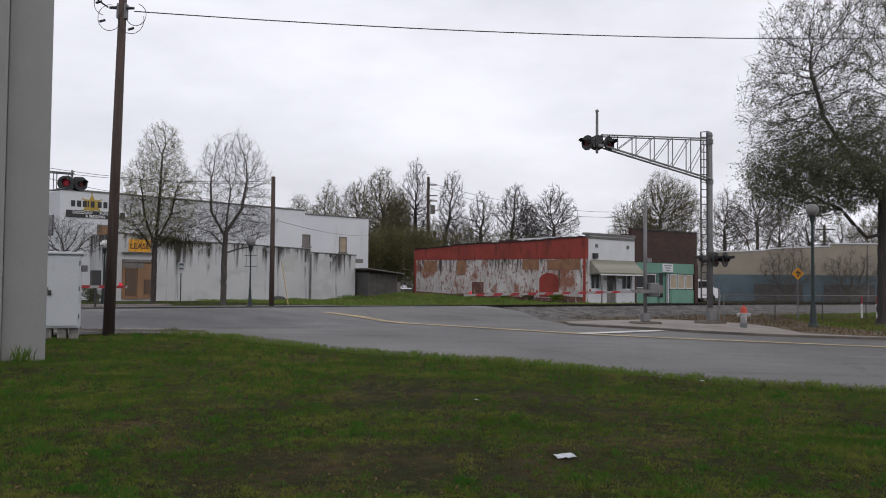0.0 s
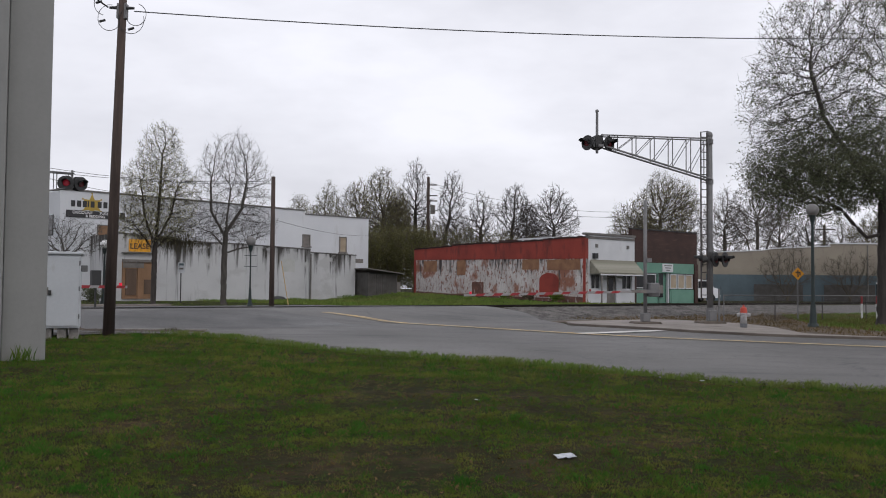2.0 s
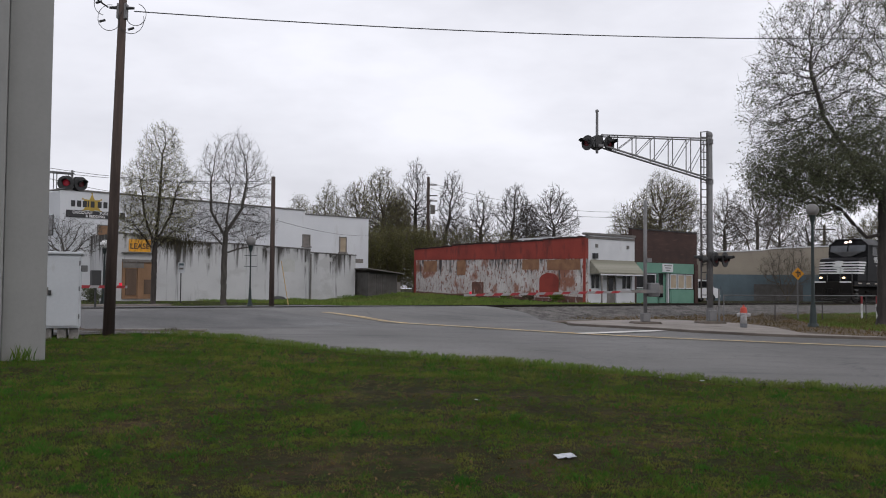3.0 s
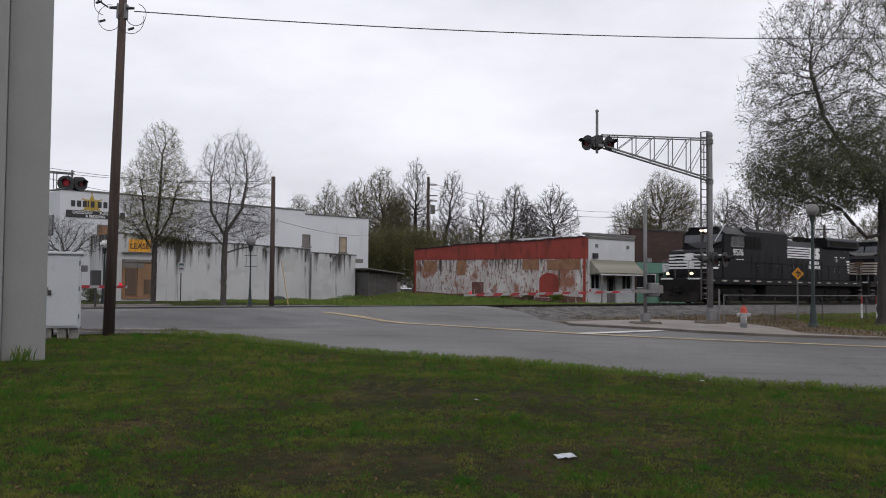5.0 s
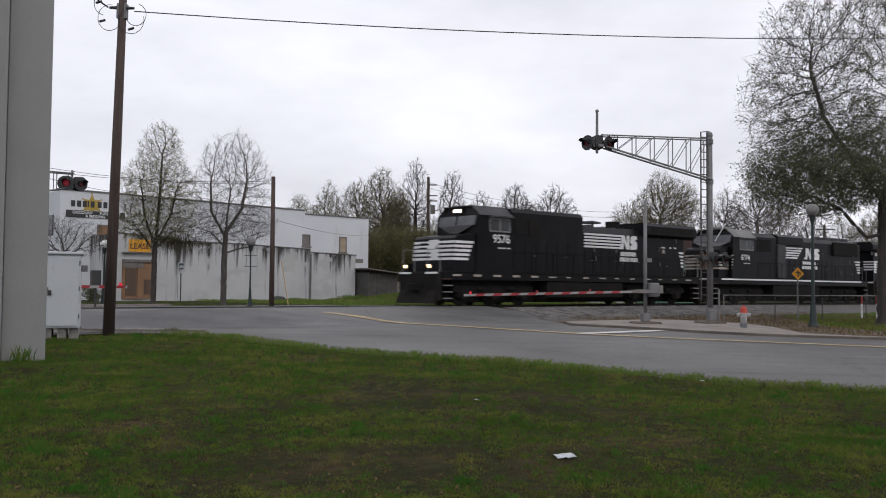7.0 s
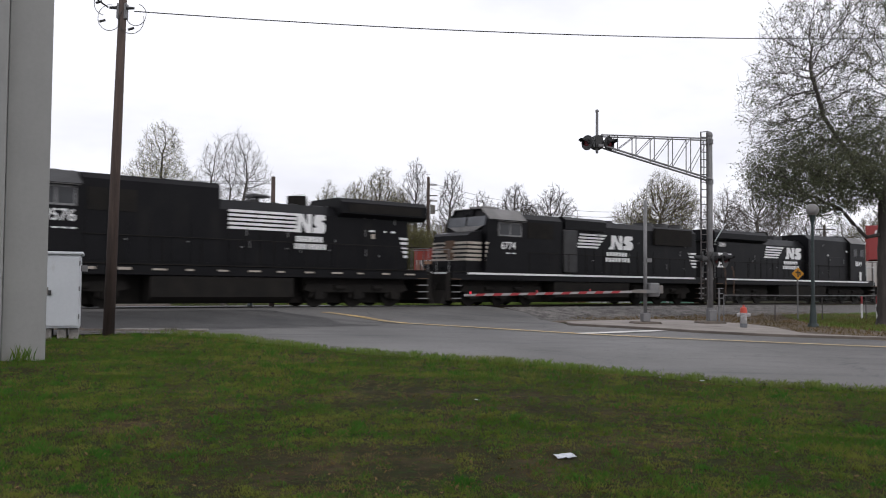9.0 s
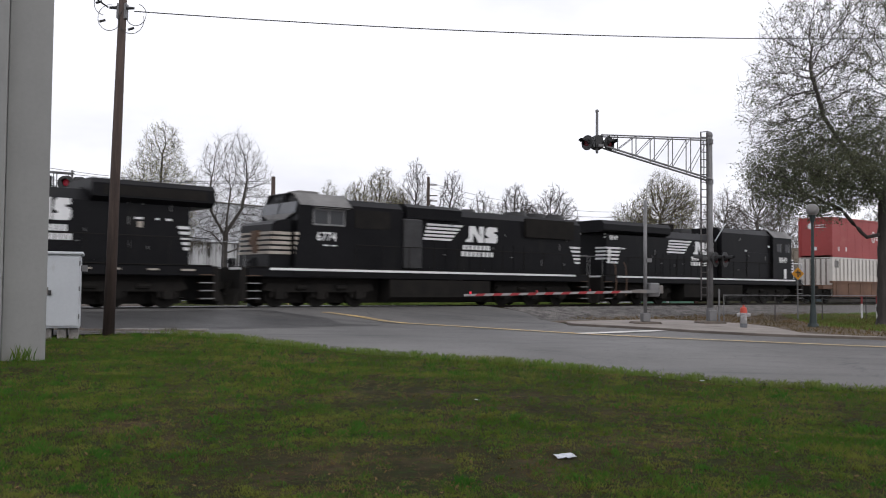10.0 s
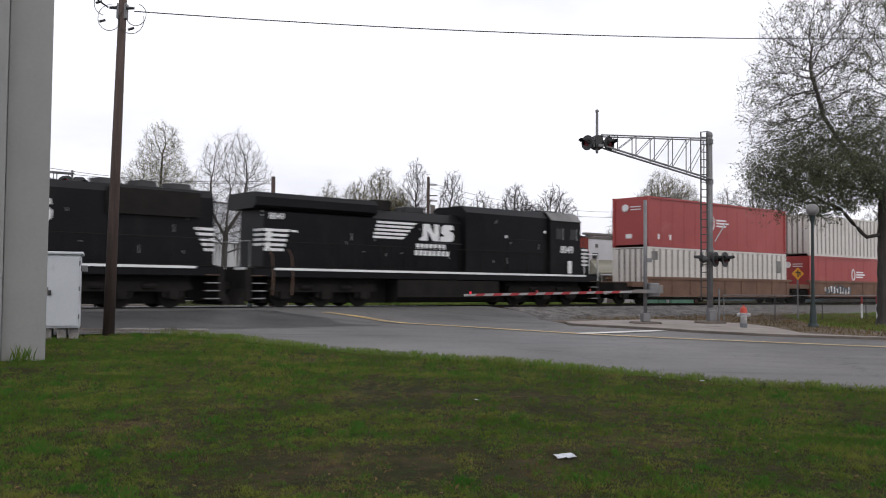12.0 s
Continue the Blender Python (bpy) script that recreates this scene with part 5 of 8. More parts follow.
    # the arm runs down a little towards its tip
    arm = part("arm", B((-7.35, -0.41, -0.042), (-0.55, -0.385, 0.045), m=Matrix.Translation((0, 0, 1.33)) @ Matrix.Rotation(radians(-1.5), 4, "Y")), M_GATEWHITE, g, "white gate arm with red stripes")
    tilt = Matrix.Translation((0, 0, 1.33)) @ Matrix.Rotation(radians(-1.5), 4, "Y")
    n = 9
    for i in range(n):
        x = -6.95 + i * 0.665
        st = prism(bmesh.new(), [(x, -0.046), (x + 0.32, -0.046), (x + 0.42, 0.049), (x + 0.1, 0.049)][::-1], -0.418, -0.38)
        st.transform(tilt)
        part("stripe", st, M_REDSTRIPE, arm)
    for x, lit in ((-7.1, True), (-4.55, False), (-2.45, False)):
        lb = R((x, -0.4, 0.045), (x, -0.4, 0.13), 0.045, 0.045, 8)
        lb.transform(tilt)
        lm = part("arm_lamp", lb, M_REDLIT if lit else M_REDSTRIPE, arm, "small red lamp on the arm")


def build_far_signals():
    c = thing("cantilever_signal", gat(11.2, 39.6, 0), "galvanised cantilever signal beyond the track", "crossing signal")
    part("mast", R((0, 0, 0), (0, 0, 6.2), 0.16, 0.14, 14), M_GALV, c, smooth=True)
    part("base", B((-0.45, -0.45, -0.1), (0.45, 0.45, 0.15), 0.03), M_CONCRETE, c)
    for y in (-0.2, 0.2):
        part("top_chord", R((0, y, 5.62), (2.05, y, 5.62), 0.03), M_GALV, c)
        part("bottom_chord", R((0, y, 4.6), (2.05, y, 5.05), 0.035), M_GALV, c)
        for i in range(4):
            x = 0.15 + i * 0.6
            part("strut", R((x, y, 5.62), (x, y, 4.6 + 0.22 * x), 0.02), M_GALV, c)
    part("head_post", R((2.0, -0.1, 4.95), (2.0, -0.1, 5.75), 0.05), M_GALV, c)
    part("head_bar", R((1.6, -0.1, 5.2), (2.45, -0.1, 5.2), 0.03), M_GALV, c)
    flasher("crossing_light", c, (1.72, -0.25, 5.2), -30, lit=True)
    flasher("crossing_light", c, (2.32, -0.25, 5.2), 12)
    flasher("crossing_light", c, (1.78, 0.1, 5.22), 150)
    flasher("crossing_light", c, (2.28, 0.1, 5.22), 150)
    g = thing("crossing_gate", gat(12.2, 39.3, 0), "lowered crossing gate beyond the track", "crossing gate")
    part("mast", R((0, 0, 0), (0, 0, 2.6), 0.08), M_GALV, g)
    part("mechanism", B((-0.4, -0.2, 0.7), (0.3, 0.25, 1.3), 0.04), M_GALV, g)
    arm = part("arm", B((0.3, -0.04, 0.87), (3.35, -0.015, 0.98)), M_GATEWHITE, g, "white gate arm with red stripes")
    for i in range(4):
        x = 0.6 + i * 0.75
        part("stripe", prism(bmesh.new(), [(x, 0.865), (x + 0.36, 0.865), (x + 0.42, 0.985), (x + 0.06, 0.985)][::-1], -0.046, -0.01), M_REDSTRIPE, arm)
    part("arm_lamp", R((3.05, -0.03, 0.98), (3.05, -0.03, 1.1), 0.07), M_REDLIT, arm, "lit red lamp on the arm")


def build_street_lamp(m, h, globe_mat, label, arm=False, k=1.0):
    q = thing("street_lamp", m, label, "street lamp")
    part("base", R((0, 0, 0), (0, 0, 0.16), 0.24 * k, 0.2 * k, 12), M_LAMPGREEN, q)
    part("plinth", R((0, 0, 0.16), (0, 0, 0.9), 0.15 * k, 0.1 * k, 12), M_LAMPGREEN, q)
    part("shaft", R((0, 0, 0.9), (0, 0, h - 0.75), 0.075 * k, 0.055 * k, 12), M_LAMPGREEN, q, "dark green fluted post")
    part("collar", R((0, 0, h - 0.75), (0, 0, h - 0.45), 0.07, 0.13, 12), M_LAMPGREEN, q)
    gb = bmesh.new()
    ball(gb, (0, 0, h - 0.24), 0.25, 3)
    part("globe", gb, globe_mat, q, "pale frosted globe", smooth=True)
    if arm:
        for z in (h - 1.5, h - 0.95):
            part("banner_arm", R((-0.35, 0, z), (0.35, 0, z), 0.015), M_LAMPGREEN, q)
    return q


def build_small_street_things():
    build_street_lamp(pose(14.65, 37.0, -0.61), 4.9, M_GLOBE, "dark green street lamp with round globe")
    build_street_lamp(gat(22.9, 42.0), 3.5, M_GLOBE, "dark slim street lamp with banner arms", arm=True, k=0.6)
    build_street_lamp(gat(18.7, 50.5), 3.45, M_GLOBEWHITE, "dark street lamp with white globe by the store")
    # hydrant
    h = thing("fire_hydrant", pose(11.0, 34.2, -0.53), "silver-white fire hydrant with orange-red bonnet", "fire hydrant")
    part("foot", R((0, 0, -0.1), (0, 0, 0.16), 0.13, 0.13, 14), M_HYD_GREY, h, "grey foot")
    part("barrel", R((0, 0, 0.16), (0, 0, 0.52), 0.115, 0.12, 16), M_HYD_WHITE, h, smooth=True)
    part("flange", R((0, 0, 0.5), (0, 0, 0.55), 0.17, 0.17, 16), M_HYD_WHITE, h)
    for a, b in (((0.1, 0, 0.47), (0.24, 0, 0.47)), ((-0.1, 0, 0.47), (-0.24, 0, 0.47)), ((0, -0.1, 0.42), (0, -0.24, 0.42))):
        part("nozzle", R(a, b, 0.06, 0.065, 10), M_HYD_WHITE, h)
    bn = bmesh.new()
    rod(bn, (0, 0, 0.55), (0, 0, 0.68), 0.13, 0.12, 14)
    ball(bn, (0, 0, 0.68), 0.12, 2, (1, 1, 0.8))
    rod(bn, (0, 0, 0.74), (0, 0, 0.84), 0.035, 0.03, 6)
    part("bonnet", bn, M_HYD_RED, h, "orange-red bonnet")
    # warning sign
    s = thing("warning_sign", pose(16.9, 44.5, -0.5), "amber diamond warning sign on a grey post", "road sign")
    part("post", R((0, 0.03, -0.2), (0, 0.03, 2.35), 0.04), M_GALV, s)
    pl = prism(bmesh.new(), [(0, 1.86), (0.3, 2.16), (0, 2.46), (-0.3, 2.16)], -0.03, -0.01)
    plate = part("plate", pl, M_SIGNYELLOW, s, "amber diamond plate")
    sy = bmesh.new()
    box(sy, (-0.025, -0.036, 2.0), (0.025, -0.031, 2.32))
    box(sy, (-0.12, -0.036, 2.2), (0.12, -0.031, 2.25))
    box(sy, (0.07, -0.036, 2.08), (0.12, -0.031, 2.2))
    part("symbol", sy, M_BLACKPAINT, plate)
    # small plate on a post before the white wall
    s = thing("parking_sign", gat(23.35, 51.0), "small pale street sign on a dark post", "road sign")
    part("post", R((0, 0.03, 0), (0, 0.03, 2.35), 0.035), M_BLACKMETAL, s)
    pl = part("plate", B((-0.2, -0.02, 1.75), (0.2, -0.003, 2.35)), M_WHITEMETAL, s)
    part("lettering_bar", B((-0.14, -0.026, 2.18), (0.14, -0.021, 2.3)), M_BLUEWALL, pl)
    part("lettering_bar", B((-0.12, -0.026, 1.95), (0.12, -0.021, 2.05)), M_GREYDOOR, pl)
    # box at the far gate
    s = thing("control_box", gat(15.0, 41.5), "dark metal control box on a post", "control box")
    part("post", R((0, 0, 0), (0, 0, 0.9), 0.05), M_BLACKMETAL, s)
    part("case", B((-0.2, -0.15, 0.9), (0.2, 0.15, 1.65), 0.02), M_BLACKMETAL, s)
    # marker stakes, red over white
    for px, py in ((21.05, 47.0), (21.9, 47.2)):
        s = thing("marker_post", pose(px, py, -0.5), "white marker post with red top", "marker post", "marker posts")
        part("stake", R((0, 0, -0.1), (0, 0, 0.72), 0.045), M_WHITEPAINT, s)
        part("top", R((0, 0, 0.722), (0, 0, 1.1), 0.05), M_REDSTRIPE, s, "red top")
    # chain-link fence with a top rail
    f = thing("chain_link_fence", pose(0, 0, 0), "low galvanised chain-link fence by the track", "fence")
    a, b = Vector((12.2, 40.6, -0.52)), Vector((23.5, 47.4, -0.52))
    k = 4
    for i in range(k + 1):
        p = a.lerp(b, i / k)
        part("post", R(p, p + Vector((0, 0, 1.18)), 0.024), M_LADDER if i else M_GALV, f)
    part("top_rail", R(a + Vector((0, 0, 1.15)), b + Vector((0, 0, 1.15)), 0.02), M_GALV, f)
    mesh = bmesh.new()
    L = (b - a).length
    d = (b - a).normalized()
    n = int(L / 0.16)
    for i in range(-7, n):
        for sg in (1, -1):
            x0, x1, z0, z1 = (i * 0.16, i * 0.16 + 1.1, 0.05, 1.15)
            if x0 < 0:
                z0, x0 = z0 - x0, 0.0
            if x1 > L:
                z1, x1 = z1 - (x1 - L), L
            za, zb = (z0, z1) if sg == 1 else (1.2 - z0, 1.2 - z1)
            rod(mesh, a + d * x0 + Vector((0, 0, za)), a + d * x1 + Vector((0, 0, zb)), 0.0025, 0.0025, 3, caps=False)
    part("mesh", mesh, M_GALV, f, "thin wire mesh")
    # the signal cabinet on blocks
    c = thing("signal_cabinet", pose(-9.98, 23.5, -0.53, 0, 0, 20), "white metal signal cabinet on concrete blocks", "cabinet")
    part("body", B((-0.75, 0.0, 0.26), (0.82, 1.3, 2.12), 0.02), M_WHITEMETAL, c, "white painted metal body")
    part("roof", B((-0.82, -0.06, 2.122), (0.88, 1.36, 2.2), 0.02), M_WHITEMETAL, c)
    dd = part("door", B((0.0, -0.035, 0.32), (0.78, -0.002, 2.06), 0.008), M_WHITEMETAL, c, "white cabinet door")
    part("handle", B((0.02, -0.085, 1.12), (0.07, -0.036, 1.3)), M_GREYDOOR, dd, "grey door handle")
    part("padlock", B((0.07, -0.08, 1.1), (0.14, -0.036, 1.22)), M_BLACKMETAL, dd)
    for z in (0.5, 1.2, 1.85):
        part("hinge", R((0.795, -0.03, z), (0.795, -0.03, z + 0.12), 0.018), M_GALV, dd)
    dl = part("door", B((-0.72, -0.035, 0.32), (-0.01, -0.002, 2.06), 0.008), M_WHITEMETAL, c, "white cabinet door")
    part("lamp_box", B((0.822, 0.1, 1.7), (0.98, 0.32, 1.86), 0.01), M_GALV, c)
    for x in (-0.6, 0.05, 0.4, 0.68):
        part("block", B((x - 0.11, 0.1, -0.05), (x + 0.11, 1.2, 0.25), 0.01), M_BLOCK, c)
    # the near column of the porch
    c = thing("porch_column", pose(-7.86, 17.6, -0.66, 0, 0, 24), "tall grey painted square porch column", "column")
    part("shaft", B((-0.38, 0, -0.1), (0.38, 0.75, 8.5), 0.012), M_COLUMN, c)
    part("flank", B((-1.3, -0.25, -0.1), (-0.385, 0.7, 8.5), 0.012), M_COLUMN, c, "shaded stepped side of the column")
    wd = []
    rng = random.Random(2)
    for i in range(70):
        wd.append((-7.75 + rng.gauss(0, 0.1), 17.3 + rng.gauss(0, 0.06), -0.66, rng.uniform(0.1, 0.42), 0.008))
    blades("weed_clump", wd, M_BLADE, "thin weeds at the foot of the column")
    # litter
    l = bmesh.new()
    g = bmesh.ops.create_grid(l, x_segments=10, y_segments=6, size=0.5)
    for v in l.verts:
        v.co = Vector((v.co.x * 0.19, v.co.y * 0.15, 0.035 + 0.012 * noise.noise(v.co * 4) + 0.006 * noise.noise(v.co * 11)))
    bmesh.ops.solidify(l, geom=l.faces[:], thickness=0.004)
    ob = tagged(part("plastic_bag", l, M_PLASTIC), "crumpled white plastic litter on the grass", "litter")
    ob.matrix_basis = pose(1.22, 9.29, -0.86, 4, -3, 12)
    for x, y in ((0.5, 13.45), (4.6, 16.6)):
        l = bmesh.new()
        bmesh.ops.create_grid(l, x_segments=4, y_segments=3, size=0.5)
        for v in l.verts:
            v.co = Vector((v.co.x * 0.075, v.co.y * 0.05, 0.035 + 0.02 * noise.noise(v.co * 5 + Vector((x, y, 0)))))
        bmesh.ops.solidify(l, geom=l.faces[:], thickness=0.004)
        s, w = plan(x, y)
        ob = tagged(part("paper_scrap", l, M_PLASTIC), "small pale paper scrap on the grass", "litter")
        ob.matrix_basis = pose(x, y, level(s, w), 0, 0, 30)
    # parked white van beyond the track
    v = thing("parked_van", pose(21.6, 81.5, -0.15, 0, 0, 18), "white van parked behind the shops", "van")
    part("body", prism(bmesh.new(), [(-2.4, 0.35), (-2.4, 1.95), (1.2, 1.95), (1.75, 1.25), (2.35, 1.1), (2.4, 0.35)][::-1], -0.9, 0.9), M_CARWHITE, v)
    part("side_window", prism(bmesh.new(), [(0.2, 1.2), (0.2, 1.8), (1.05, 1.8), (1.5, 1.25)][::-1], -0.92, -0.901), M_DARKGLASS, v)
    for x in (-1.5, 1.5):
        for y in (-0.85, 0.85):
            wl_ = part("wheel", R((x, y - 0.1, 0.35), (x, y + 0.1, 0.35), 0.35, 0.35, 16), M_TYRE, v)


def build_road_edge():
    """A broken concrete strip and rubble where the lawn meets the crossing, with a weed in it."""
    st = thing("concrete_strip", pose(-8.4, 28.3, -0.5, 0, 0, 4), "broken pale concrete strip at the edge of the lawn", "kerb")
    for i, (x0, x1) in enumerate(((-1.3, -0.45), (-0.4, 0.5), (0.58, 1.3))):
        part("slab", B((x0, -0.07 + 0.03 * i, -0.1), (x1, 0.1 + 0.02 * i, 0.035), 0.015), M_BLOCK, st)
    rng = np.random.RandomState(12)
    verts, faces = [], []
    for i in range(1500):
        p = Vector((rng.uniform(-12.0, -7.0), 27.5 + rng.normal(0, 0.18), 0))
        s, w = plan(p.x, p.y)
        r, a = rng.uniform(0.02, 0.06), rng.uniform(0, 6.28)
        k, z = len(verts), level(s, w) + 0.01
        for dx, dy, dz in ((1, 0, 0), (-0.4, 0.8, 0), (-0.6, -0.8, 0), (0, 0, 0.8)):
            verts.append((p.x + r * (dx * math.cos(a) - dy * math.sin(a)), p.y + r * (dx * math.sin(a) + dy * math.cos(a)), z + r * dz))
        faces += [(k, k + 1, k + 3), (k + 1, k + 2, k + 3), (k + 2, k, k + 3)]
    tagged(raw("rubble", verts, faces, M_FOOT, None, smooth=False), "brown rubble and bark at the foot of the pole", "gravel", kind="stuff")
    rw = random.Random(3)
    tuft = [(-8.0 + rw.gauss(0, 0.12), 27.7 + rw.gauss(0, 0.1), -0.52, rw.uniform(0.04, 0.17), 0.014) for i in range(60)]
    blades("weed_clump", tuft, M_MOSS, "dry weed at the edge of the crossing", 0.6)


build_road_edge()
build_poles()
fk = bmesh.new()
section(fk, [(43.62, -0.3), (43.62, -0.05), (43.9, -0.04), (43.9, -0.3)], 6.0, 19.5)
fk.transform(at(0, 0, 0))
tagged(part('kerb', fk, M_CONCRETE), 'pale painted kerb of the far street', 'kerb', kind='structure')
build_near_signals()
build_far_signals()
build_small_street_things()


# ---- trees ----
def crown_points(rng, blobs, density):
    """Points spread through a crown made of egg shapes (x, y, z, rx, ry, rz, share)."""
    out = []
    for x, y, z, rx, ry, rz, share in blobs:
        n = int(density * share * 4.19 * rx * ry * rz)
        d = rng.normal(0, 1, (n, 3))
        d /= np.linalg.norm(d, axis=1, keepdims=True)
        r = rng.uniform(0, 1, (n, 1)) ** 0.42
        out.append(d * r * (rx, ry, rz) + (x, y, z))
    return np.concatenate(out)


def grow(seed, stems, blobs, density, step, trunk_r, min_r, kill=2.0, reach=9.0, lift=0.12, jitter=0.22, cap=260, thickest=1.0):
    """A tree that grows from its stems towards points spread through its crown.
    Returns the branch mesh, split into trunk and crown, and the thin nodes with their directions."""
    rng = np.random.RandomState(seed)
    goal = crown_points(rng, blobs, density)
    pos, parent = [], []
    for line in stems:
        last = -1
        for p, q in zip(line, line[1:]):
            p, q = np.array(p, float), np.array(q, float)
            k = max(1, int(np.linalg.norm(q - p) / step))
            for i in range(k):
                if last < 0 and len(pos) and i == 0:
                    last = int(np.argmin([np.linalg.norm(c - p) for c in pos]))
                    continue
                wob = rng.normal(0, step * 0.07, 3) * (1, 1, 0)
                pos.append(p + (q - p) * (i / k) + wob)
                parent.append(last)
                last = len(pos) - 1
    pos = [np.array(p) for p in pos]
    near = np.full(len(goal), 1e9)
    who = np.zeros(len(goal), int)
    fresh = list(range(len(pos)))
    for turn in range(cap):
        fp = np.array([pos[i] for i in fresh])
        d = np.linalg.norm(goal[:, None, :] - fp[None], axis=2)
        k = d.argmin(1)
        best = d[np.arange(len(goal)), k]
        closer = best < near
        near[closer] = best[closer]
        who[closer] = np.array(fresh)[k[closer]]
        live = near > kill * step
        goal, near, who = goal[live], near[live], who[live]
        pull = near < reach * step
        if turn < 40:
            pull = pull | (near < near.min() + reach * step if len(near) else pull)
        if not len(goal) or not pull.any():
            break
        ids = np.unique(who[pull])
        fresh = []
        for i in ids:
            g = goal[pull & (who == i)] - pos[i]
            g = (g / np.linalg.norm(g, axis=1, keepdims=True)).sum(0)
            g = g / (np.linalg.norm(g) + 1e-6) + rng.normal(0, jitter, 3) + (0, 0, lift)
            if parent[i] >= 0:
                back = pos[i] - pos[parent[i]]
                g = g + 0.55 * back / (np.linalg.norm(back) + 1e-6)
            pos.append(pos[i] + g / np.linalg.norm(g) * step)
            parent.append(int(i))
            fresh.append(len(pos) - 1)
        if len(pos) > 9000:
            break
    n = len(pos)
    load = [0.0] * n
    heir = [-1] * n
    kids = [0] * n
    for i in range(n - 1, -1, -1):
        if not kids[i]:
            load[i] = 1.0
        p = parent[i]
        if p >= 0:
            kids[p] += 1
            load[p] += load[i]
            if heir[p] < 0 or load[i] > load[heir[p]]:
                heir[p] = i
    power = math.log(trunk_r / min_r) / math.log(max(load[0], 2))
    rad = [min_r * c ** power for c in load]
    pos = [Vector(p) for p in pos]
    tv, tf, bv, bf, tips = [], [], [], [], []
    for i in range(n):
        p = parent[i]
        if p >= 0 and heir[p] == i:
            continue
        pts, rr = ([pos[p]], [min(rad[i] * 1.1, rad[p])]) if p >= 0 else ([], [])
        j = i
        while j >= 0:
            pts.append(pos[j])
            rr.append(rad[j])
            j = heir[j]
        if len(pts) < 2:
            continue
        if i == 0:
            rr[0] *= 1.35
            rr[1] *= 1.1
            tube(tv, tf, pts, rr, 10)
        else:
            rr = [min(q, thickest) for q in rr]
            tube(bv, bf, pts, rr, 7 if rr[0] > 0.05 else 5 if rr[0] > 0.02 else 3)
    for i in range(n):
        if parent[i] >= 0 and rad[i] < min_r * 3.2:
            tips.append((pos[i], (pos[i] - pos[parent[i]]).normalized()))
    return tv, tf, bv, bf, tips


def twigs(bv, bf, tips, per, length, r, seed, droop=0.0, spread=0.75):
    """Fine twigs on the thin branches; returns their ends too."""
    rng = random.Random(seed)
    ends = []
    for p, e in tips:
        for k in range(per):
            d = (e + Vector((rng.gauss(0, spread), rng.gauss(0, spread), rng.gauss(0, spread) + 0.12 - droop))).normalized()
            ln = length * rng.uniform(0.4, 1.3)
            m = p + d * ln * 0.5 + Vector((rng.gauss(0, 0.06), rng.gauss(0, 0.06), rng.gauss(0, 0.06))) * ln
            q = m + (d + Vector((rng.gauss(0, 0.3), rng.gauss(0, 0.3), rng.gauss(0, 0.3) - droop * 0.7))).normalized() * ln * 0.5
            tube(bv, bf, [p, m, q], [r, r * 0.8, r * 0.45], 3)
            ends += [(m, d), (q, d)]
    return ends


def tree(m, label, seed, stems, blobs, density=18.0, step=0.2, trunk_r=0.15, min_r=0.006, bark=None, leaf=None, per=0, size=0.03, scatter=0.1,
         keep=1.0, twig=(2, 0.25), droop=0.0, group="", thin=None, name="tree", category="tree", **kw):
    t = thing(name, m, label, category, group)
    tv, tf, bv, bf, tips = grow(seed, stems, blobs, density, step, trunk_r, min_r, **kw)
    ends = twigs(bv, bf, tips, twig[0], twig[1], min_r * 0.85, seed, droop)
    raw("trunk", tv, tf, bark or M_BARK, t)
    raw("crown", bv, bf, bark or M_BARK, t)
    if leaf:
        if thin:
            rng = random.Random(seed + 1)
            ends = [q for q in ends if rng.random() > thin(q[0])]
        v, f = leaves(ends, per, size, scatter, seed, keep)
        raw("foliage", v, f, leaf, t, smooth=False)
    return t


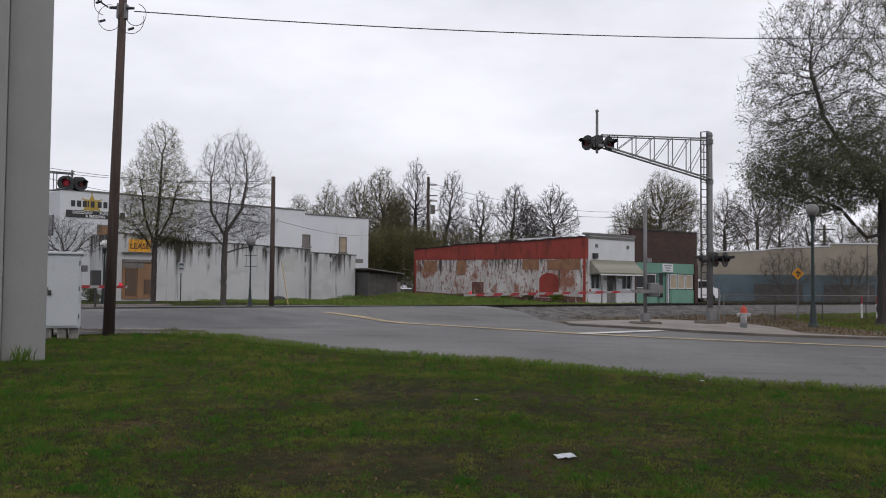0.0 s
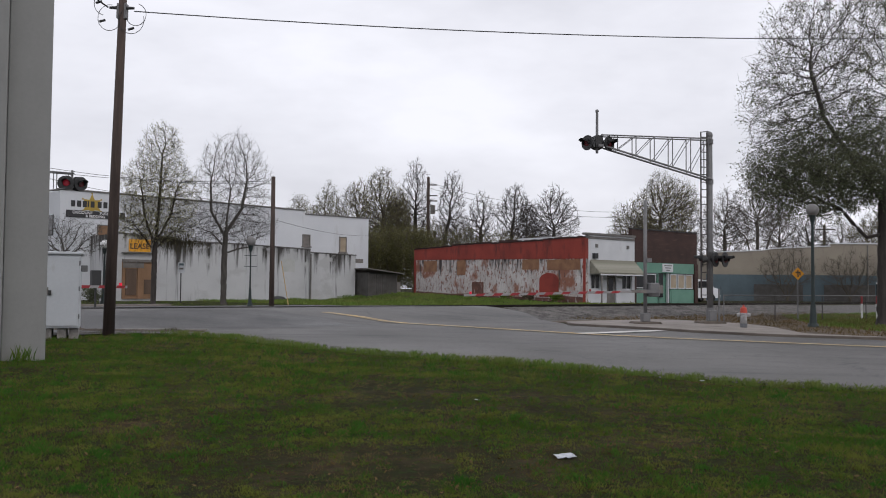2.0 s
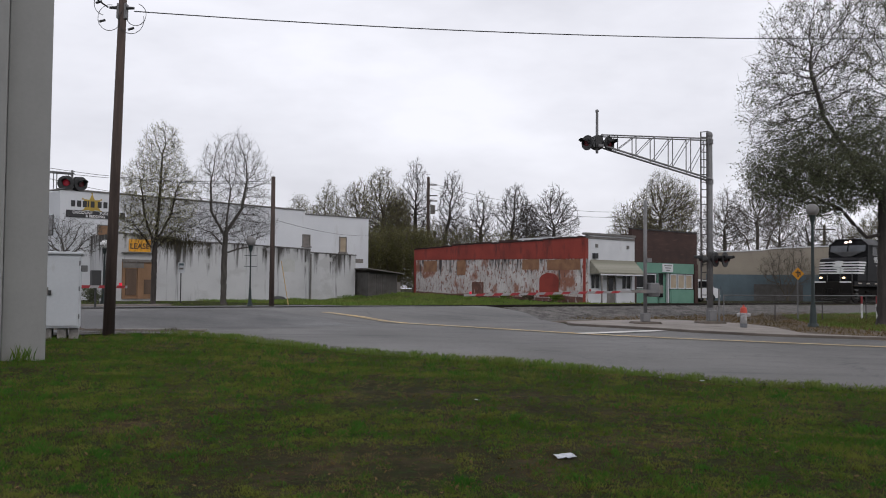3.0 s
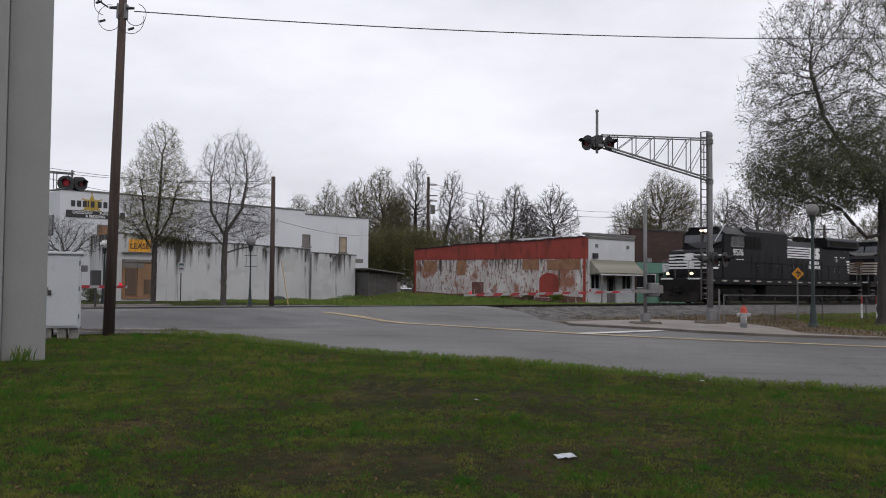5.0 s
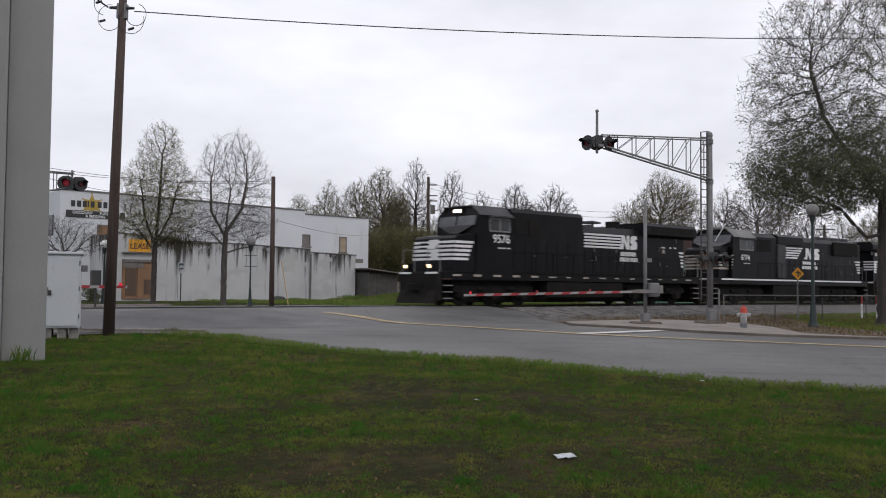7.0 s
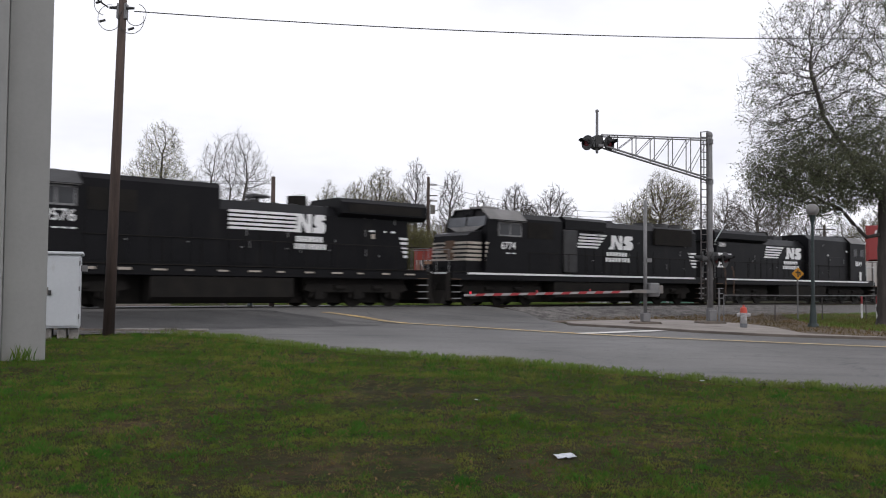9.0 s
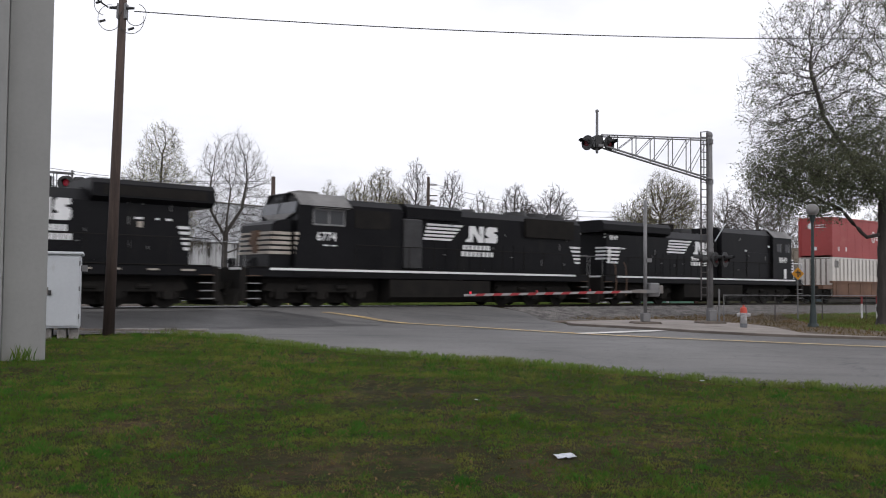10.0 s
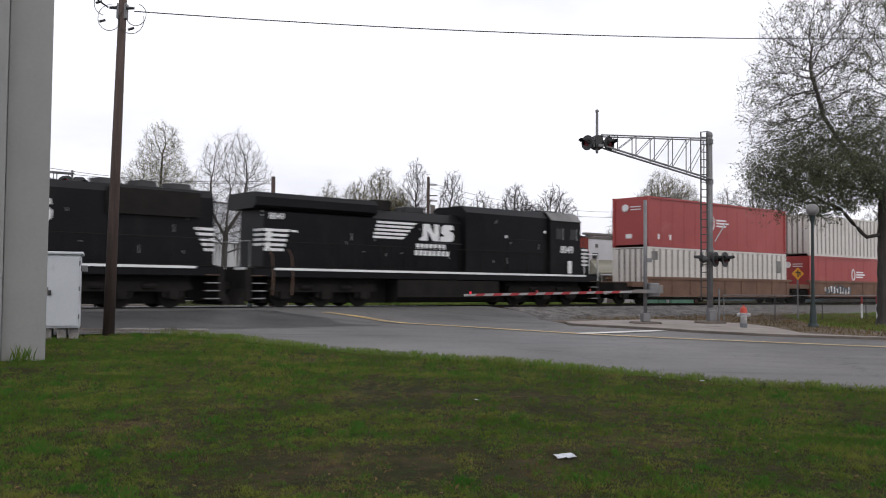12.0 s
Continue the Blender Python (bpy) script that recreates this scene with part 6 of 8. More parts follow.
def build_trees():
    # two street trees before the white annex
    tree(gat(20.0, 47.0), "slender street tree with sprouting yellow-green buds", 11,
         [[(0, 0, -0.1), (0.02, 0, 2.6), (0.12, 0, 3.9), (0.3, 0.1, 6.0), (0.35, 0, 7.9)], [(0.05, 0, 3.0), (-0.5, 0.1, 4.6), (-0.8, 0.1, 6.6)], [(0.1, 0, 3.3), (0.8, -0.2, 4.8), (1.15, -0.2, 6.4)],
          [(0.02, 0, 2.8), (-0.9, -0.4, 3.7), (-1.5, -0.6, 4.3)], [(0.05, 0, 2.9), (0.9, 0.5, 3.6), (1.6, 0.6, 4.2)]],
         [(0.2, 0, 5.7, 2.15, 1.9, 2.3, 0.7), (0.3, 0, 7.8, 1.25, 1.2, 1.8, 0.8), (0.1, 0, 4.1, 2.2, 1.9, 0.9, 0.9)], density=120, step=0.14, trunk_r=0.14, min_r=0.0052, kill=1.5, thickest=0.06,
         bark=M_BARKDARK, leaf=M_LEAFSPRING, per=1, size=0.03, scatter=0.06, keep=1.0, twig=(3, 0.3), lift=0.25, jitter=0.34)
    tree(gat(23.23, 45.5), "bare grey street tree with upswept branches", 23,
         [[(0, 0, -0.1), (0.02, 0, 2.7), (0.1, 0, 4.2), (0.35, 0, 6.4)], [(0.05, 0, 3.6), (-0.7, 0.2, 5.0), (-0.75, 0.2, 6.8)], [(0.06, 0, 3.8), (0.9, -0.2, 5.2), (1.2, -0.2, 6.9)],
          [(0.02, 0, 2.75), (1.0, 0.1, 3.05), (1.9, 0.2, 3.2)], [(0.03, 0, 3.1), (-0.9, -0.3, 3.8), (-1.6, -0.4, 4.0)]],
         [(0.45, 0, 6.4, 2.1, 1.9, 2.9, 0.8), (0.35, 0, 4.2, 2.7, 2.3, 1.0, 0.8)], density=110, step=0.16, trunk_r=0.155, min_r=0.0055, kill=1.45, thickest=0.07,
         bark=M_BARKMID, twig=(2, 0.38), lift=0.2, jitter=0.16)
    tree(pose(-18.9, 46.4, -0.3), "small bare tree beside the store", 31, [[(0, 0, -0.1), (0.1, 0, 2.2)]],
         [(0.2, 0, 3.5, 2.2, 1.6, 1.1, 1.0)], density=80, step=0.15, trunk_r=0.1, min_r=0.006, kill=1.5, bark=M_BARKMID, twig=(2, 0.26), droop=0.2)
    # the evergreen by the lamp
    oak = lambda p: min(max((p.z - 6.3) / 3.9, 0.05) + max(-p.x - 3.6, 0) * 0.22, 0.86) if p.x < 2.5 else 0.7
    tree(pose(18.78, 39.9, -0.6), "large evergreen oak with dense dark small leaves", 5,
         [[(0, 0, -0.1), (0.05, 0, 3.0), (0.1, 0, 5.4), (0.6, 0.1, 7.6), (1.2, 0, 10.5)],
          [(0.02, 0, 3.9), (-0.7, -0.1, 3.75), (-1.3, -0.2, 4.3), (-1.8, -0.2, 4.9), (-3.0, -0.3, 5.4)],
          [(0.1, 0, 5.2), (-1.2, -0.3, 6.8), (-2.6, -0.4, 8.8), (-3.2, -0.4, 11.0)]],
         [(-2.6, 0, 6.5, 3.4, 3.4, 2.0, 1.0), (-3.0, 0, 9.6, 2.9, 2.9, 3.2, 0.8), (-2.6, 0, 12.6, 2.4, 2.4, 1.9, 0.65), (2.2, 0, 8.0, 4.2, 3.6, 3.2, 0.5), (1.2, 0, 13.0, 3.4, 3.0, 3.0, 0.5)],
         density=22, step=0.24, trunk_r=0.25, min_r=0.008, kill=1.7, thickest=0.085, bark=M_BARKDARK, leaf=M_LEAFOAK, per=8, size=0.047, scatter=0.1, twig=(3, 0.66), thin=oak, lift=0.12, jitter=0.42)
    # the thicket behind the red building: x, y, height, radius, kind (0 pale buds, 1 olive, 2 bare dark, 3 bare pale), lean
    words = ("bare tree misted with pale buds", "tree with dull olive spring leaves", "bare dark winter tree", "pale grey bare winter tree")
    barks = (M_TWIGFAR, M_TWIGFAR, M_BARKDARK, M_BARK)
    buds = (M_LEAFSPRING, M_LEAFDULL, None, None)

    def far_tree(i, x, y, h, r, kind, lean=0.0):
        low = 0.36 if kind > 1 else 0.2
        mid, half = h * (1 + low) / 2, h * (1 - low) / 2
        stems = [[(0, 0, -0.1), (lean * 0.25, 0, h * low * 0.8), (lean * 0.7, 0, h * 0.66)]]
        if i % 2 == 0:
            stems.append([(0, 0, h * 0.12), (-r * 0.35 + lean * 0.3, 0.2, h * 0.5)])
            stems.append([(0, 0, h * 0.16), (r * 0.4 + lean * 0.3, -0.2, h * 0.52)])
        rng = random.Random(200 + i)
        blobs = [(lean * 0.7, 0, mid - half * 0.05, r * 0.88, r * 0.75, half * 0.92, 0.7), (lean, 0, mid + half * 0.74, r * 0.4, r * 0.4, half * 0.3, 1.2)]
        for k in range(6):
            up = rng.uniform(-0.5, 0.62)
            side = rng.uniform(-0.75, 0.75) * r * (1 - 0.4 * max(up, 0))
            blobs.append((lean * (0.7 + 0.4 * up) + side, rng.uniform(-0.4, 0.4) * r, mid + up * half, r * rng.uniform(0.42, 0.6), r * 0.5, half * rng.uniform(0.3, 0.45), 1.1))
        tree(pose(x, y, 0.1), words[kind], 40 + i, stems, blobs,
             density=(560 / (r * r * h) + 14) * (1.0 if x < 26 else 0.4), step=0.32, kill=1.35, trunk_r=0.24, min_r=0.0165, bark=barks[kind], leaf=buds[kind], per=(1, 3, 0, 0)[kind], size=0.055, scatter=0.16,
             keep=0.75, twig=((4, 0.6), (4, 0.6), (5, 0.5), (3, 0.75))[kind], group="trees behind the buildings", lift=0.2, jitter=0.26)

    rows = ((-16.4, 106, 11.0, 2.6, 1), (-12.8, 104, 12.2, 2.4, 1), (-9.6, 106, 12.8, 2.6, 0), (-6.7, 104, 14.0, 3.0, 0), (-3.2, 107, 15.6, 2.1, 2), (-5.0, 102, 10.5, 2.4, 1),
            (-1.0, 103, 13.6, 1.9, 2, 2.6), (4.0, 105, 11.8, 2.1, 2, 0.3), (7.2, 104, 12.4, 2.6, 2, 0.8), (12.6, 106, 12.4, 3.4, 2), (9.8, 109, 10.4, 2.4, 2), (1.6, 108, 9.2, 2.2, 3))
    for i, row in enumerate(rows):
        far_tree(i, *row)
    rows = ((21.6, 106, 10.8, 2.8, 0), (24.2, 104, 13.8, 3.9, 0), (28.4, 110, 11.0, 3.0, 3), (33.2, 110, 12.6, 3.4, 3), (36.4, 108, 14.2, 3.8, 3), (40.4, 112, 10.8, 3.0, 3), (44.0, 112, 10.0, 2.8, 2),
            (47.6, 112, 9.6, 2.8, 3), (50.6, 110, 9.8, 3.0, 1), (54.6, 112, 9.6, 3.0, 3), (58.4, 112, 10.6, 3.2, 1))
    for i, row in enumerate(rows):
        far_tree(30 + i, *row)
    # a second, farther row of the same trees
    for k, ob in enumerate([o for o in scene.objects if o.get("group") == "trees behind the buildings"]):
        p = ob.matrix_basis.translation
        if 0.5 < p.x < 20.5 or k % 3 == 1 or -4 < p.x < 0 or p.x > 26:
            continue
        copy_thing(ob, pose(p.x * 1.09 + 1.6 + (k % 3), p.y + 9 + (k % 4), -0.9, 0, 0, 70 + 50 * k))
    # dark undergrowth between and under them
    for i, (x, y, h, r) in enumerate(((-14.5, 98, 5.0, 3.0), (-11.5, 97, 5.6, 3.0), (-8.6, 96, 6.8, 2.8), (-5.6, 97, 7.0, 3.0), (-2.8, 96, 7.0, 2.8), (-0.2, 98, 7.4, 2.8), (3.0, 101, 7.4, 2.8), (6.4, 102, 7.0, 2.8), (10, 102, 6.6, 2.8), (13.5, 101, 6.2, 2.8),
                                         (28.5, 104, 6.0, 3.0), (33.5, 104, 7.0, 3.2), (38.5, 106, 7.0, 3.2), (43, 106, 6.6, 3.0), (48, 106, 6.6, 3.2), (52.5, 106, 6.6, 3.2))):
        tree(pose(x, y, 0.1), "dense olive and brown undergrowth bush", 90 + i, [[(0, 0, -0.1), (0.1, 0, h * 0.3)], [(0, 0, 0.1), (-r * 0.4, 0, h * 0.3)], [(0, 0, 0.1), (r * 0.45, 0, h * 0.3)]],
             [(0, 0, h * 0.52, r, r * 0.7, h * 0.46, 1.0)], density=22.0 if x < 20 else 9.0, step=0.34, kill=1.4, trunk_r=0.1, min_r=0.016, bark=M_TWIGFAR if x < 20 else M_BARK, leaf=M_LEAFDULL, per=4, size=0.075, scatter=0.22,
             keep=0.9 if x < -1 else 0.3 if x < 20 else 0.06, twig=(5 if x < 20 else 3, 0.6), group="bushes behind the buildings", name="bush", category="bush")
    # hanging growth in the street tree and a clipped bush by the store
    hang = thing("hanging_vine", gat(21.3, 47.2), "brown hanging vine in the street tree", "vine")
    rng = random.Random(6)
    hv, hf = [], []
    for i in range(520):
        p = Vector((rng.gauss(0, 0.95), rng.gauss(0, 0.3), 3.5 + rng.gauss(0, 0.17)))
        q = p + Vector((rng.gauss(0, 0.12), rng.gauss(0, 0.1), -rng.uniform(0.15, 0.75)))
        tube(hv, hf, [p, p.lerp(q, 0.5) + Vector((rng.gauss(0, 0.04), 0, 0)), q], [0.011, 0.008, 0.003], 3)
    tagged(raw("growth", hv, hf, M_MOSS, hang), kind="stuff")
    small = dict(step=0.08, trunk_r=0.03, min_r=0.005, bark=M_TWIGFAR, twig=(2, 0.12), name="bush", category="bush")
    tree(gat(17.9, 50.0), "small dark clipped bush by the store", 140, [[(0, 0, -0.05), (0, 0, 0.3)]], [(0, 0, 0.5, 0.5, 0.5, 0.45, 1.0)], density=500, leaf=M_LEAFOAK, per=4, size=0.045, scatter=0.06, **small)
    # low shrubs among the weeds at the red wall
    for i, (s, w, h) in enumerate(((47.9, 44.4, 0.5), (47.4, 46.6, 0.42), (48.0, 49.5, 0.3))):
        tree(gat(s, w), "low dark weedy shrub at the red wall", 150 + i, [[(0, 0, -0.05), (0, 0, h * 0.4)]], [(0, 0, h * 0.7, 0.6, 0.5, h * 0.6, 1.0)], density=300, leaf=(M_BLADE, M_MOSS)[i % 2], per=3, size=0.05, scatter=0.08,
             group="shrubs at the red wall", **small)
    # bare shrubs before the warehouse
    for i, (x, y, h, r) in enumerate(((33.0, 89.5, 5.4, 2.8), (39.0, 89.5, 4.8, 2.8))):
        tree(pose(x, y, -0.1), "bare brown shrub against the warehouse", 120 + i, [[(0, 0, -0.1), (0, 0, 1.4)], [(0, 0, 0.2), (-0.8, 0, 1.6)], [(0, 0, 0.2), (0.9, 0, 1.5)]],
             [(0, 0, h * 0.58, r, r * 0.6, h * 0.4, 1.0)], density=14, step=0.3, kill=1.5, trunk_r=0.08, min_r=0.013, bark=M_TWIGFAR, twig=(4, 0.6), lift=0.25, name="bush", category="bush")


build_trees()


# ---- the train ----
# each vehicle is built along x from its left end as the camera sees it, on the rails at z = 0
WHEELS = []


def on_side(x, z, y, sg):
    """Text or shape space on a vehicle's side: right along the viewer's right, up, out towards sg."""
    return Matrix(((-sg, 0, 0, x), (0, 0, sg, y), (0, 1, 0, z), (0, 0, 0, 1)))


def sheet_shape(name, pts, m, mat, parent, label=""):
    """A thin painted shape: an outline in the side's right and up."""
    bm = bmesh.new()
    a = [bm.verts.new((x, y, 0.004)) for x, y in pts]
    b = [bm.verts.new((x, y, 0.0)) for x, y in pts]
    bm.faces.new(a)
    bm.faces.new(b[::-1])
    for i in range(len(a)):
        j = (i + 1) % len(a)
        bm.faces.new((a[i], b[i], b[j], a[j]))
    bmesh.ops.recalc_face_normals(bm, faces=bm.faces)
    bm.transform(m)
    return part(name, bm, mat, parent, label)


def wheelset(parent, x, r=0.53):
    bm = bmesh.new()
    for y in (-0.76, 0.76):
        rod(bm, (0, y - 0.07, 0), (0, y + 0.07, 0), r, r, 24)
        rod(bm, (0, y * 1.12 - 0.04, 0), (0, y * 1.12 + 0.04, 0), 0.17, 0.15, 10)
    rod(bm, (0, -0.75, 0), (0, 0.75, 0), 0.09, 0.09, 8)
    ob = part("wheelset", bm, M_UNDER, parent, "steel wheelset")
    ob.matrix_basis = pose(x, 0, r)
    WHEELS.append((ob, x, r))
    return ob


def truck(parent, xc, spacing, axles, r=0.53):
    """A bogie: side frames with journal boxes, springs and brake cylinders over its wheelsets."""
    half = spacing * (axles - 1) / 2
    part("bolster", B((xc - half - 0.7, -0.95, 0.62), (xc + half + 0.7, 0.95, 1.24)), M_UNDER, parent, "dark truck bolster and motors")
    for y in (-1.05, 1.05):
        bm = bmesh.new()
        prism(bm, [(xc - half - 0.75, 0.72), (xc - half - 0.6, 0.98), (xc + half + 0.6, 0.98), (xc + half + 0.75, 0.72), (xc + half + 0.3, 0.62), (xc - half - 0.3, 0.62)][::-1], y - 0.1, y + 0.1)
        for i in range(axles):
            x = xc - half + spacing * i
            box(bm, (x - 0.2, y - 0.14, 0.34), (x + 0.2, y + 0.14, 0.74))
            for d in (-0.34, 0.34):
                rod(bm, (x + d, y, 0.4), (x + d, y, 0.8), 0.09, 0.09, 8)
        for i in range(axles - 1):
            x = xc - half + spacing * (i + 0.5)
            rod(bm, (x - 0.25, y * 1.12, 0.82), (x + 0.25, y * 1.12, 0.82), 0.11, 0.11, 8)
        part("truck_frame", bm, M_UNDER, parent, "grimy cast truck side frame")
    for i in range(axles):
        wheelset(parent, xc - half + spacing * i, r)


def ladder_steps(parent, x, y):
    bm = bmesh.new()
    for z in (0.35, 0.65, 0.95, 1.25):
        box(bm, (x - 0.28, y - 0.12, z), (x + 0.28, y + 0.12, z + 0.03))
    part("steps", bm, M_BROWNSTEP, parent, "worn corner steps")
    ed = bmesh.new()
    for z in (0.35, 0.65, 0.95):
        box(ed, (x - 0.28, y - 0.135, z - 0.01), (x + 0.28, y - 0.122, z + 0.04))
    part("step_edge", ed, M_RAILING, parent)


def handrail(parent, x0, x1, y, z0, z1, n):
    bm = bmesh.new()
    for i in range(n + 1):
        x = x0 + (x1 - x0) * i / n
        rod(bm, (x, y, z0), (x, y, z1), 0.016, 0.016, 5)
    rod(bm, (x0, y, z1), (x1, y, z1), 0.018, 0.018, 5)
    part("handrail", bm, M_UNDER, parent, "thin black handrail")


def emblem(parent, x, z, y, sg, lines=2.45, b=1.0, slant=True):
    """Five white speed lines and the two block shapes after them, from x to the viewer's right."""
    m = on_side(x, z, y + sg * 0.026, sg)
    for i in range(5):
        dz = 0.78 - i * 0.168
        x0, x1, cut = (0.22 - 0.055 * i, lines - 0.17 * i, 0.1) if slant else (0.0, lines, 0.0)
        sheet_shape("speed_line", [(x0, dz), (x1, dz), (x1 - cut, dz - 0.1), (x0 - 0.02, dz - 0.1)], m, M_WHITEPAINT, parent)
    a = lines + 0.16 if slant else lines - 0.2
    left = [(0.22, 0.78), (0.6, 0.78), (0.9, 0.3), (0.88, 0.78), (1.18, 0.78), (1.18, 0.0), (0.82, 0.0), (0.5, 0.46), (0.5, 0.0), (0.0, 0.0), (0.0, 0.07), (0.2, 0.2)]
    right = [(1.28, 0.42), (1.34, 0.68), (1.48, 0.78), (2.05, 0.78), (2.1, 0.58), (1.85, 0.54), (1.85, 0.48), (2.0, 0.46), (2.12, 0.34), (2.1, 0.12), (1.98, 0.0), (1.25, 0.0), (1.25, 0.22), (1.5, 0.24), (1.5, 0.3), (1.36, 0.34)]
    sheet_shape("emblem_block", [(a + u * b, v) for u, v in left], m, M_WHITEPAINT, parent, "white slanted emblem block")
    sheet_shape("emblem_block", [(a + u * b, v) for u, v in right], m, M_WHITEPAINT, parent, "white rounded emblem block")
    for row, (l0, l1, n) in enumerate(((-0.18, 1.65, 7), (-0.26, 1.88, 8))):
        top = -0.15 - row * 0.31
        for i in range(n):
            u0 = a + (l0 + (l1 - l0) * i / n) * b + (0 if slant else 0.25)
            sheet_shape("lettering_bar", [(u0, top), (u0 + 0.2 * b, top), (u0 + 0.2 * b, top - 0.23), (u0, top - 0.23)], m, M_WHITEPAINT, parent)


def end_stripes(parent, x, z, y, sg, w, slant, n=5):
    """White end stripes; a positive slant shortens them to the right going down, a negative one from the left."""
    m = on_side(x, z, y, sg)
    for i in range(n):
        dz = 0.8 - i * 0.2
        if slant >= 0:
            pts = [(0, dz), (w - slant * i, dz), (w - slant * (i + 0.55), dz - 0.11), (0, dz - 0.11)]
        else:
            pts = [(-slant * i, dz), (w, dz), (w, dz - 0.11), (-slant * (i + 0.55), dz - 0.11)]
        sheet_shape("stripe", pts, m, M_WHITEPAINT, parent)


def base_frame(L, length, dashes):
    part("frame", B((0.75, -1.5, 1.22), (length - 0.75, 1.5, 1.6), 0.02), M_LOCO, L, "black main frame and walkway")
    part("walkway", B((0.8, -1.54, 1.602), (length - 0.8, 1.54, 1.64)), M_UNDER, L)
    for y in (-1.538, 1.538):
        bm = bmesh.new()
        if dashes:
            for i in range(15):
                x = 1.3 + i * 1.3
                box(bm, (x, y - 0.008, 1.4), (x + (0.5 if i < 5 else 0.3 + 0.12 * (i % 3)), y + 0.008, 1.5 if i < 5 else 1.47))
        else:
            box(bm, (1.7, y - 0.008, 1.5), (length - 1.7, y + 0.008, 1.595))
        part("sill_stripe", bm, M_DULLWHITE if dashes else M_WHITEPAINT, L, "white reflective sill stripe")
    for x0, sx in ((0.0, 1), (length, -1)):
        part("pilot", B((x0 + sx * 0.45, -1.45, 0.25), (x0 + sx * 0.72, 1.45, 1.6), 0.03), M_UNDER, L, "black pilot plate")
        plow = bmesh.new()
        prism(plow, [(x0 + sx * 0.15, 0.12), (x0 + sx * 0.45, 0.75), (x0 + sx * 0.5, 0.12)], -1.35, 1.35)
        part("plow", plow, M_UNDER, L)
        cp = bmesh.new()
        box(cp, (min(x0 + sx * 0.02, x0 + sx * 0.5), -0.18, 0.72), (max(x0 + sx * 0.02, x0 + sx * 0.5), 0.18, 1.02))
        part("coupler", cp, M_UNDER, L, "rusty knuckle coupler")
        for y in (-1.4, 1.4):
            ladder_steps(L, x0 + sx * 1.0, y)
        for y0, y1 in ((-1.42, -0.55), (0.55, 1.42)):
            part("end_sill_stripe", B((min(x0 + sx * 0.42, x0 + sx * 0.449), y0, 1.5), (max(x0 + sx * 0.42, x0 + sx * 0.449), y1, 1.59)), M_WHITEPAINT, L, "white reflective end stripe")
        for y in (-0.75, -0.6, 0.6, 0.75):
            part("air_hose", R((x0 + sx * 0.42, y, 1.1), (x0 + sx * 0.2, y * 0.9, 0.5), 0.03, 0.03, 6), M_UNDER, L)
        part("knuckle", B((min(x0 - sx * 0.05, x0 + sx * 0.2), -0.14, 0.68), (max(x0 - sx * 0.05, x0 + sx * 0.2), 0.16, 1.06), 0.04), M_UNDER, L)
        rl = bmesh.new()
        for y in (-1.4, -0.5, 0.5, 1.4):
            rod(rl, (x0 + sx * 0.62, y, 1.6), (x0 + sx * 0.62, y, 2.65), 0.018, 0.018, 5)
        rod(rl, (x0 + sx * 0.62, -1.4, 2.65), (x0 + sx * 0.62, 1.4, 2.65), 0.018, 0.018, 5)
        part("end_rail", rl, M_RAILING, L, "pale end handrail")


def hood(L, x0, x1, half, z1, label="", chamfer=0.25, mat=None):
    bm = section(bmesh.new(), [(-half, 1.64), (-half, z1 - chamfer), (-half + chamfer, z1), (half - chamfer, z1), (half, z1 - chamfer), (half, 1.64)], x0, x1)
    return part("hood", bm, mat or M_LOCO, L, label)


def doors(L, x0, x1, half, z0, z1, n):
    """Shallow access doors and latches along both sides of a hood."""
    for sg in (-1, 1):
        for i in range(n):
            a = x0 + (x1 - x0) * i / n
            b = x0 + (x1 - x0) * (i + 1) / n
            y = sg * half
            d = part("access_door", B((a + 0.03, min(y, y + sg * 0.02), z0), (b - 0.03, max(y, y + sg * 0.02), z1)), M_LOCO, L)
            if i % 3 == 1:
                y2 = y + sg * 0.022
                part("latch", B((b - 0.14, min(y2, y2 + sg * 0.01), (z0 + z1) / 2), (b - 0.06, max(y2, y2 + sg * 0.01), (z0 + z1) / 2 + 0.05)), M_RAILING, d)


def fan(L, x, z, r):
    bm = bmesh.new()
    rod(bm, (x, 0, z), (x, 0, z + 0.22), r, r * 0.96, 20)
    part("roof_fan", bm, M_LOCOROOF, L, "round roof fan")


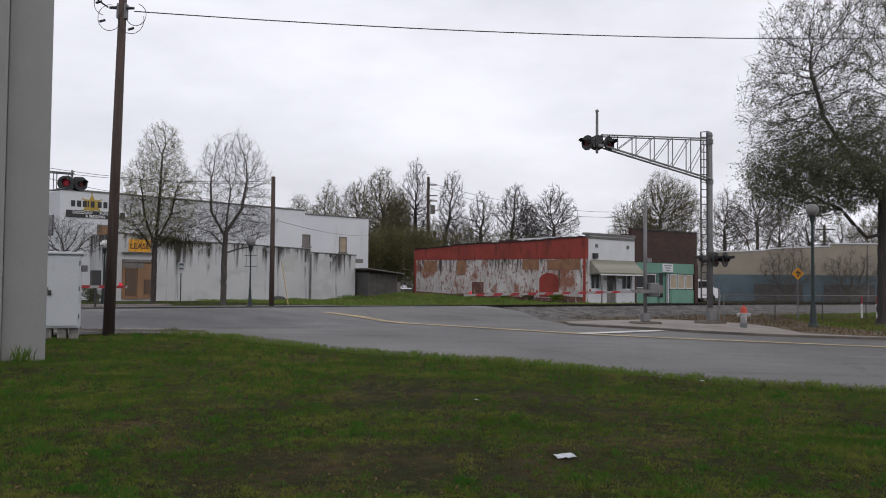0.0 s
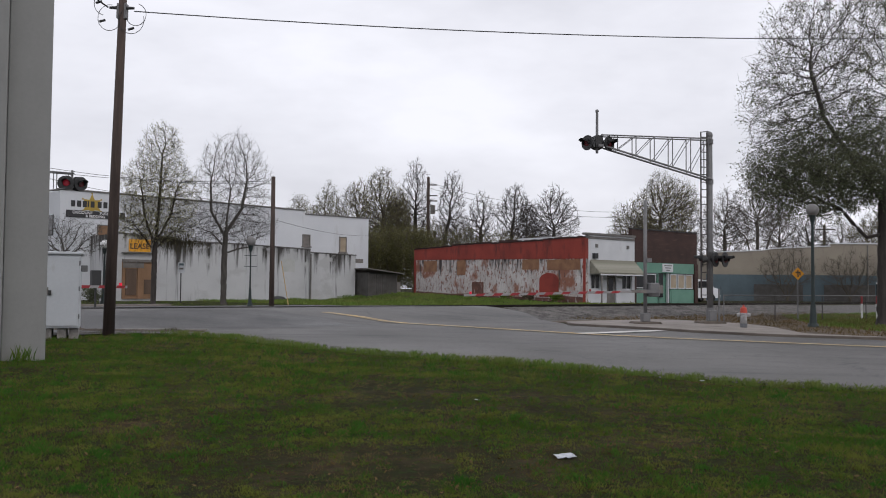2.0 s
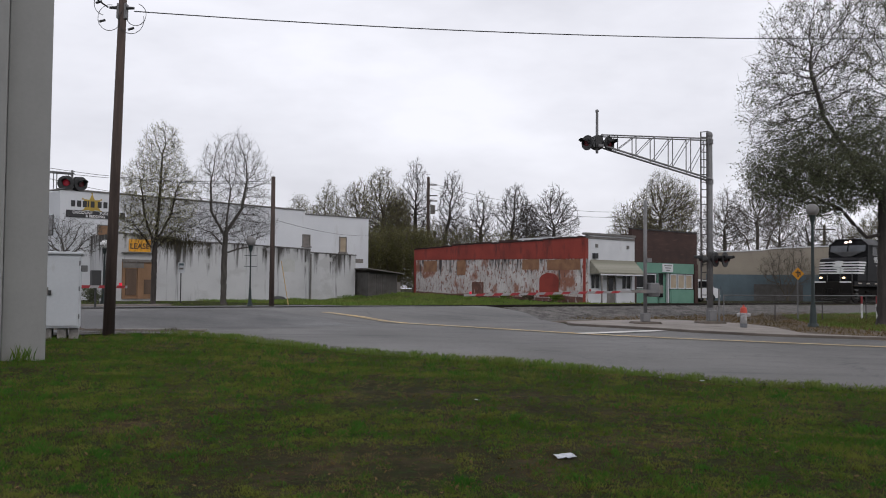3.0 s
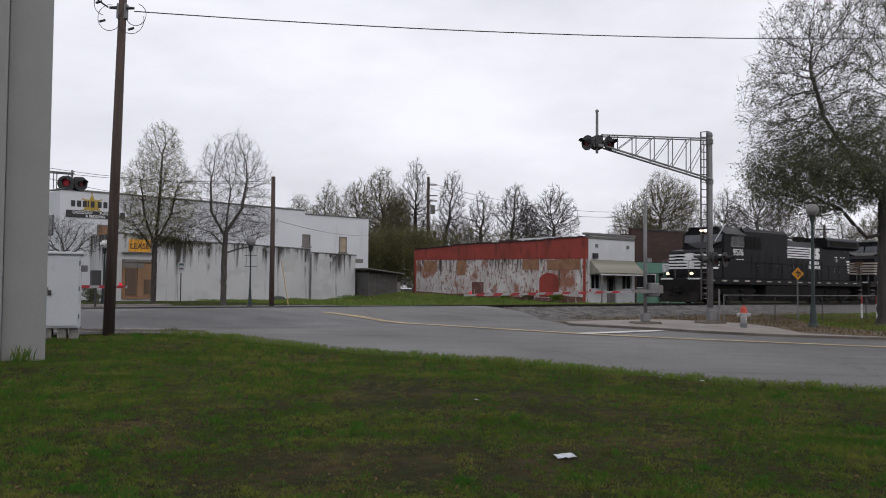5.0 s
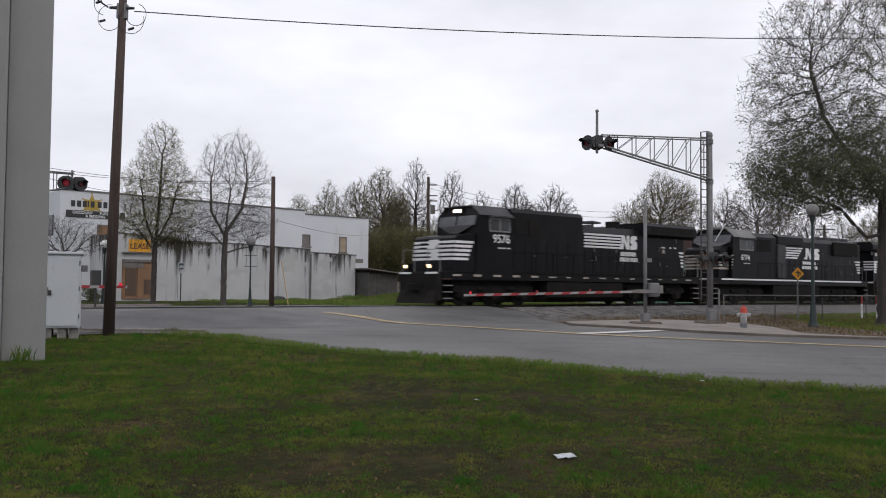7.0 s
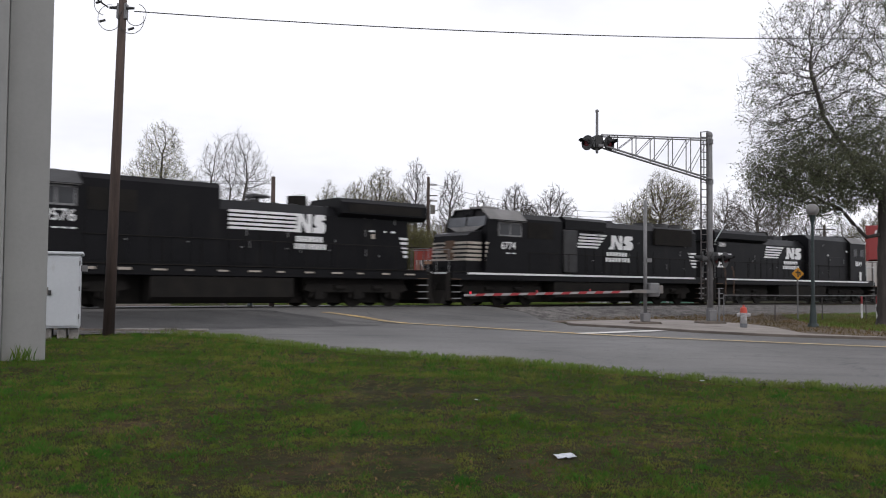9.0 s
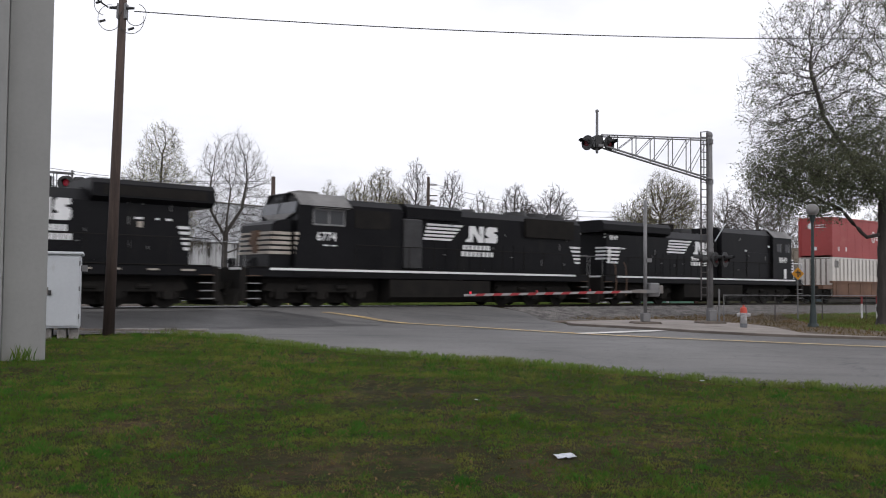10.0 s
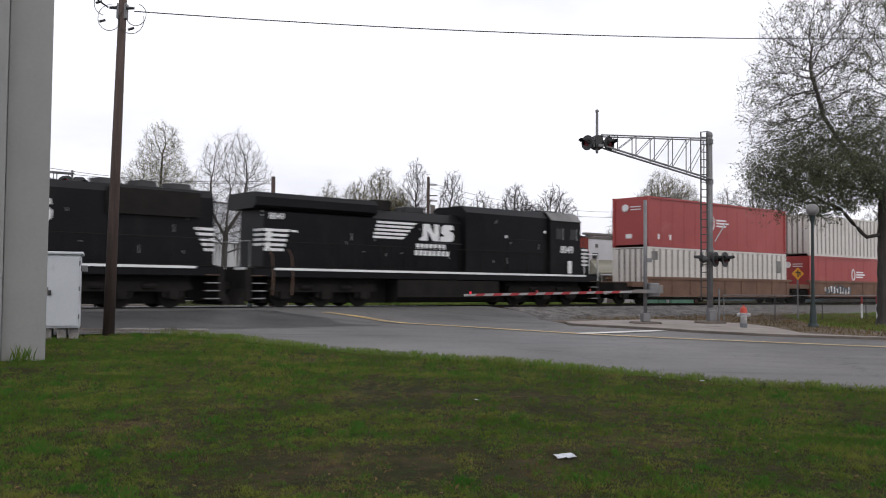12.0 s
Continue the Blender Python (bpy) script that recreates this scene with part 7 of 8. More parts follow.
def wide_cab(L, f, number, sg, squared):
    """A wide safety cab with a sloping nose; f maps the distance from the front to x."""
    def pr(outline, y0, y1):
        return prism(bmesh.new(), [(f(x), z) for x, z in outline], y0, y1)
    nose_top = 3.5 if squared else 3.32
    nw = 1.28 if squared else 1.5
    front, tip = (2.9, 1.85) if squared else (3.5, 2.08)
    part("nose", pr([(tip, 1.64), (tip + 0.06, 2.4), (tip + 0.16, nose_top - 0.12), (tip + 0.3, nose_top), (front + 0.01, nose_top + 0.14), (front + 0.01, 1.64)], -nw, nw), M_LOCO, L, "black short nose")
    part("nose_door", pr([(tip - 0.012, 1.75), (tip + 0.02, 1.75), (tip + 0.14, 3.0), (tip + 0.105, 3.0)], 0.45, 1.05), M_LOCO, L)
    # cab shell with a chamfered roof
    zs, xe, w0, w1, wz = (4.2, 5.7, 3.8, 5.3, 3.46) if squared else (4.36, 6.0, 4.45, 5.75, 3.64)
    top = 4.72 if squared else 4.82
    out = [(-1.53, 1.3), (-1.53, zs), (-1.0, top), (1.0, top), (1.53, zs), (1.53, 1.3)]
    shell = section(bmesh.new(), out, f(front), f(xe))
    for v in shell.verts:
        if abs(v.co.x - f(front)) < 0.01 and v.co.z > 3.0:
            v.co.x = f(front + (0.2 if v.co.z < 4.4 else 0.34))
    part("cab", shell, M_LOCO, L, "black wide safety cab")
    vee = pr([(front - 0.012, 3.5), (front + 0.1, 3.9), (front + 0.15, 3.9), (front + 0.05, 3.5)], -1.3, 1.3)
    for v in vee.verts:
        if v.co.z < 3.6:
            v.co.y *= 0.25
    part("windshield_vee", vee, M_CABGREY if squared else M_LOCOROOF, L, "grey panel under the windshields")
    part("cab_roof", section(bmesh.new(), [(-1.2, top - 0.22), (-1.0, top + 0.015), (1.0, top + 0.015), (1.2, top - 0.22), (1.0, top + 0.04), (-1.0, top + 0.04)], f(front + 0.2), f(xe)), M_CABGREY if squared else M_LOCOROOF, L, "worn cab roof")
    for s2 in (-1, 1):
        rf = bmesh.new()
        section(rf, [(s2 * 1.545, zs), (s2 * 1.02, top + 0.015), (s2 * 1.02, top + 0.03), (s2 * 1.575, zs + 0.01)], f(front + 0.25), f(xe))
        part("roof_slope", rf, M_CABGREY if squared else M_LOCOROOF, L, "worn grey roof slope")
        part("windshield", pr([(front + 0.13, 3.88), (front + 0.09, 3.88), (front + 0.2, 4.36), (front + 0.25, 4.36)], min(s2 * 0.06, s2 * 1.36), max(s2 * 0.06, s2 * 1.36)), M_WINDSHIELD, L, "cab windshield, sky reflection put into its pale colour")
        y = s2 * 1.535
        wn2 = part("side_window", B((min(f(w0), f(w1)), min(y, y + s2 * 0.012), wz), (max(f(w0), f(w1)), max(y, y + s2 * 0.012), wz + 0.58)), M_CABGLASS, L, "cab side window")
        fr = bmesh.new()
        for a, b, c, d in ((w0 - 0.05, w0 + 0.02, wz - 0.06, wz + 0.64), (w1 - 0.02, w1 + 0.05, wz - 0.06, wz + 0.64), ((w0 + w1) / 2 - 0.04, (w0 + w1) / 2 + 0.04, wz - 0.06, wz + 0.64), (w0 - 0.05, w1 + 0.05, wz - 0.06, wz + 0.01), (w0 - 0.05, w1 + 0.05, wz + 0.57, wz + 0.64)):
            box(fr, (min(f(a), f(b)), min(y, y + s2 * 0.022), c), (max(f(a), f(b)), max(y, y + s2 * 0.022), d))
        part("window_frame", fr, M_RAILING, wn2)
        part("sunshade", B((min(f(w0 - 0.1), f(w1 + 0.1)), min(y, y + s2 * 0.26), wz + 0.66), (max(f(w0 - 0.1), f(w1 + 0.1)), max(y, y + s2 * 0.26), wz + 0.68)), M_CABGREY, L, "grey window awning")
        # nose stripes wrap onto the side
        for i in range(5):
            z = 3.08 - i * 0.2
            y3 = s2 * (nw + 0.005)
            lo, hi = f(tip + 0.15 - 0.03 * i), f((2.88 if squared else 3.4) - (0.0 if squared else 0.085 * i))
            part("nose_stripe", B((min(lo, hi), min(y3, y3 + s2 * 0.006), z - 0.12), (max(lo, hi), max(y3, y3 + s2 * 0.006), z)), M_DULLWHITE if squared else M_WHITEPAINT, L)
            y4 = s2 * 1.535
            if not squared:
                continue
            lo, hi = f(2.91), f(3.12 - 0.05 * i)
            part("cab_stripe", B((min(lo, hi), min(y4, y4 + s2 * 0.006), z - 0.12), (max(lo, hi), max(y4, y4 + s2 * 0.006), z)), M_DULLWHITE if squared else M_WHITEPAINT, L)
    for i in range(5):
        z = 3.08 - i * 0.2
        xa = tip + 0.06 + (z - 2.4) * 0.12 - 0.02
        part("nose_stripe", B((min(f(xa - 0.012), f(xa + 0.06)), 0.01 - nw, z - 0.115), (max(f(xa - 0.012), f(xa + 0.06)), nw - 0.01, z)), M_DULLWHITE if squared else M_WHITEPAINT, L)
    em = bmesh.new()
    for z0, z1, y0, y1 in ((2.2, 2.55, -0.38, 0.1), (2.55, 2.85, -0.2, 0.36), (2.85, 3.14, -0.34, 0.22)):
        box(em, (min(f(tip + 0.01), f(tip + 0.2)), y0, z0), (max(f(tip + 0.01), f(tip + 0.2)), y1, z1))
    part("nose_emblem", em, M_BROWNSTEP if squared else M_WHITEPAINT, L, "grimy nose emblem shape" if squared else "white nose emblem shape")
    # lights
    for y in (-0.16, 0.16):
        part("headlight", R((f(front + 0.4), y, top - 0.2), (f(front + 0.16), y, top - 0.2), 0.085, 0.085, 12), M_HEADLIT if squared is False else M_DARKGLASS, L, "lit twin headlight" if squared is False else "headlight")
    part("headlight_housing", B((min(f(front + 0.2), f(front + 0.5)), -0.42, top - 0.34), (max(f(front + 0.2), f(front + 0.5)), 0.42, top - 0.02)), M_LOCO, L)
    for y in (-0.88, 0.88):
        part("ditch_light", R((f(1.22), y, 1.86), (f(1.12), y, 1.86), 0.08, 0.08, 12), M_DITCHLIT if squared is False else M_DARKGLASS, L, "lit ditch light" if squared is False else "ditch light")
        part("ditch_light_box", B((min(f(1.23), f(1.5)), y - 0.14, 1.6), (max(f(1.23), f(1.5)), y + 0.14, 2.0)), M_LOCO, L)


def fittings(L, x0, x1, half, z, seed):
    """Grab irons, latches, lifting lugs and vents over a hood."""
    rng = random.Random(seed)
    for i in range(7):
        x = x0 + (x1 - x0) * (i + 0.5) / 7
        part("lifting_lug", B((x - 0.05, -0.3, z), (x + 0.05, -0.22, z + 0.09)), M_LOCOROOF, L)
    for i in range(6):
        x, zz = rng.uniform(x0, x1), rng.uniform(2.0, z - 0.7)
        y = -half - 0.024
        part("grab_iron", R((x, y - 0.03, zz), (x, y - 0.03, zz + rng.choice((0.12, 0.3))), 0.02, 0.02, 5), M_RAILING, L, "pale worn grab iron")
    for i in range(4):
        x = x0 + (x1 - x0) * rng.random()
        part("roof_vent", B((x - 0.2, -0.18, z), (x + 0.2, 0.18, z + 0.07), 0.02), M_LOCOROOF, L)


def number_on(L, text, x, z, y, sg, size=0.42):
    lettering("fleet_number", text, size, on_side(x, z, y, sg), M_WHITEPAINT, L)


def under_gear(L, length):
    tank = section(bmesh.new(), [(-1.15, 0.2), (-1.45, 0.42), (-1.45, 1.2), (1.45, 1.2), (1.45, 0.42), (1.15, 0.2)], length * 0.36, length * 0.64)
    part("fuel_tank", tank, M_UNDER, L, "grimy fuel tank")
    part("underframe", B((1.6, -0.55, 0.16), (length - 1.6, 0.55, 1.2)), M_UNDER, L, "dark motors and brake rigging")
    for y in (-1.2, 1.2):
        part("air_reservoir", R((length * 0.37, y, 1.12), (length * 0.52, y, 1.12), 0.16, 0.16, 10), M_UNDER, L)
    truck(L, 4.35, 1.98, 3)
    truck(L, length - 4.35, 1.98, 3)


def loco_lead():
    n = 21.55
    L = thing("locomotive", at(0, TD), "black wide-cab diesel locomotive with white nose stripes", "locomotive", "locomotives")
    f = lambda d: d - 0.8
    base_frame(L, n, True)
    wide_cab(L, f, "9576", -1, False)
    number_on(L, "9576", 4.42, 3.06, -1.532, -1, 0.58)
    for i in range(3):
        part("lettering_bar", B((4.2 + i * 0.3, -1.54, 2.78), (4.4 + i * 0.3, -1.531, 2.84)), M_WHITEPAINT, L)
    # tall equipment section, lower engine hood, wide radiator end
    part("aux_cab", section(bmesh.new(), [(-1.42, 1.3), (-1.42, 4.62), (-1.25, 4.82), (1.25, 4.82), (1.42, 4.62), (1.42, 1.3)], 5.22, 10.5), M_LOCO, L, "tall black equipment compartment")
    doors(L, 5.3, 10.1, 1.42, 1.75, 3.2, 6)
    for x in (5.4, 6.4):
        part("grille", B((x, -1.45, 3.5), (x + 0.8, -1.421, 4.3)), M_UNDER, L)
    hood(L, 10.52, 20.05, 0.98, 4.28, chamfer=0.42)
    doors(L, 10.4, 16.6, 0.98, 1.75, 3.0, 9)
    emblem(L, 11.08, 3.1, -0.985, -1, 3.15, 0.74, False)
    for x in (10.6, 12.4):
        part("horn_bracket", B((x, -0.25, 4.28), (x + 0.3, 0.25, 4.42)), M_LOCOROOF, L)
    rad = section(bmesh.new(), [(-0.99, 3.85), (-1.28, 4.02), (-1.28, 4.5), (-1.1, 4.68), (1.1, 4.68), (1.28, 4.5), (1.28, 4.02), (0.99, 3.85)], 16.2, 20.95)
    part("radiator_hood", rad, M_LOCO, L, "black flared radiator section")
    part("radiator_grille", B((16.6, -1.295, 4.1), (20.6, -1.281, 4.45)), M_UNDER, L)
    end_stripes(L, 19.56, 2.3, -0.985, -1, 0.48, -0.06)
    for x, w in ((17.9, 0.3), (18.7, 0.12), (19.1, 0.22)):
        part("data_plate", B((x, -0.99, 3.28), (x + w, -0.981, 3.36)), M_WHITEPAINT, L, "small white stencilled plate")
    part("data_plate", B((18.0, -0.99, 2.98), (18.2, -0.981, 3.2)), M_DULLWHITE, L)
    part("exhaust_stack", R((14.9, 0.2, 4.26), (14.9, 0.2, 4.72), 0.42, 0.42, 14), M_UNDER, L, "round sooty exhaust stack")
    ho = R((12.9, 0, 4.26), (12.9, 0, 4.5), 0.08, 0.08, 8)
    for dy in (-0.25, 0, 0.25):
        rod(ho, (12.5, dy, 4.56), (13.3, dy, 4.56), 0.1, 0.05, 8)
    part("air_horn", ho, M_LOCOROOF, L, "cluster of roof air horns")
    fittings(L, 10.4, 16.6, 0.98, 4.28, 3)
    fittings(L, 17.0, 19.9, 0.98, 4.68, 4)
    part("antenna_dome", R((3.4, 0.4, 4.74), (3.4, 0.4, 4.86), 0.16, 0.1, 12), M_LOCOROOF, L)
    handrail(L, 5.1, 20.6, -1.47, 1.64, 2.65, 10)
    under_gear(L, n)
    return L


def loco_mid():
    n = 21.55
    L = thing("locomotive", at(0, TD), "black wide-cab diesel locomotive with white nose stripes, headlights off", "locomotive", "locomotives")
    base_frame(L, n, False)
    wide_cab(L, lambda d: d - 0.1, "6774", -1, True)
    number_on(L, "6774", 4.35, 2.78, -1.532, -1, 0.5)
    for i in range(2):
        part("lettering_bar", B((4.2 + i * 0.4, -1.54, 2.55), (4.45 + i * 0.4, -1.531, 2.61)), M_WHITEPAINT, L)
    part("aux_cab", section(bmesh.new(), [(-1.2, 1.64), (-1.2, 4.35), (-0.9, 4.62), (0.9, 4.62), (1.2, 4.35), (1.2, 1.64)], 5.62, 8.6), M_LOCO, L, "black equipment compartment")
    part("intake_grille", B((6.0, -1.22, 3.4), (7.9, -1.201, 4.2)), M_UNDER, L, "dark intake grille")
    part("equipment_door", B((8.65, -1.3, 1.7), (9.7, -0.98, 3.95), 0.04), M_LOCOROOF, L, "dull grey worn filter door")
    hood(L, 8.62, 20.85, 0.95, 4.55, chamfer=0.3)
    doors(L, 9.9, 17.3, 0.95, 1.75, 3.0, 10)
    emblem(L, 10.0, 3.06, -0.956, -1)
    part("dynamic_brake", section(bmesh.new(), [(-1.15, 4.0), (-1.15, 4.5), (-0.9, 4.66), (0.9, 4.66), (1.15, 4.5), (1.15, 4.0)], 8.9, 12.2), M_LOCO, L, "raised dynamic brake housing")
    part("radiator_grille", B((16.6, -1.12, 3.45), (20.2, -0.951, 4.4)), M_UNDER, L, "dark radiator grille")
    for x in (16.9, 18.3, 19.7):
        fan(L, x, 4.55, 0.6)
    fan(L, 13.6, 4.5, 0.35)
    end_stripes(L, 20.02, 2.3, -0.956, -1, 0.83, -0.1)
    fittings(L, 9.0, 16.4, 0.95, 4.55, 5)
    fittings(L, 16.6, 20.5, 0.95, 4.55, 6)
    part("air_conditioner", B((3.6, -0.5, 4.76), (4.6, 0.5, 4.92), 0.03), M_CABGREY, L, "roof air conditioner")
    handrail(L, 5.9, 20.4, -1.47, 1.64, 2.65, 10)
    under_gear(L, n)
    return L


def loco_rear():
    n = 22.13
    L = thing("locomotive", at(0, TD), "black standard-cab diesel locomotive running cab last", "locomotive", "locomotives")
    base_frame(L, n, False)
    f = lambda d: n - d
    rad = section(bmesh.new(), [(-0.99, 4.0), (-1.2, 4.12), (-1.2, 4.45), (-1.02, 4.66), (1.02, 4.66), (1.2, 4.45), (1.2, 4.12), (0.99, 4.0)], 0.95, 7.0)
    part("radiator_hood", rad, M_LOCO, L, "black flared radiator section")
    hood(L, 1.45, 12.1, 0.98, 4.32, chamfer=0.42)
    hood(L, 12.12, 17.73, 1.3, 4.78, chamfer=0.32)
    doors(L, 5.1, 12.8, 0.98, 1.75, 3.0, 11)
    emblem(L, 6.9, 3.02, -0.985, -1)
    part("exhaust_stack", B((7.3, -0.5, 4.3), (8.3, 0.5, 4.8), 0.05), M_UNDER, L, "sooty exhaust stack")
    part("roof_hatch", B((9.3, -0.3, 4.32), (10.4, 0.6, 4.62), 0.04), M_LOCOROOF, L)
    end_stripes(L, 1.47, 2.4, -0.985, -1, 1.2, 0.06)
    part("stripe", B((2.75, -0.99, 3.1), (3.05, -0.985, 3.18)), M_WHITEPAINT, L)
    for zz in (3.1, 2.9, 2.7, 2.5):
        part("end_stripe", B((1.44, -0.95, zz), (1.449, -0.2, zz + 0.1)), M_WHITEPAINT, L)
    for zz in (3.7, 3.86, 4.02):
        part("marker_plate", B((1.44, -0.93, zz), (1.449, -0.8, zz + 0.07)), M_WHITEPAINT, L)
    em = bmesh.new()
    prism(em, [(1.5, 2.35), (1.62, 2.6), (1.55, 3.0), (1.75, 3.16), (1.86, 2.95), (1.74, 2.62), (1.76, 2.32)][::-1], -0.996, -0.99)
    part("emblem_shape", em, M_WHITEPAINT, L, "white emblem shape on the stripes")
    number_on(L, "8849", 2.05, 3.6, -1.0, -1, 0.36)
    for xr in (1.4, 2.3):
        gr = bmesh.new()
        for (xa, za), (xb, zb) in (((0, 2.35), (0.18, 2.1)), ((0.18, 2.1), (0.26, 1.3)), ((0.26, 1.3), (0.2, 0.5))):
            rod(gr, (xr + xa, -1.5, za), (xr + xb, -1.5, zb), 0.03, 0.03, 6)
        part("grab_rail", gr, M_BROWNSTEP, L, "rusty bent corner grab rail")
    part("raised_duct", B((10.2, -1.02, 2.92), (14.9, -0.981, 2.96)), M_LOCOROOF, L)
    part("panel", B((14.9, -1.325, 1.75), (17.6, -1.301, 3.3), 0.01), M_LOCO, L)
    for xl, zl in ((14.75, 3.4), (17.5, 3.75), (19.9, 3.05)):
        part("marker_light", R((xl, -1.36, zl), (xl, -1.3, zl), 0.07, 0.07, 8), M_WHITEPAINT, L, "small white lamp")
    # cab and short hood
    cab = section(bmesh.new(), [(-1.5, 1.64), (-1.5, 4.36), (-1.1, 4.78), (1.1, 4.78), (1.5, 4.36), (1.5, 1.64)], 17.75, 20.05)
    part("cab", cab, M_LOCO, L, "black standard cab")
    for s2 in (-1, 1):
        rf = bmesh.new()
        section(rf, [(s2 * 1.515, 4.36), (s2 * 1.12, 4.79), (s2 * 1.12, 4.81), (s2 * 1.56, 4.36)], 17.78, 20.05)
        part("roof_slope", rf, M_CABGREY, L, "worn grey roof slope")
    for x0 in (18.15, 19.2):
        w2 = part("side_window", B((x0, -1.52, 3.42), (x0 + 0.5, -1.502, 3.95)), M_DARKGLASS, L, "dark cab side window")
        part("window_frame", B((x0 + 0.5, -1.53, 3.4), (x0 + 0.55, -1.503, 3.97)), M_RAILING, w2)
    for y in (-1.05, 0.55):
        part("end_window", B((20.051, y, 3.2), (20.07, y + 0.5, 3.9)), M_CABGLASS, L)
    part("short_hood", section(bmesh.new(), [(-0.95, 1.64), (-0.95, 2.9), (-0.7, 3.1), (0.7, 3.1), (0.95, 2.9), (0.95, 1.64)], 20.07, 21.35), M_LOCO, L, "black low short hood")
    number_on(L, "8849", 18.98, 2.72, -1.507, -1, 0.5)
    part("white_panel", B((19.0, -1.56, 1.66), (19.3, -1.545, 2.3)), M_WHITEPAINT, L, "white side panel")
    end_stripes(L, 20.75, 2.2, -0.956, -1, 0.5, 0.0)
    fittings(L, 5.2, 12.6, 0.98, 4.32, 7)
    fittings(L, 13.0, 17.5, 1.3, 4.78, 8)
    part("roof_box", B((17.9, -0.5, 4.785), (19.4, 0.5, 4.95), 0.04), M_LOCOROOF, L, "dark cab roof box")
    handrail(L, 1.2, 17.6, -1.47, 1.64, 2.65, 11)
    hr = bmesh.new()
    for x in (20.4, 21.5):
        rod(hr, (x, -1.45, 1.3), (x, -1.45, 2.7), 0.025, 0.025, 6)
    rod(hr, (20.4, -1.45, 2.7), (21.5, -1.45, 2.7), 0.025, 0.025, 6)
    part("cab_rail", hr, M_WHITEPAINT, L, "white cab handrail")
    under_gear(L, n)
    return L


def container(mat, label, z0, ribs, length=15.0, marks=True):
    h = 2.9
    C = thing("container", at(0, TD), label, "container", "containers")
    # Ribbed containers get the dark core, painting shade between their ribs.
    part("core", B((0.06, -1.22, 0.12), (length - 0.06, 1.22, h - 0.06)), M_GROOVESHADE if ribs else mat, C, "")
    if ribs:
        for i in range(6):
            part("end_rib", B((0.02, -1.12 + i * 0.4, 0.17), (0.058, -0.86 + i * 0.4, h - 0.12)), mat, C)
    side = finish("rib", B((-0.21, -0.05, 0.165), (0.21, 0.0, h - 0.115), 0.0), mat)
    for sg in (-1, 1):
        if ribs:
            k = 26
            for i in range(k):
                o = new("rib", side)
                o.parent = C
                o.matrix_basis = pose(0.3 + (length - 0.6) * i / (k - 1), sg * 1.22 + (0.0 if sg < 0 else 0.05), 0)
        else:
            k = 13
            for i in range(k):
                a = 0.14 + (length - 0.28) * i / k
                part("panel", B((a + 0.008, min(sg * 1.22, sg * 1.235), 0.16), (a + (length - 0.28) / k - 0.008, max(sg * 1.22, sg * 1.235), h - 0.12)), mat, C)
        part("bottom_rail", B((0, sg * 1.3 - (0.08 if sg > 0 else 0), 0.0), (length, sg * 1.3 + (0.08 if sg < 0 else 0), 0.16)), mat, C)
        part("top_rail", B((0, sg * 1.29 - (0.07 if sg > 0 else 0), h - 0.11), (length, sg * 1.29 + (0.07 if sg < 0 else 0), h)), mat, C)
    for x in (0.0, length - 0.16):
        for y in (-1.3, 1.14):
            part("corner_post", B((x, y, 0.0), (x + 0.16, y + 0.16, h)), mat, C)
    part("roof", B((0.1, -1.2, h - 0.058), (length - 0.1, 1.2, h - 0.01)), mat, C)
    if marks:
        y = -1.236 if not ribs else -1.272
        disc = R((-0.012, 0.35, h - 0.62), (0.058, 0.35, h - 0.62), 0.22, 0.22, 18)
        part("emblem", disc, M_WHITEPAINT, C, "white round emblem")
        for i in range(2):
            part("lettering_bar", B((0.045, -0.75, h - 0.6 - i * 0.16), (0.06, 0.0, h - 0.54 - i * 0.16)), M_WHITEPAINT, C)
        part("placard", B((0.045, -0.1, 0.5), (0.06, 0.35, 0.75)), M_WHITEPAINT, C)
        for xm in (1.0, 2.1):
            part("placard", B((xm, y - 0.008, 0.45), (xm + 0.16, y, 0.75)), M_WHITEPAINT, C)
        mid = length * 0.43
        ring = bmesh.new()
        for i in range(16):
            a0, a1 = 6.283 * i / 16, 6.283 * (i + 1) / 16
            rod(ring, (mid + 0.22 * math.cos(a0), y, h - 1.25 + 0.4 * math.sin(a0)), (mid + 0.22 * math.cos(a1), y, h - 1.25 + 0.4 * math.sin(a1)), 0.05, 0.05, 4)
        part("emblem", ring, M_WHITEPAINT, C, "white oval emblem")
        for i in range(3):
            part("lettering_bar", B((mid + 0.45, y - 0.008, h - 1.1 - i * 0.18), (mid + 1.5 + 0.3 * (i == 1), y, h - 1.0 - i * 0.18)), M_WHITEPAINT, C)
    else:
        y = -1.272
        part("patch", B((0.35, y - 0.006, h - 0.75), (0.95, y, h - 0.25)), M_COPING, C, "dark placard")
        part("patch", B((length - 1.2, y - 0.006, h - 1.3), (length - 0.6, y, h - 0.5)), M_COPING, C, "dark placard")
    return C, z0


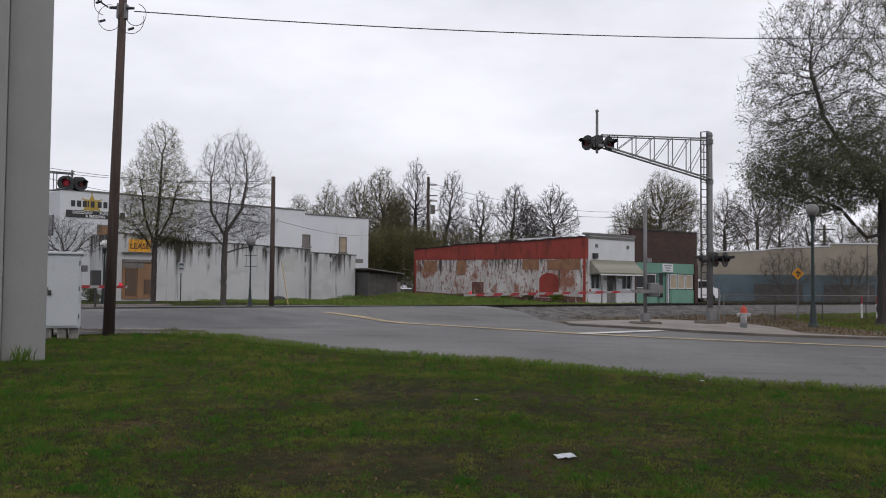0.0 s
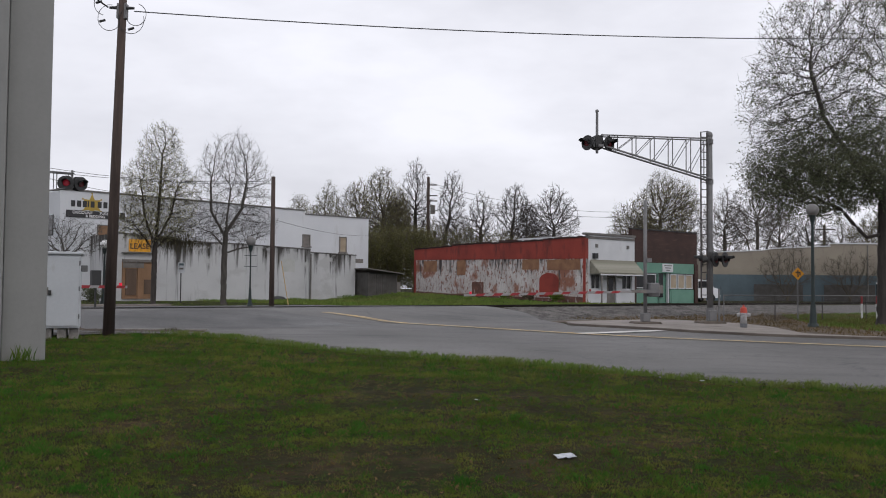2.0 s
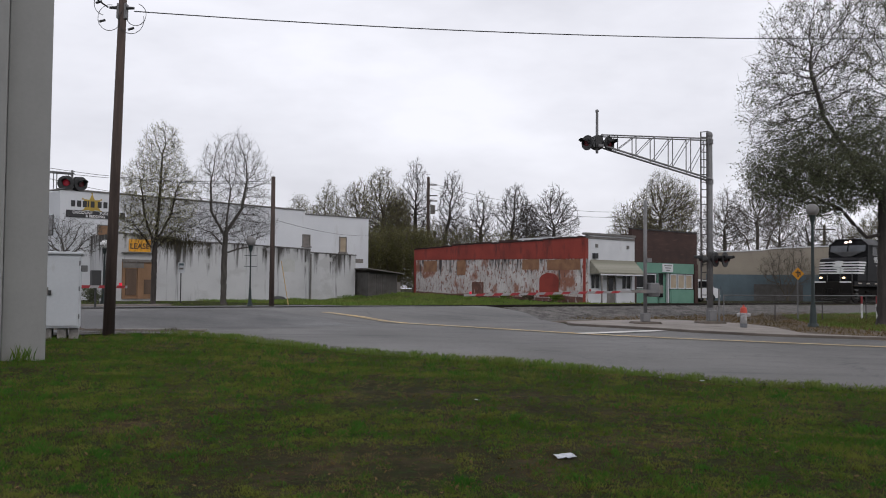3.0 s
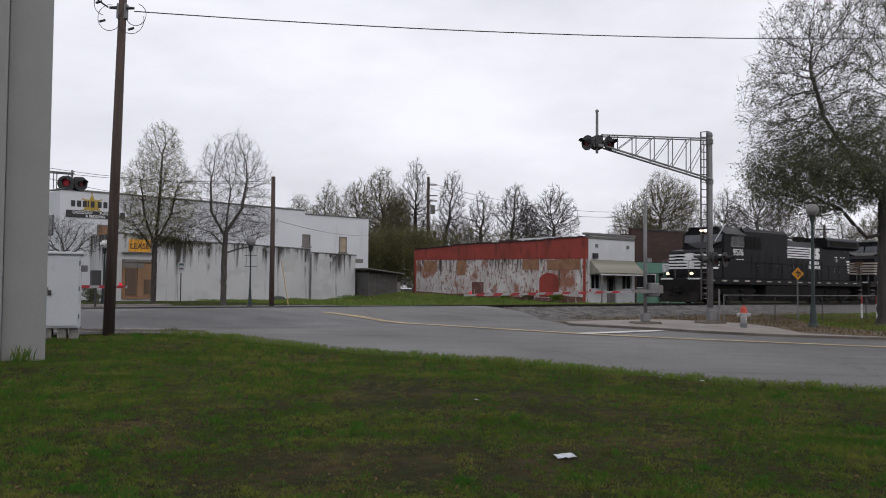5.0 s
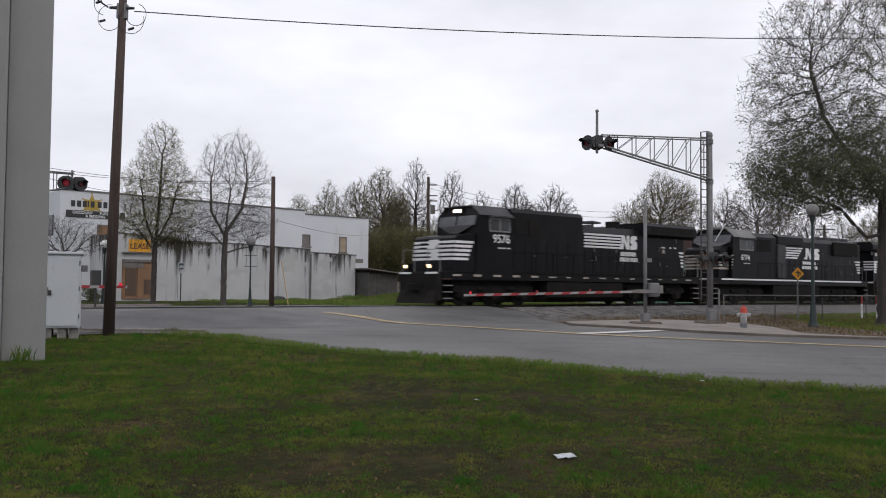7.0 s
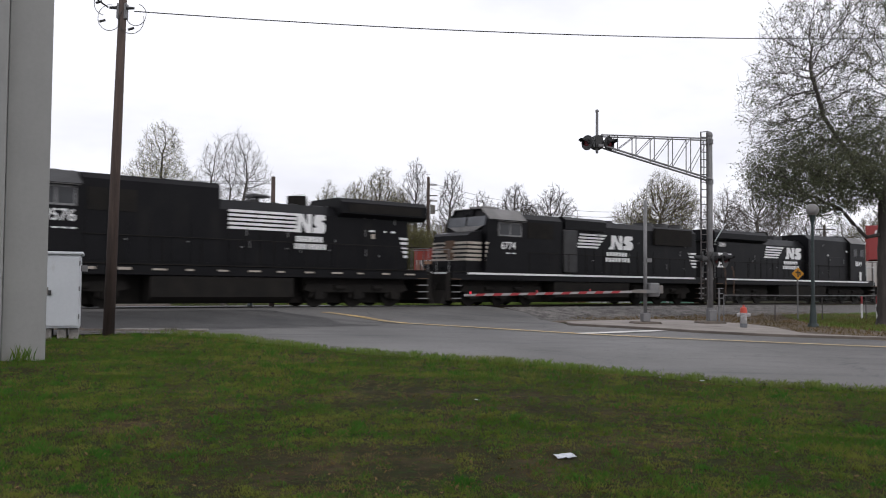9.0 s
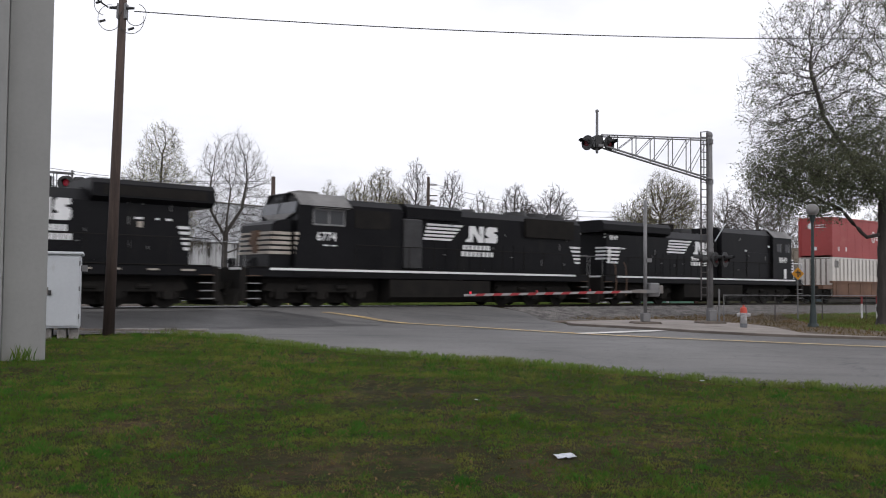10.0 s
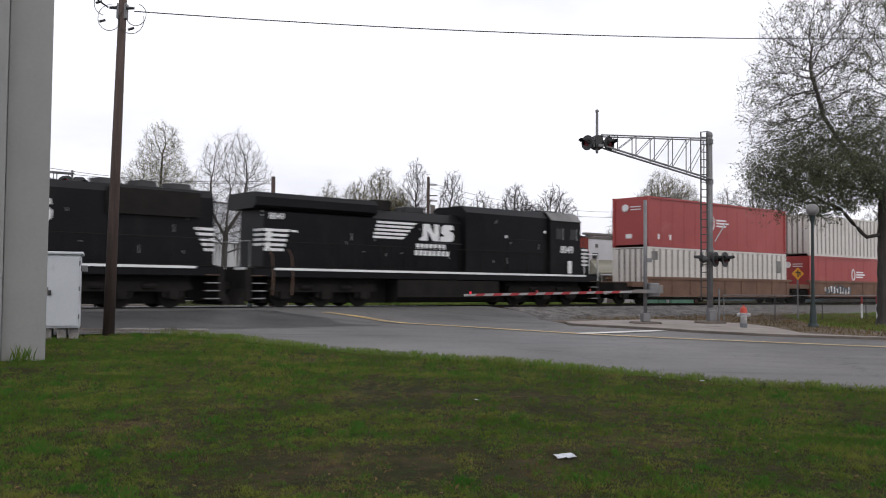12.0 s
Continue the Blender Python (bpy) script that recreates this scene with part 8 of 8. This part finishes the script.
def well_car(length, graffiti):
    C = thing("well_car", at(0, TD), "rusty brown double-stack well car", "rail wagon", "well cars")
    for y in (-1.42, 1.36):
        part("side_sill", B((1.2, y, 0.55), (length - 1.2, y + 0.06, 1.55)), M_WELL, C, "rusty brown side sill")
        part("top_chord", B((0.9, y - 0.06, 1.45), (length - 0.9, y + 0.12, 1.6)), M_WELL, C)
        part("bottom_chord", B((0.9, y - 0.05, 0.45), (length - 0.9, y + 0.11, 0.56)), M_WELL, C)
        for i in range(9):
            x = 1.6 + i * (length - 3.2) / 8
            yy = y - 0.035 if y < 0 else y + 0.062
            part("stiffener", B((x, yy, 0.57), (x + 0.1, yy + 0.034, 1.44)), M_WELL, C)
    for x0, x1 in ((-0.1, 1.2), (length - 1.2, length + 0.1)):
        part("end_deck", B((x0, -1.35, 1.0), (x1, 1.35, 1.3), 0.02), M_WELL, C)
    part("floor", B((1.0, -1.3, 0.28), (length - 1.0, 1.3, 0.4)), M_UNDER, C)
    for x in (-0.35, length + 0.1):
        part("coupler", B((x, -0.15, 0.75), (x + 0.3, 0.15, 1.0)), M_UNDER, C)
    if graffiti:
        rng = random.Random(8)
        for i in range(26):
            x = 3.2 + i * 0.14
            w = rng.uniform(0.08, 0.2)
            z = rng.uniform(0.62, 0.85)
            part("graffiti", B((x, -1.465 - 0.001 * (i % 3), z), (x + w, -1.421, z + rng.uniform(0.25, 0.6))), (M_WHITEPAINT, M_BLUEWALL, M_BLACKPAINT)[i % 3], C)
    truck(C, 0.35, 1.75, 2, 0.45)
    truck(C, length - 0.35, 1.75, 2, 0.45)
    return C


K0, K12, K23, K34 = 16.7, 38.25, 59.8, 81.93
TRAIN = []
TRAIN.append((loco_lead(), K0, 0.0))
TRAIN.append((loco_mid(), K12, 0.0))
TRAIN.append((loco_rear(), K23, 0.0))
STACKS = ((85.85, (M_CONTWHITE, True, False), (M_CONTRED, False, True), False),
          (103.95, (M_CONTRED, False, True), (M_CONTWHITE, True, False), True),
          (122.05, (M_CONTWHITE, True, False), (M_CONTRED, False, True), False))
for s0, low_c, top_c, graf in STACKS:
    TRAIN.append((well_car(17.7, graf), s0 - 1.35, 0.0))
    for (mat_c, ribs_c, marks_c), z_c in ((low_c, 0.42), (top_c, 3.33)):
        words = "plain red double-stack container with white marks" if mat_c is M_CONTRED else "dirty white ribbed double-stack container"
        c_ob, _ = container(mat_c, words, z_c, ribs_c, length=15.0, marks=marks_c)
        TRAIN.append((c_ob, s0, z_c))


def gone(t):
    """How far the train has run to the left of where it stands at 8 s."""
    u = min(max((5.5 - t) / 3.0, 0.0), 1.0)
    return 10.507 * (t - 8) + 0.0261 * (t - 8) ** 2 + 1.9 * u * u * (3 - 2 * u)


def motions():
    for ob, s0, z in TRAIN:
        walk(ob, [(t, at(s0 - gone(t), TD, z)) for t in [i * 0.5 for i in range(25)]])
    step = 2 / FPS
    times = [i * step for i in range(int(12 / step) + 1)]
    for ob, x, r in WHEELS:
        walk(ob, [(t, pose(x, 0, r, 0, -math.degrees(gone(t) / r), 0)) for t in times])


motions()
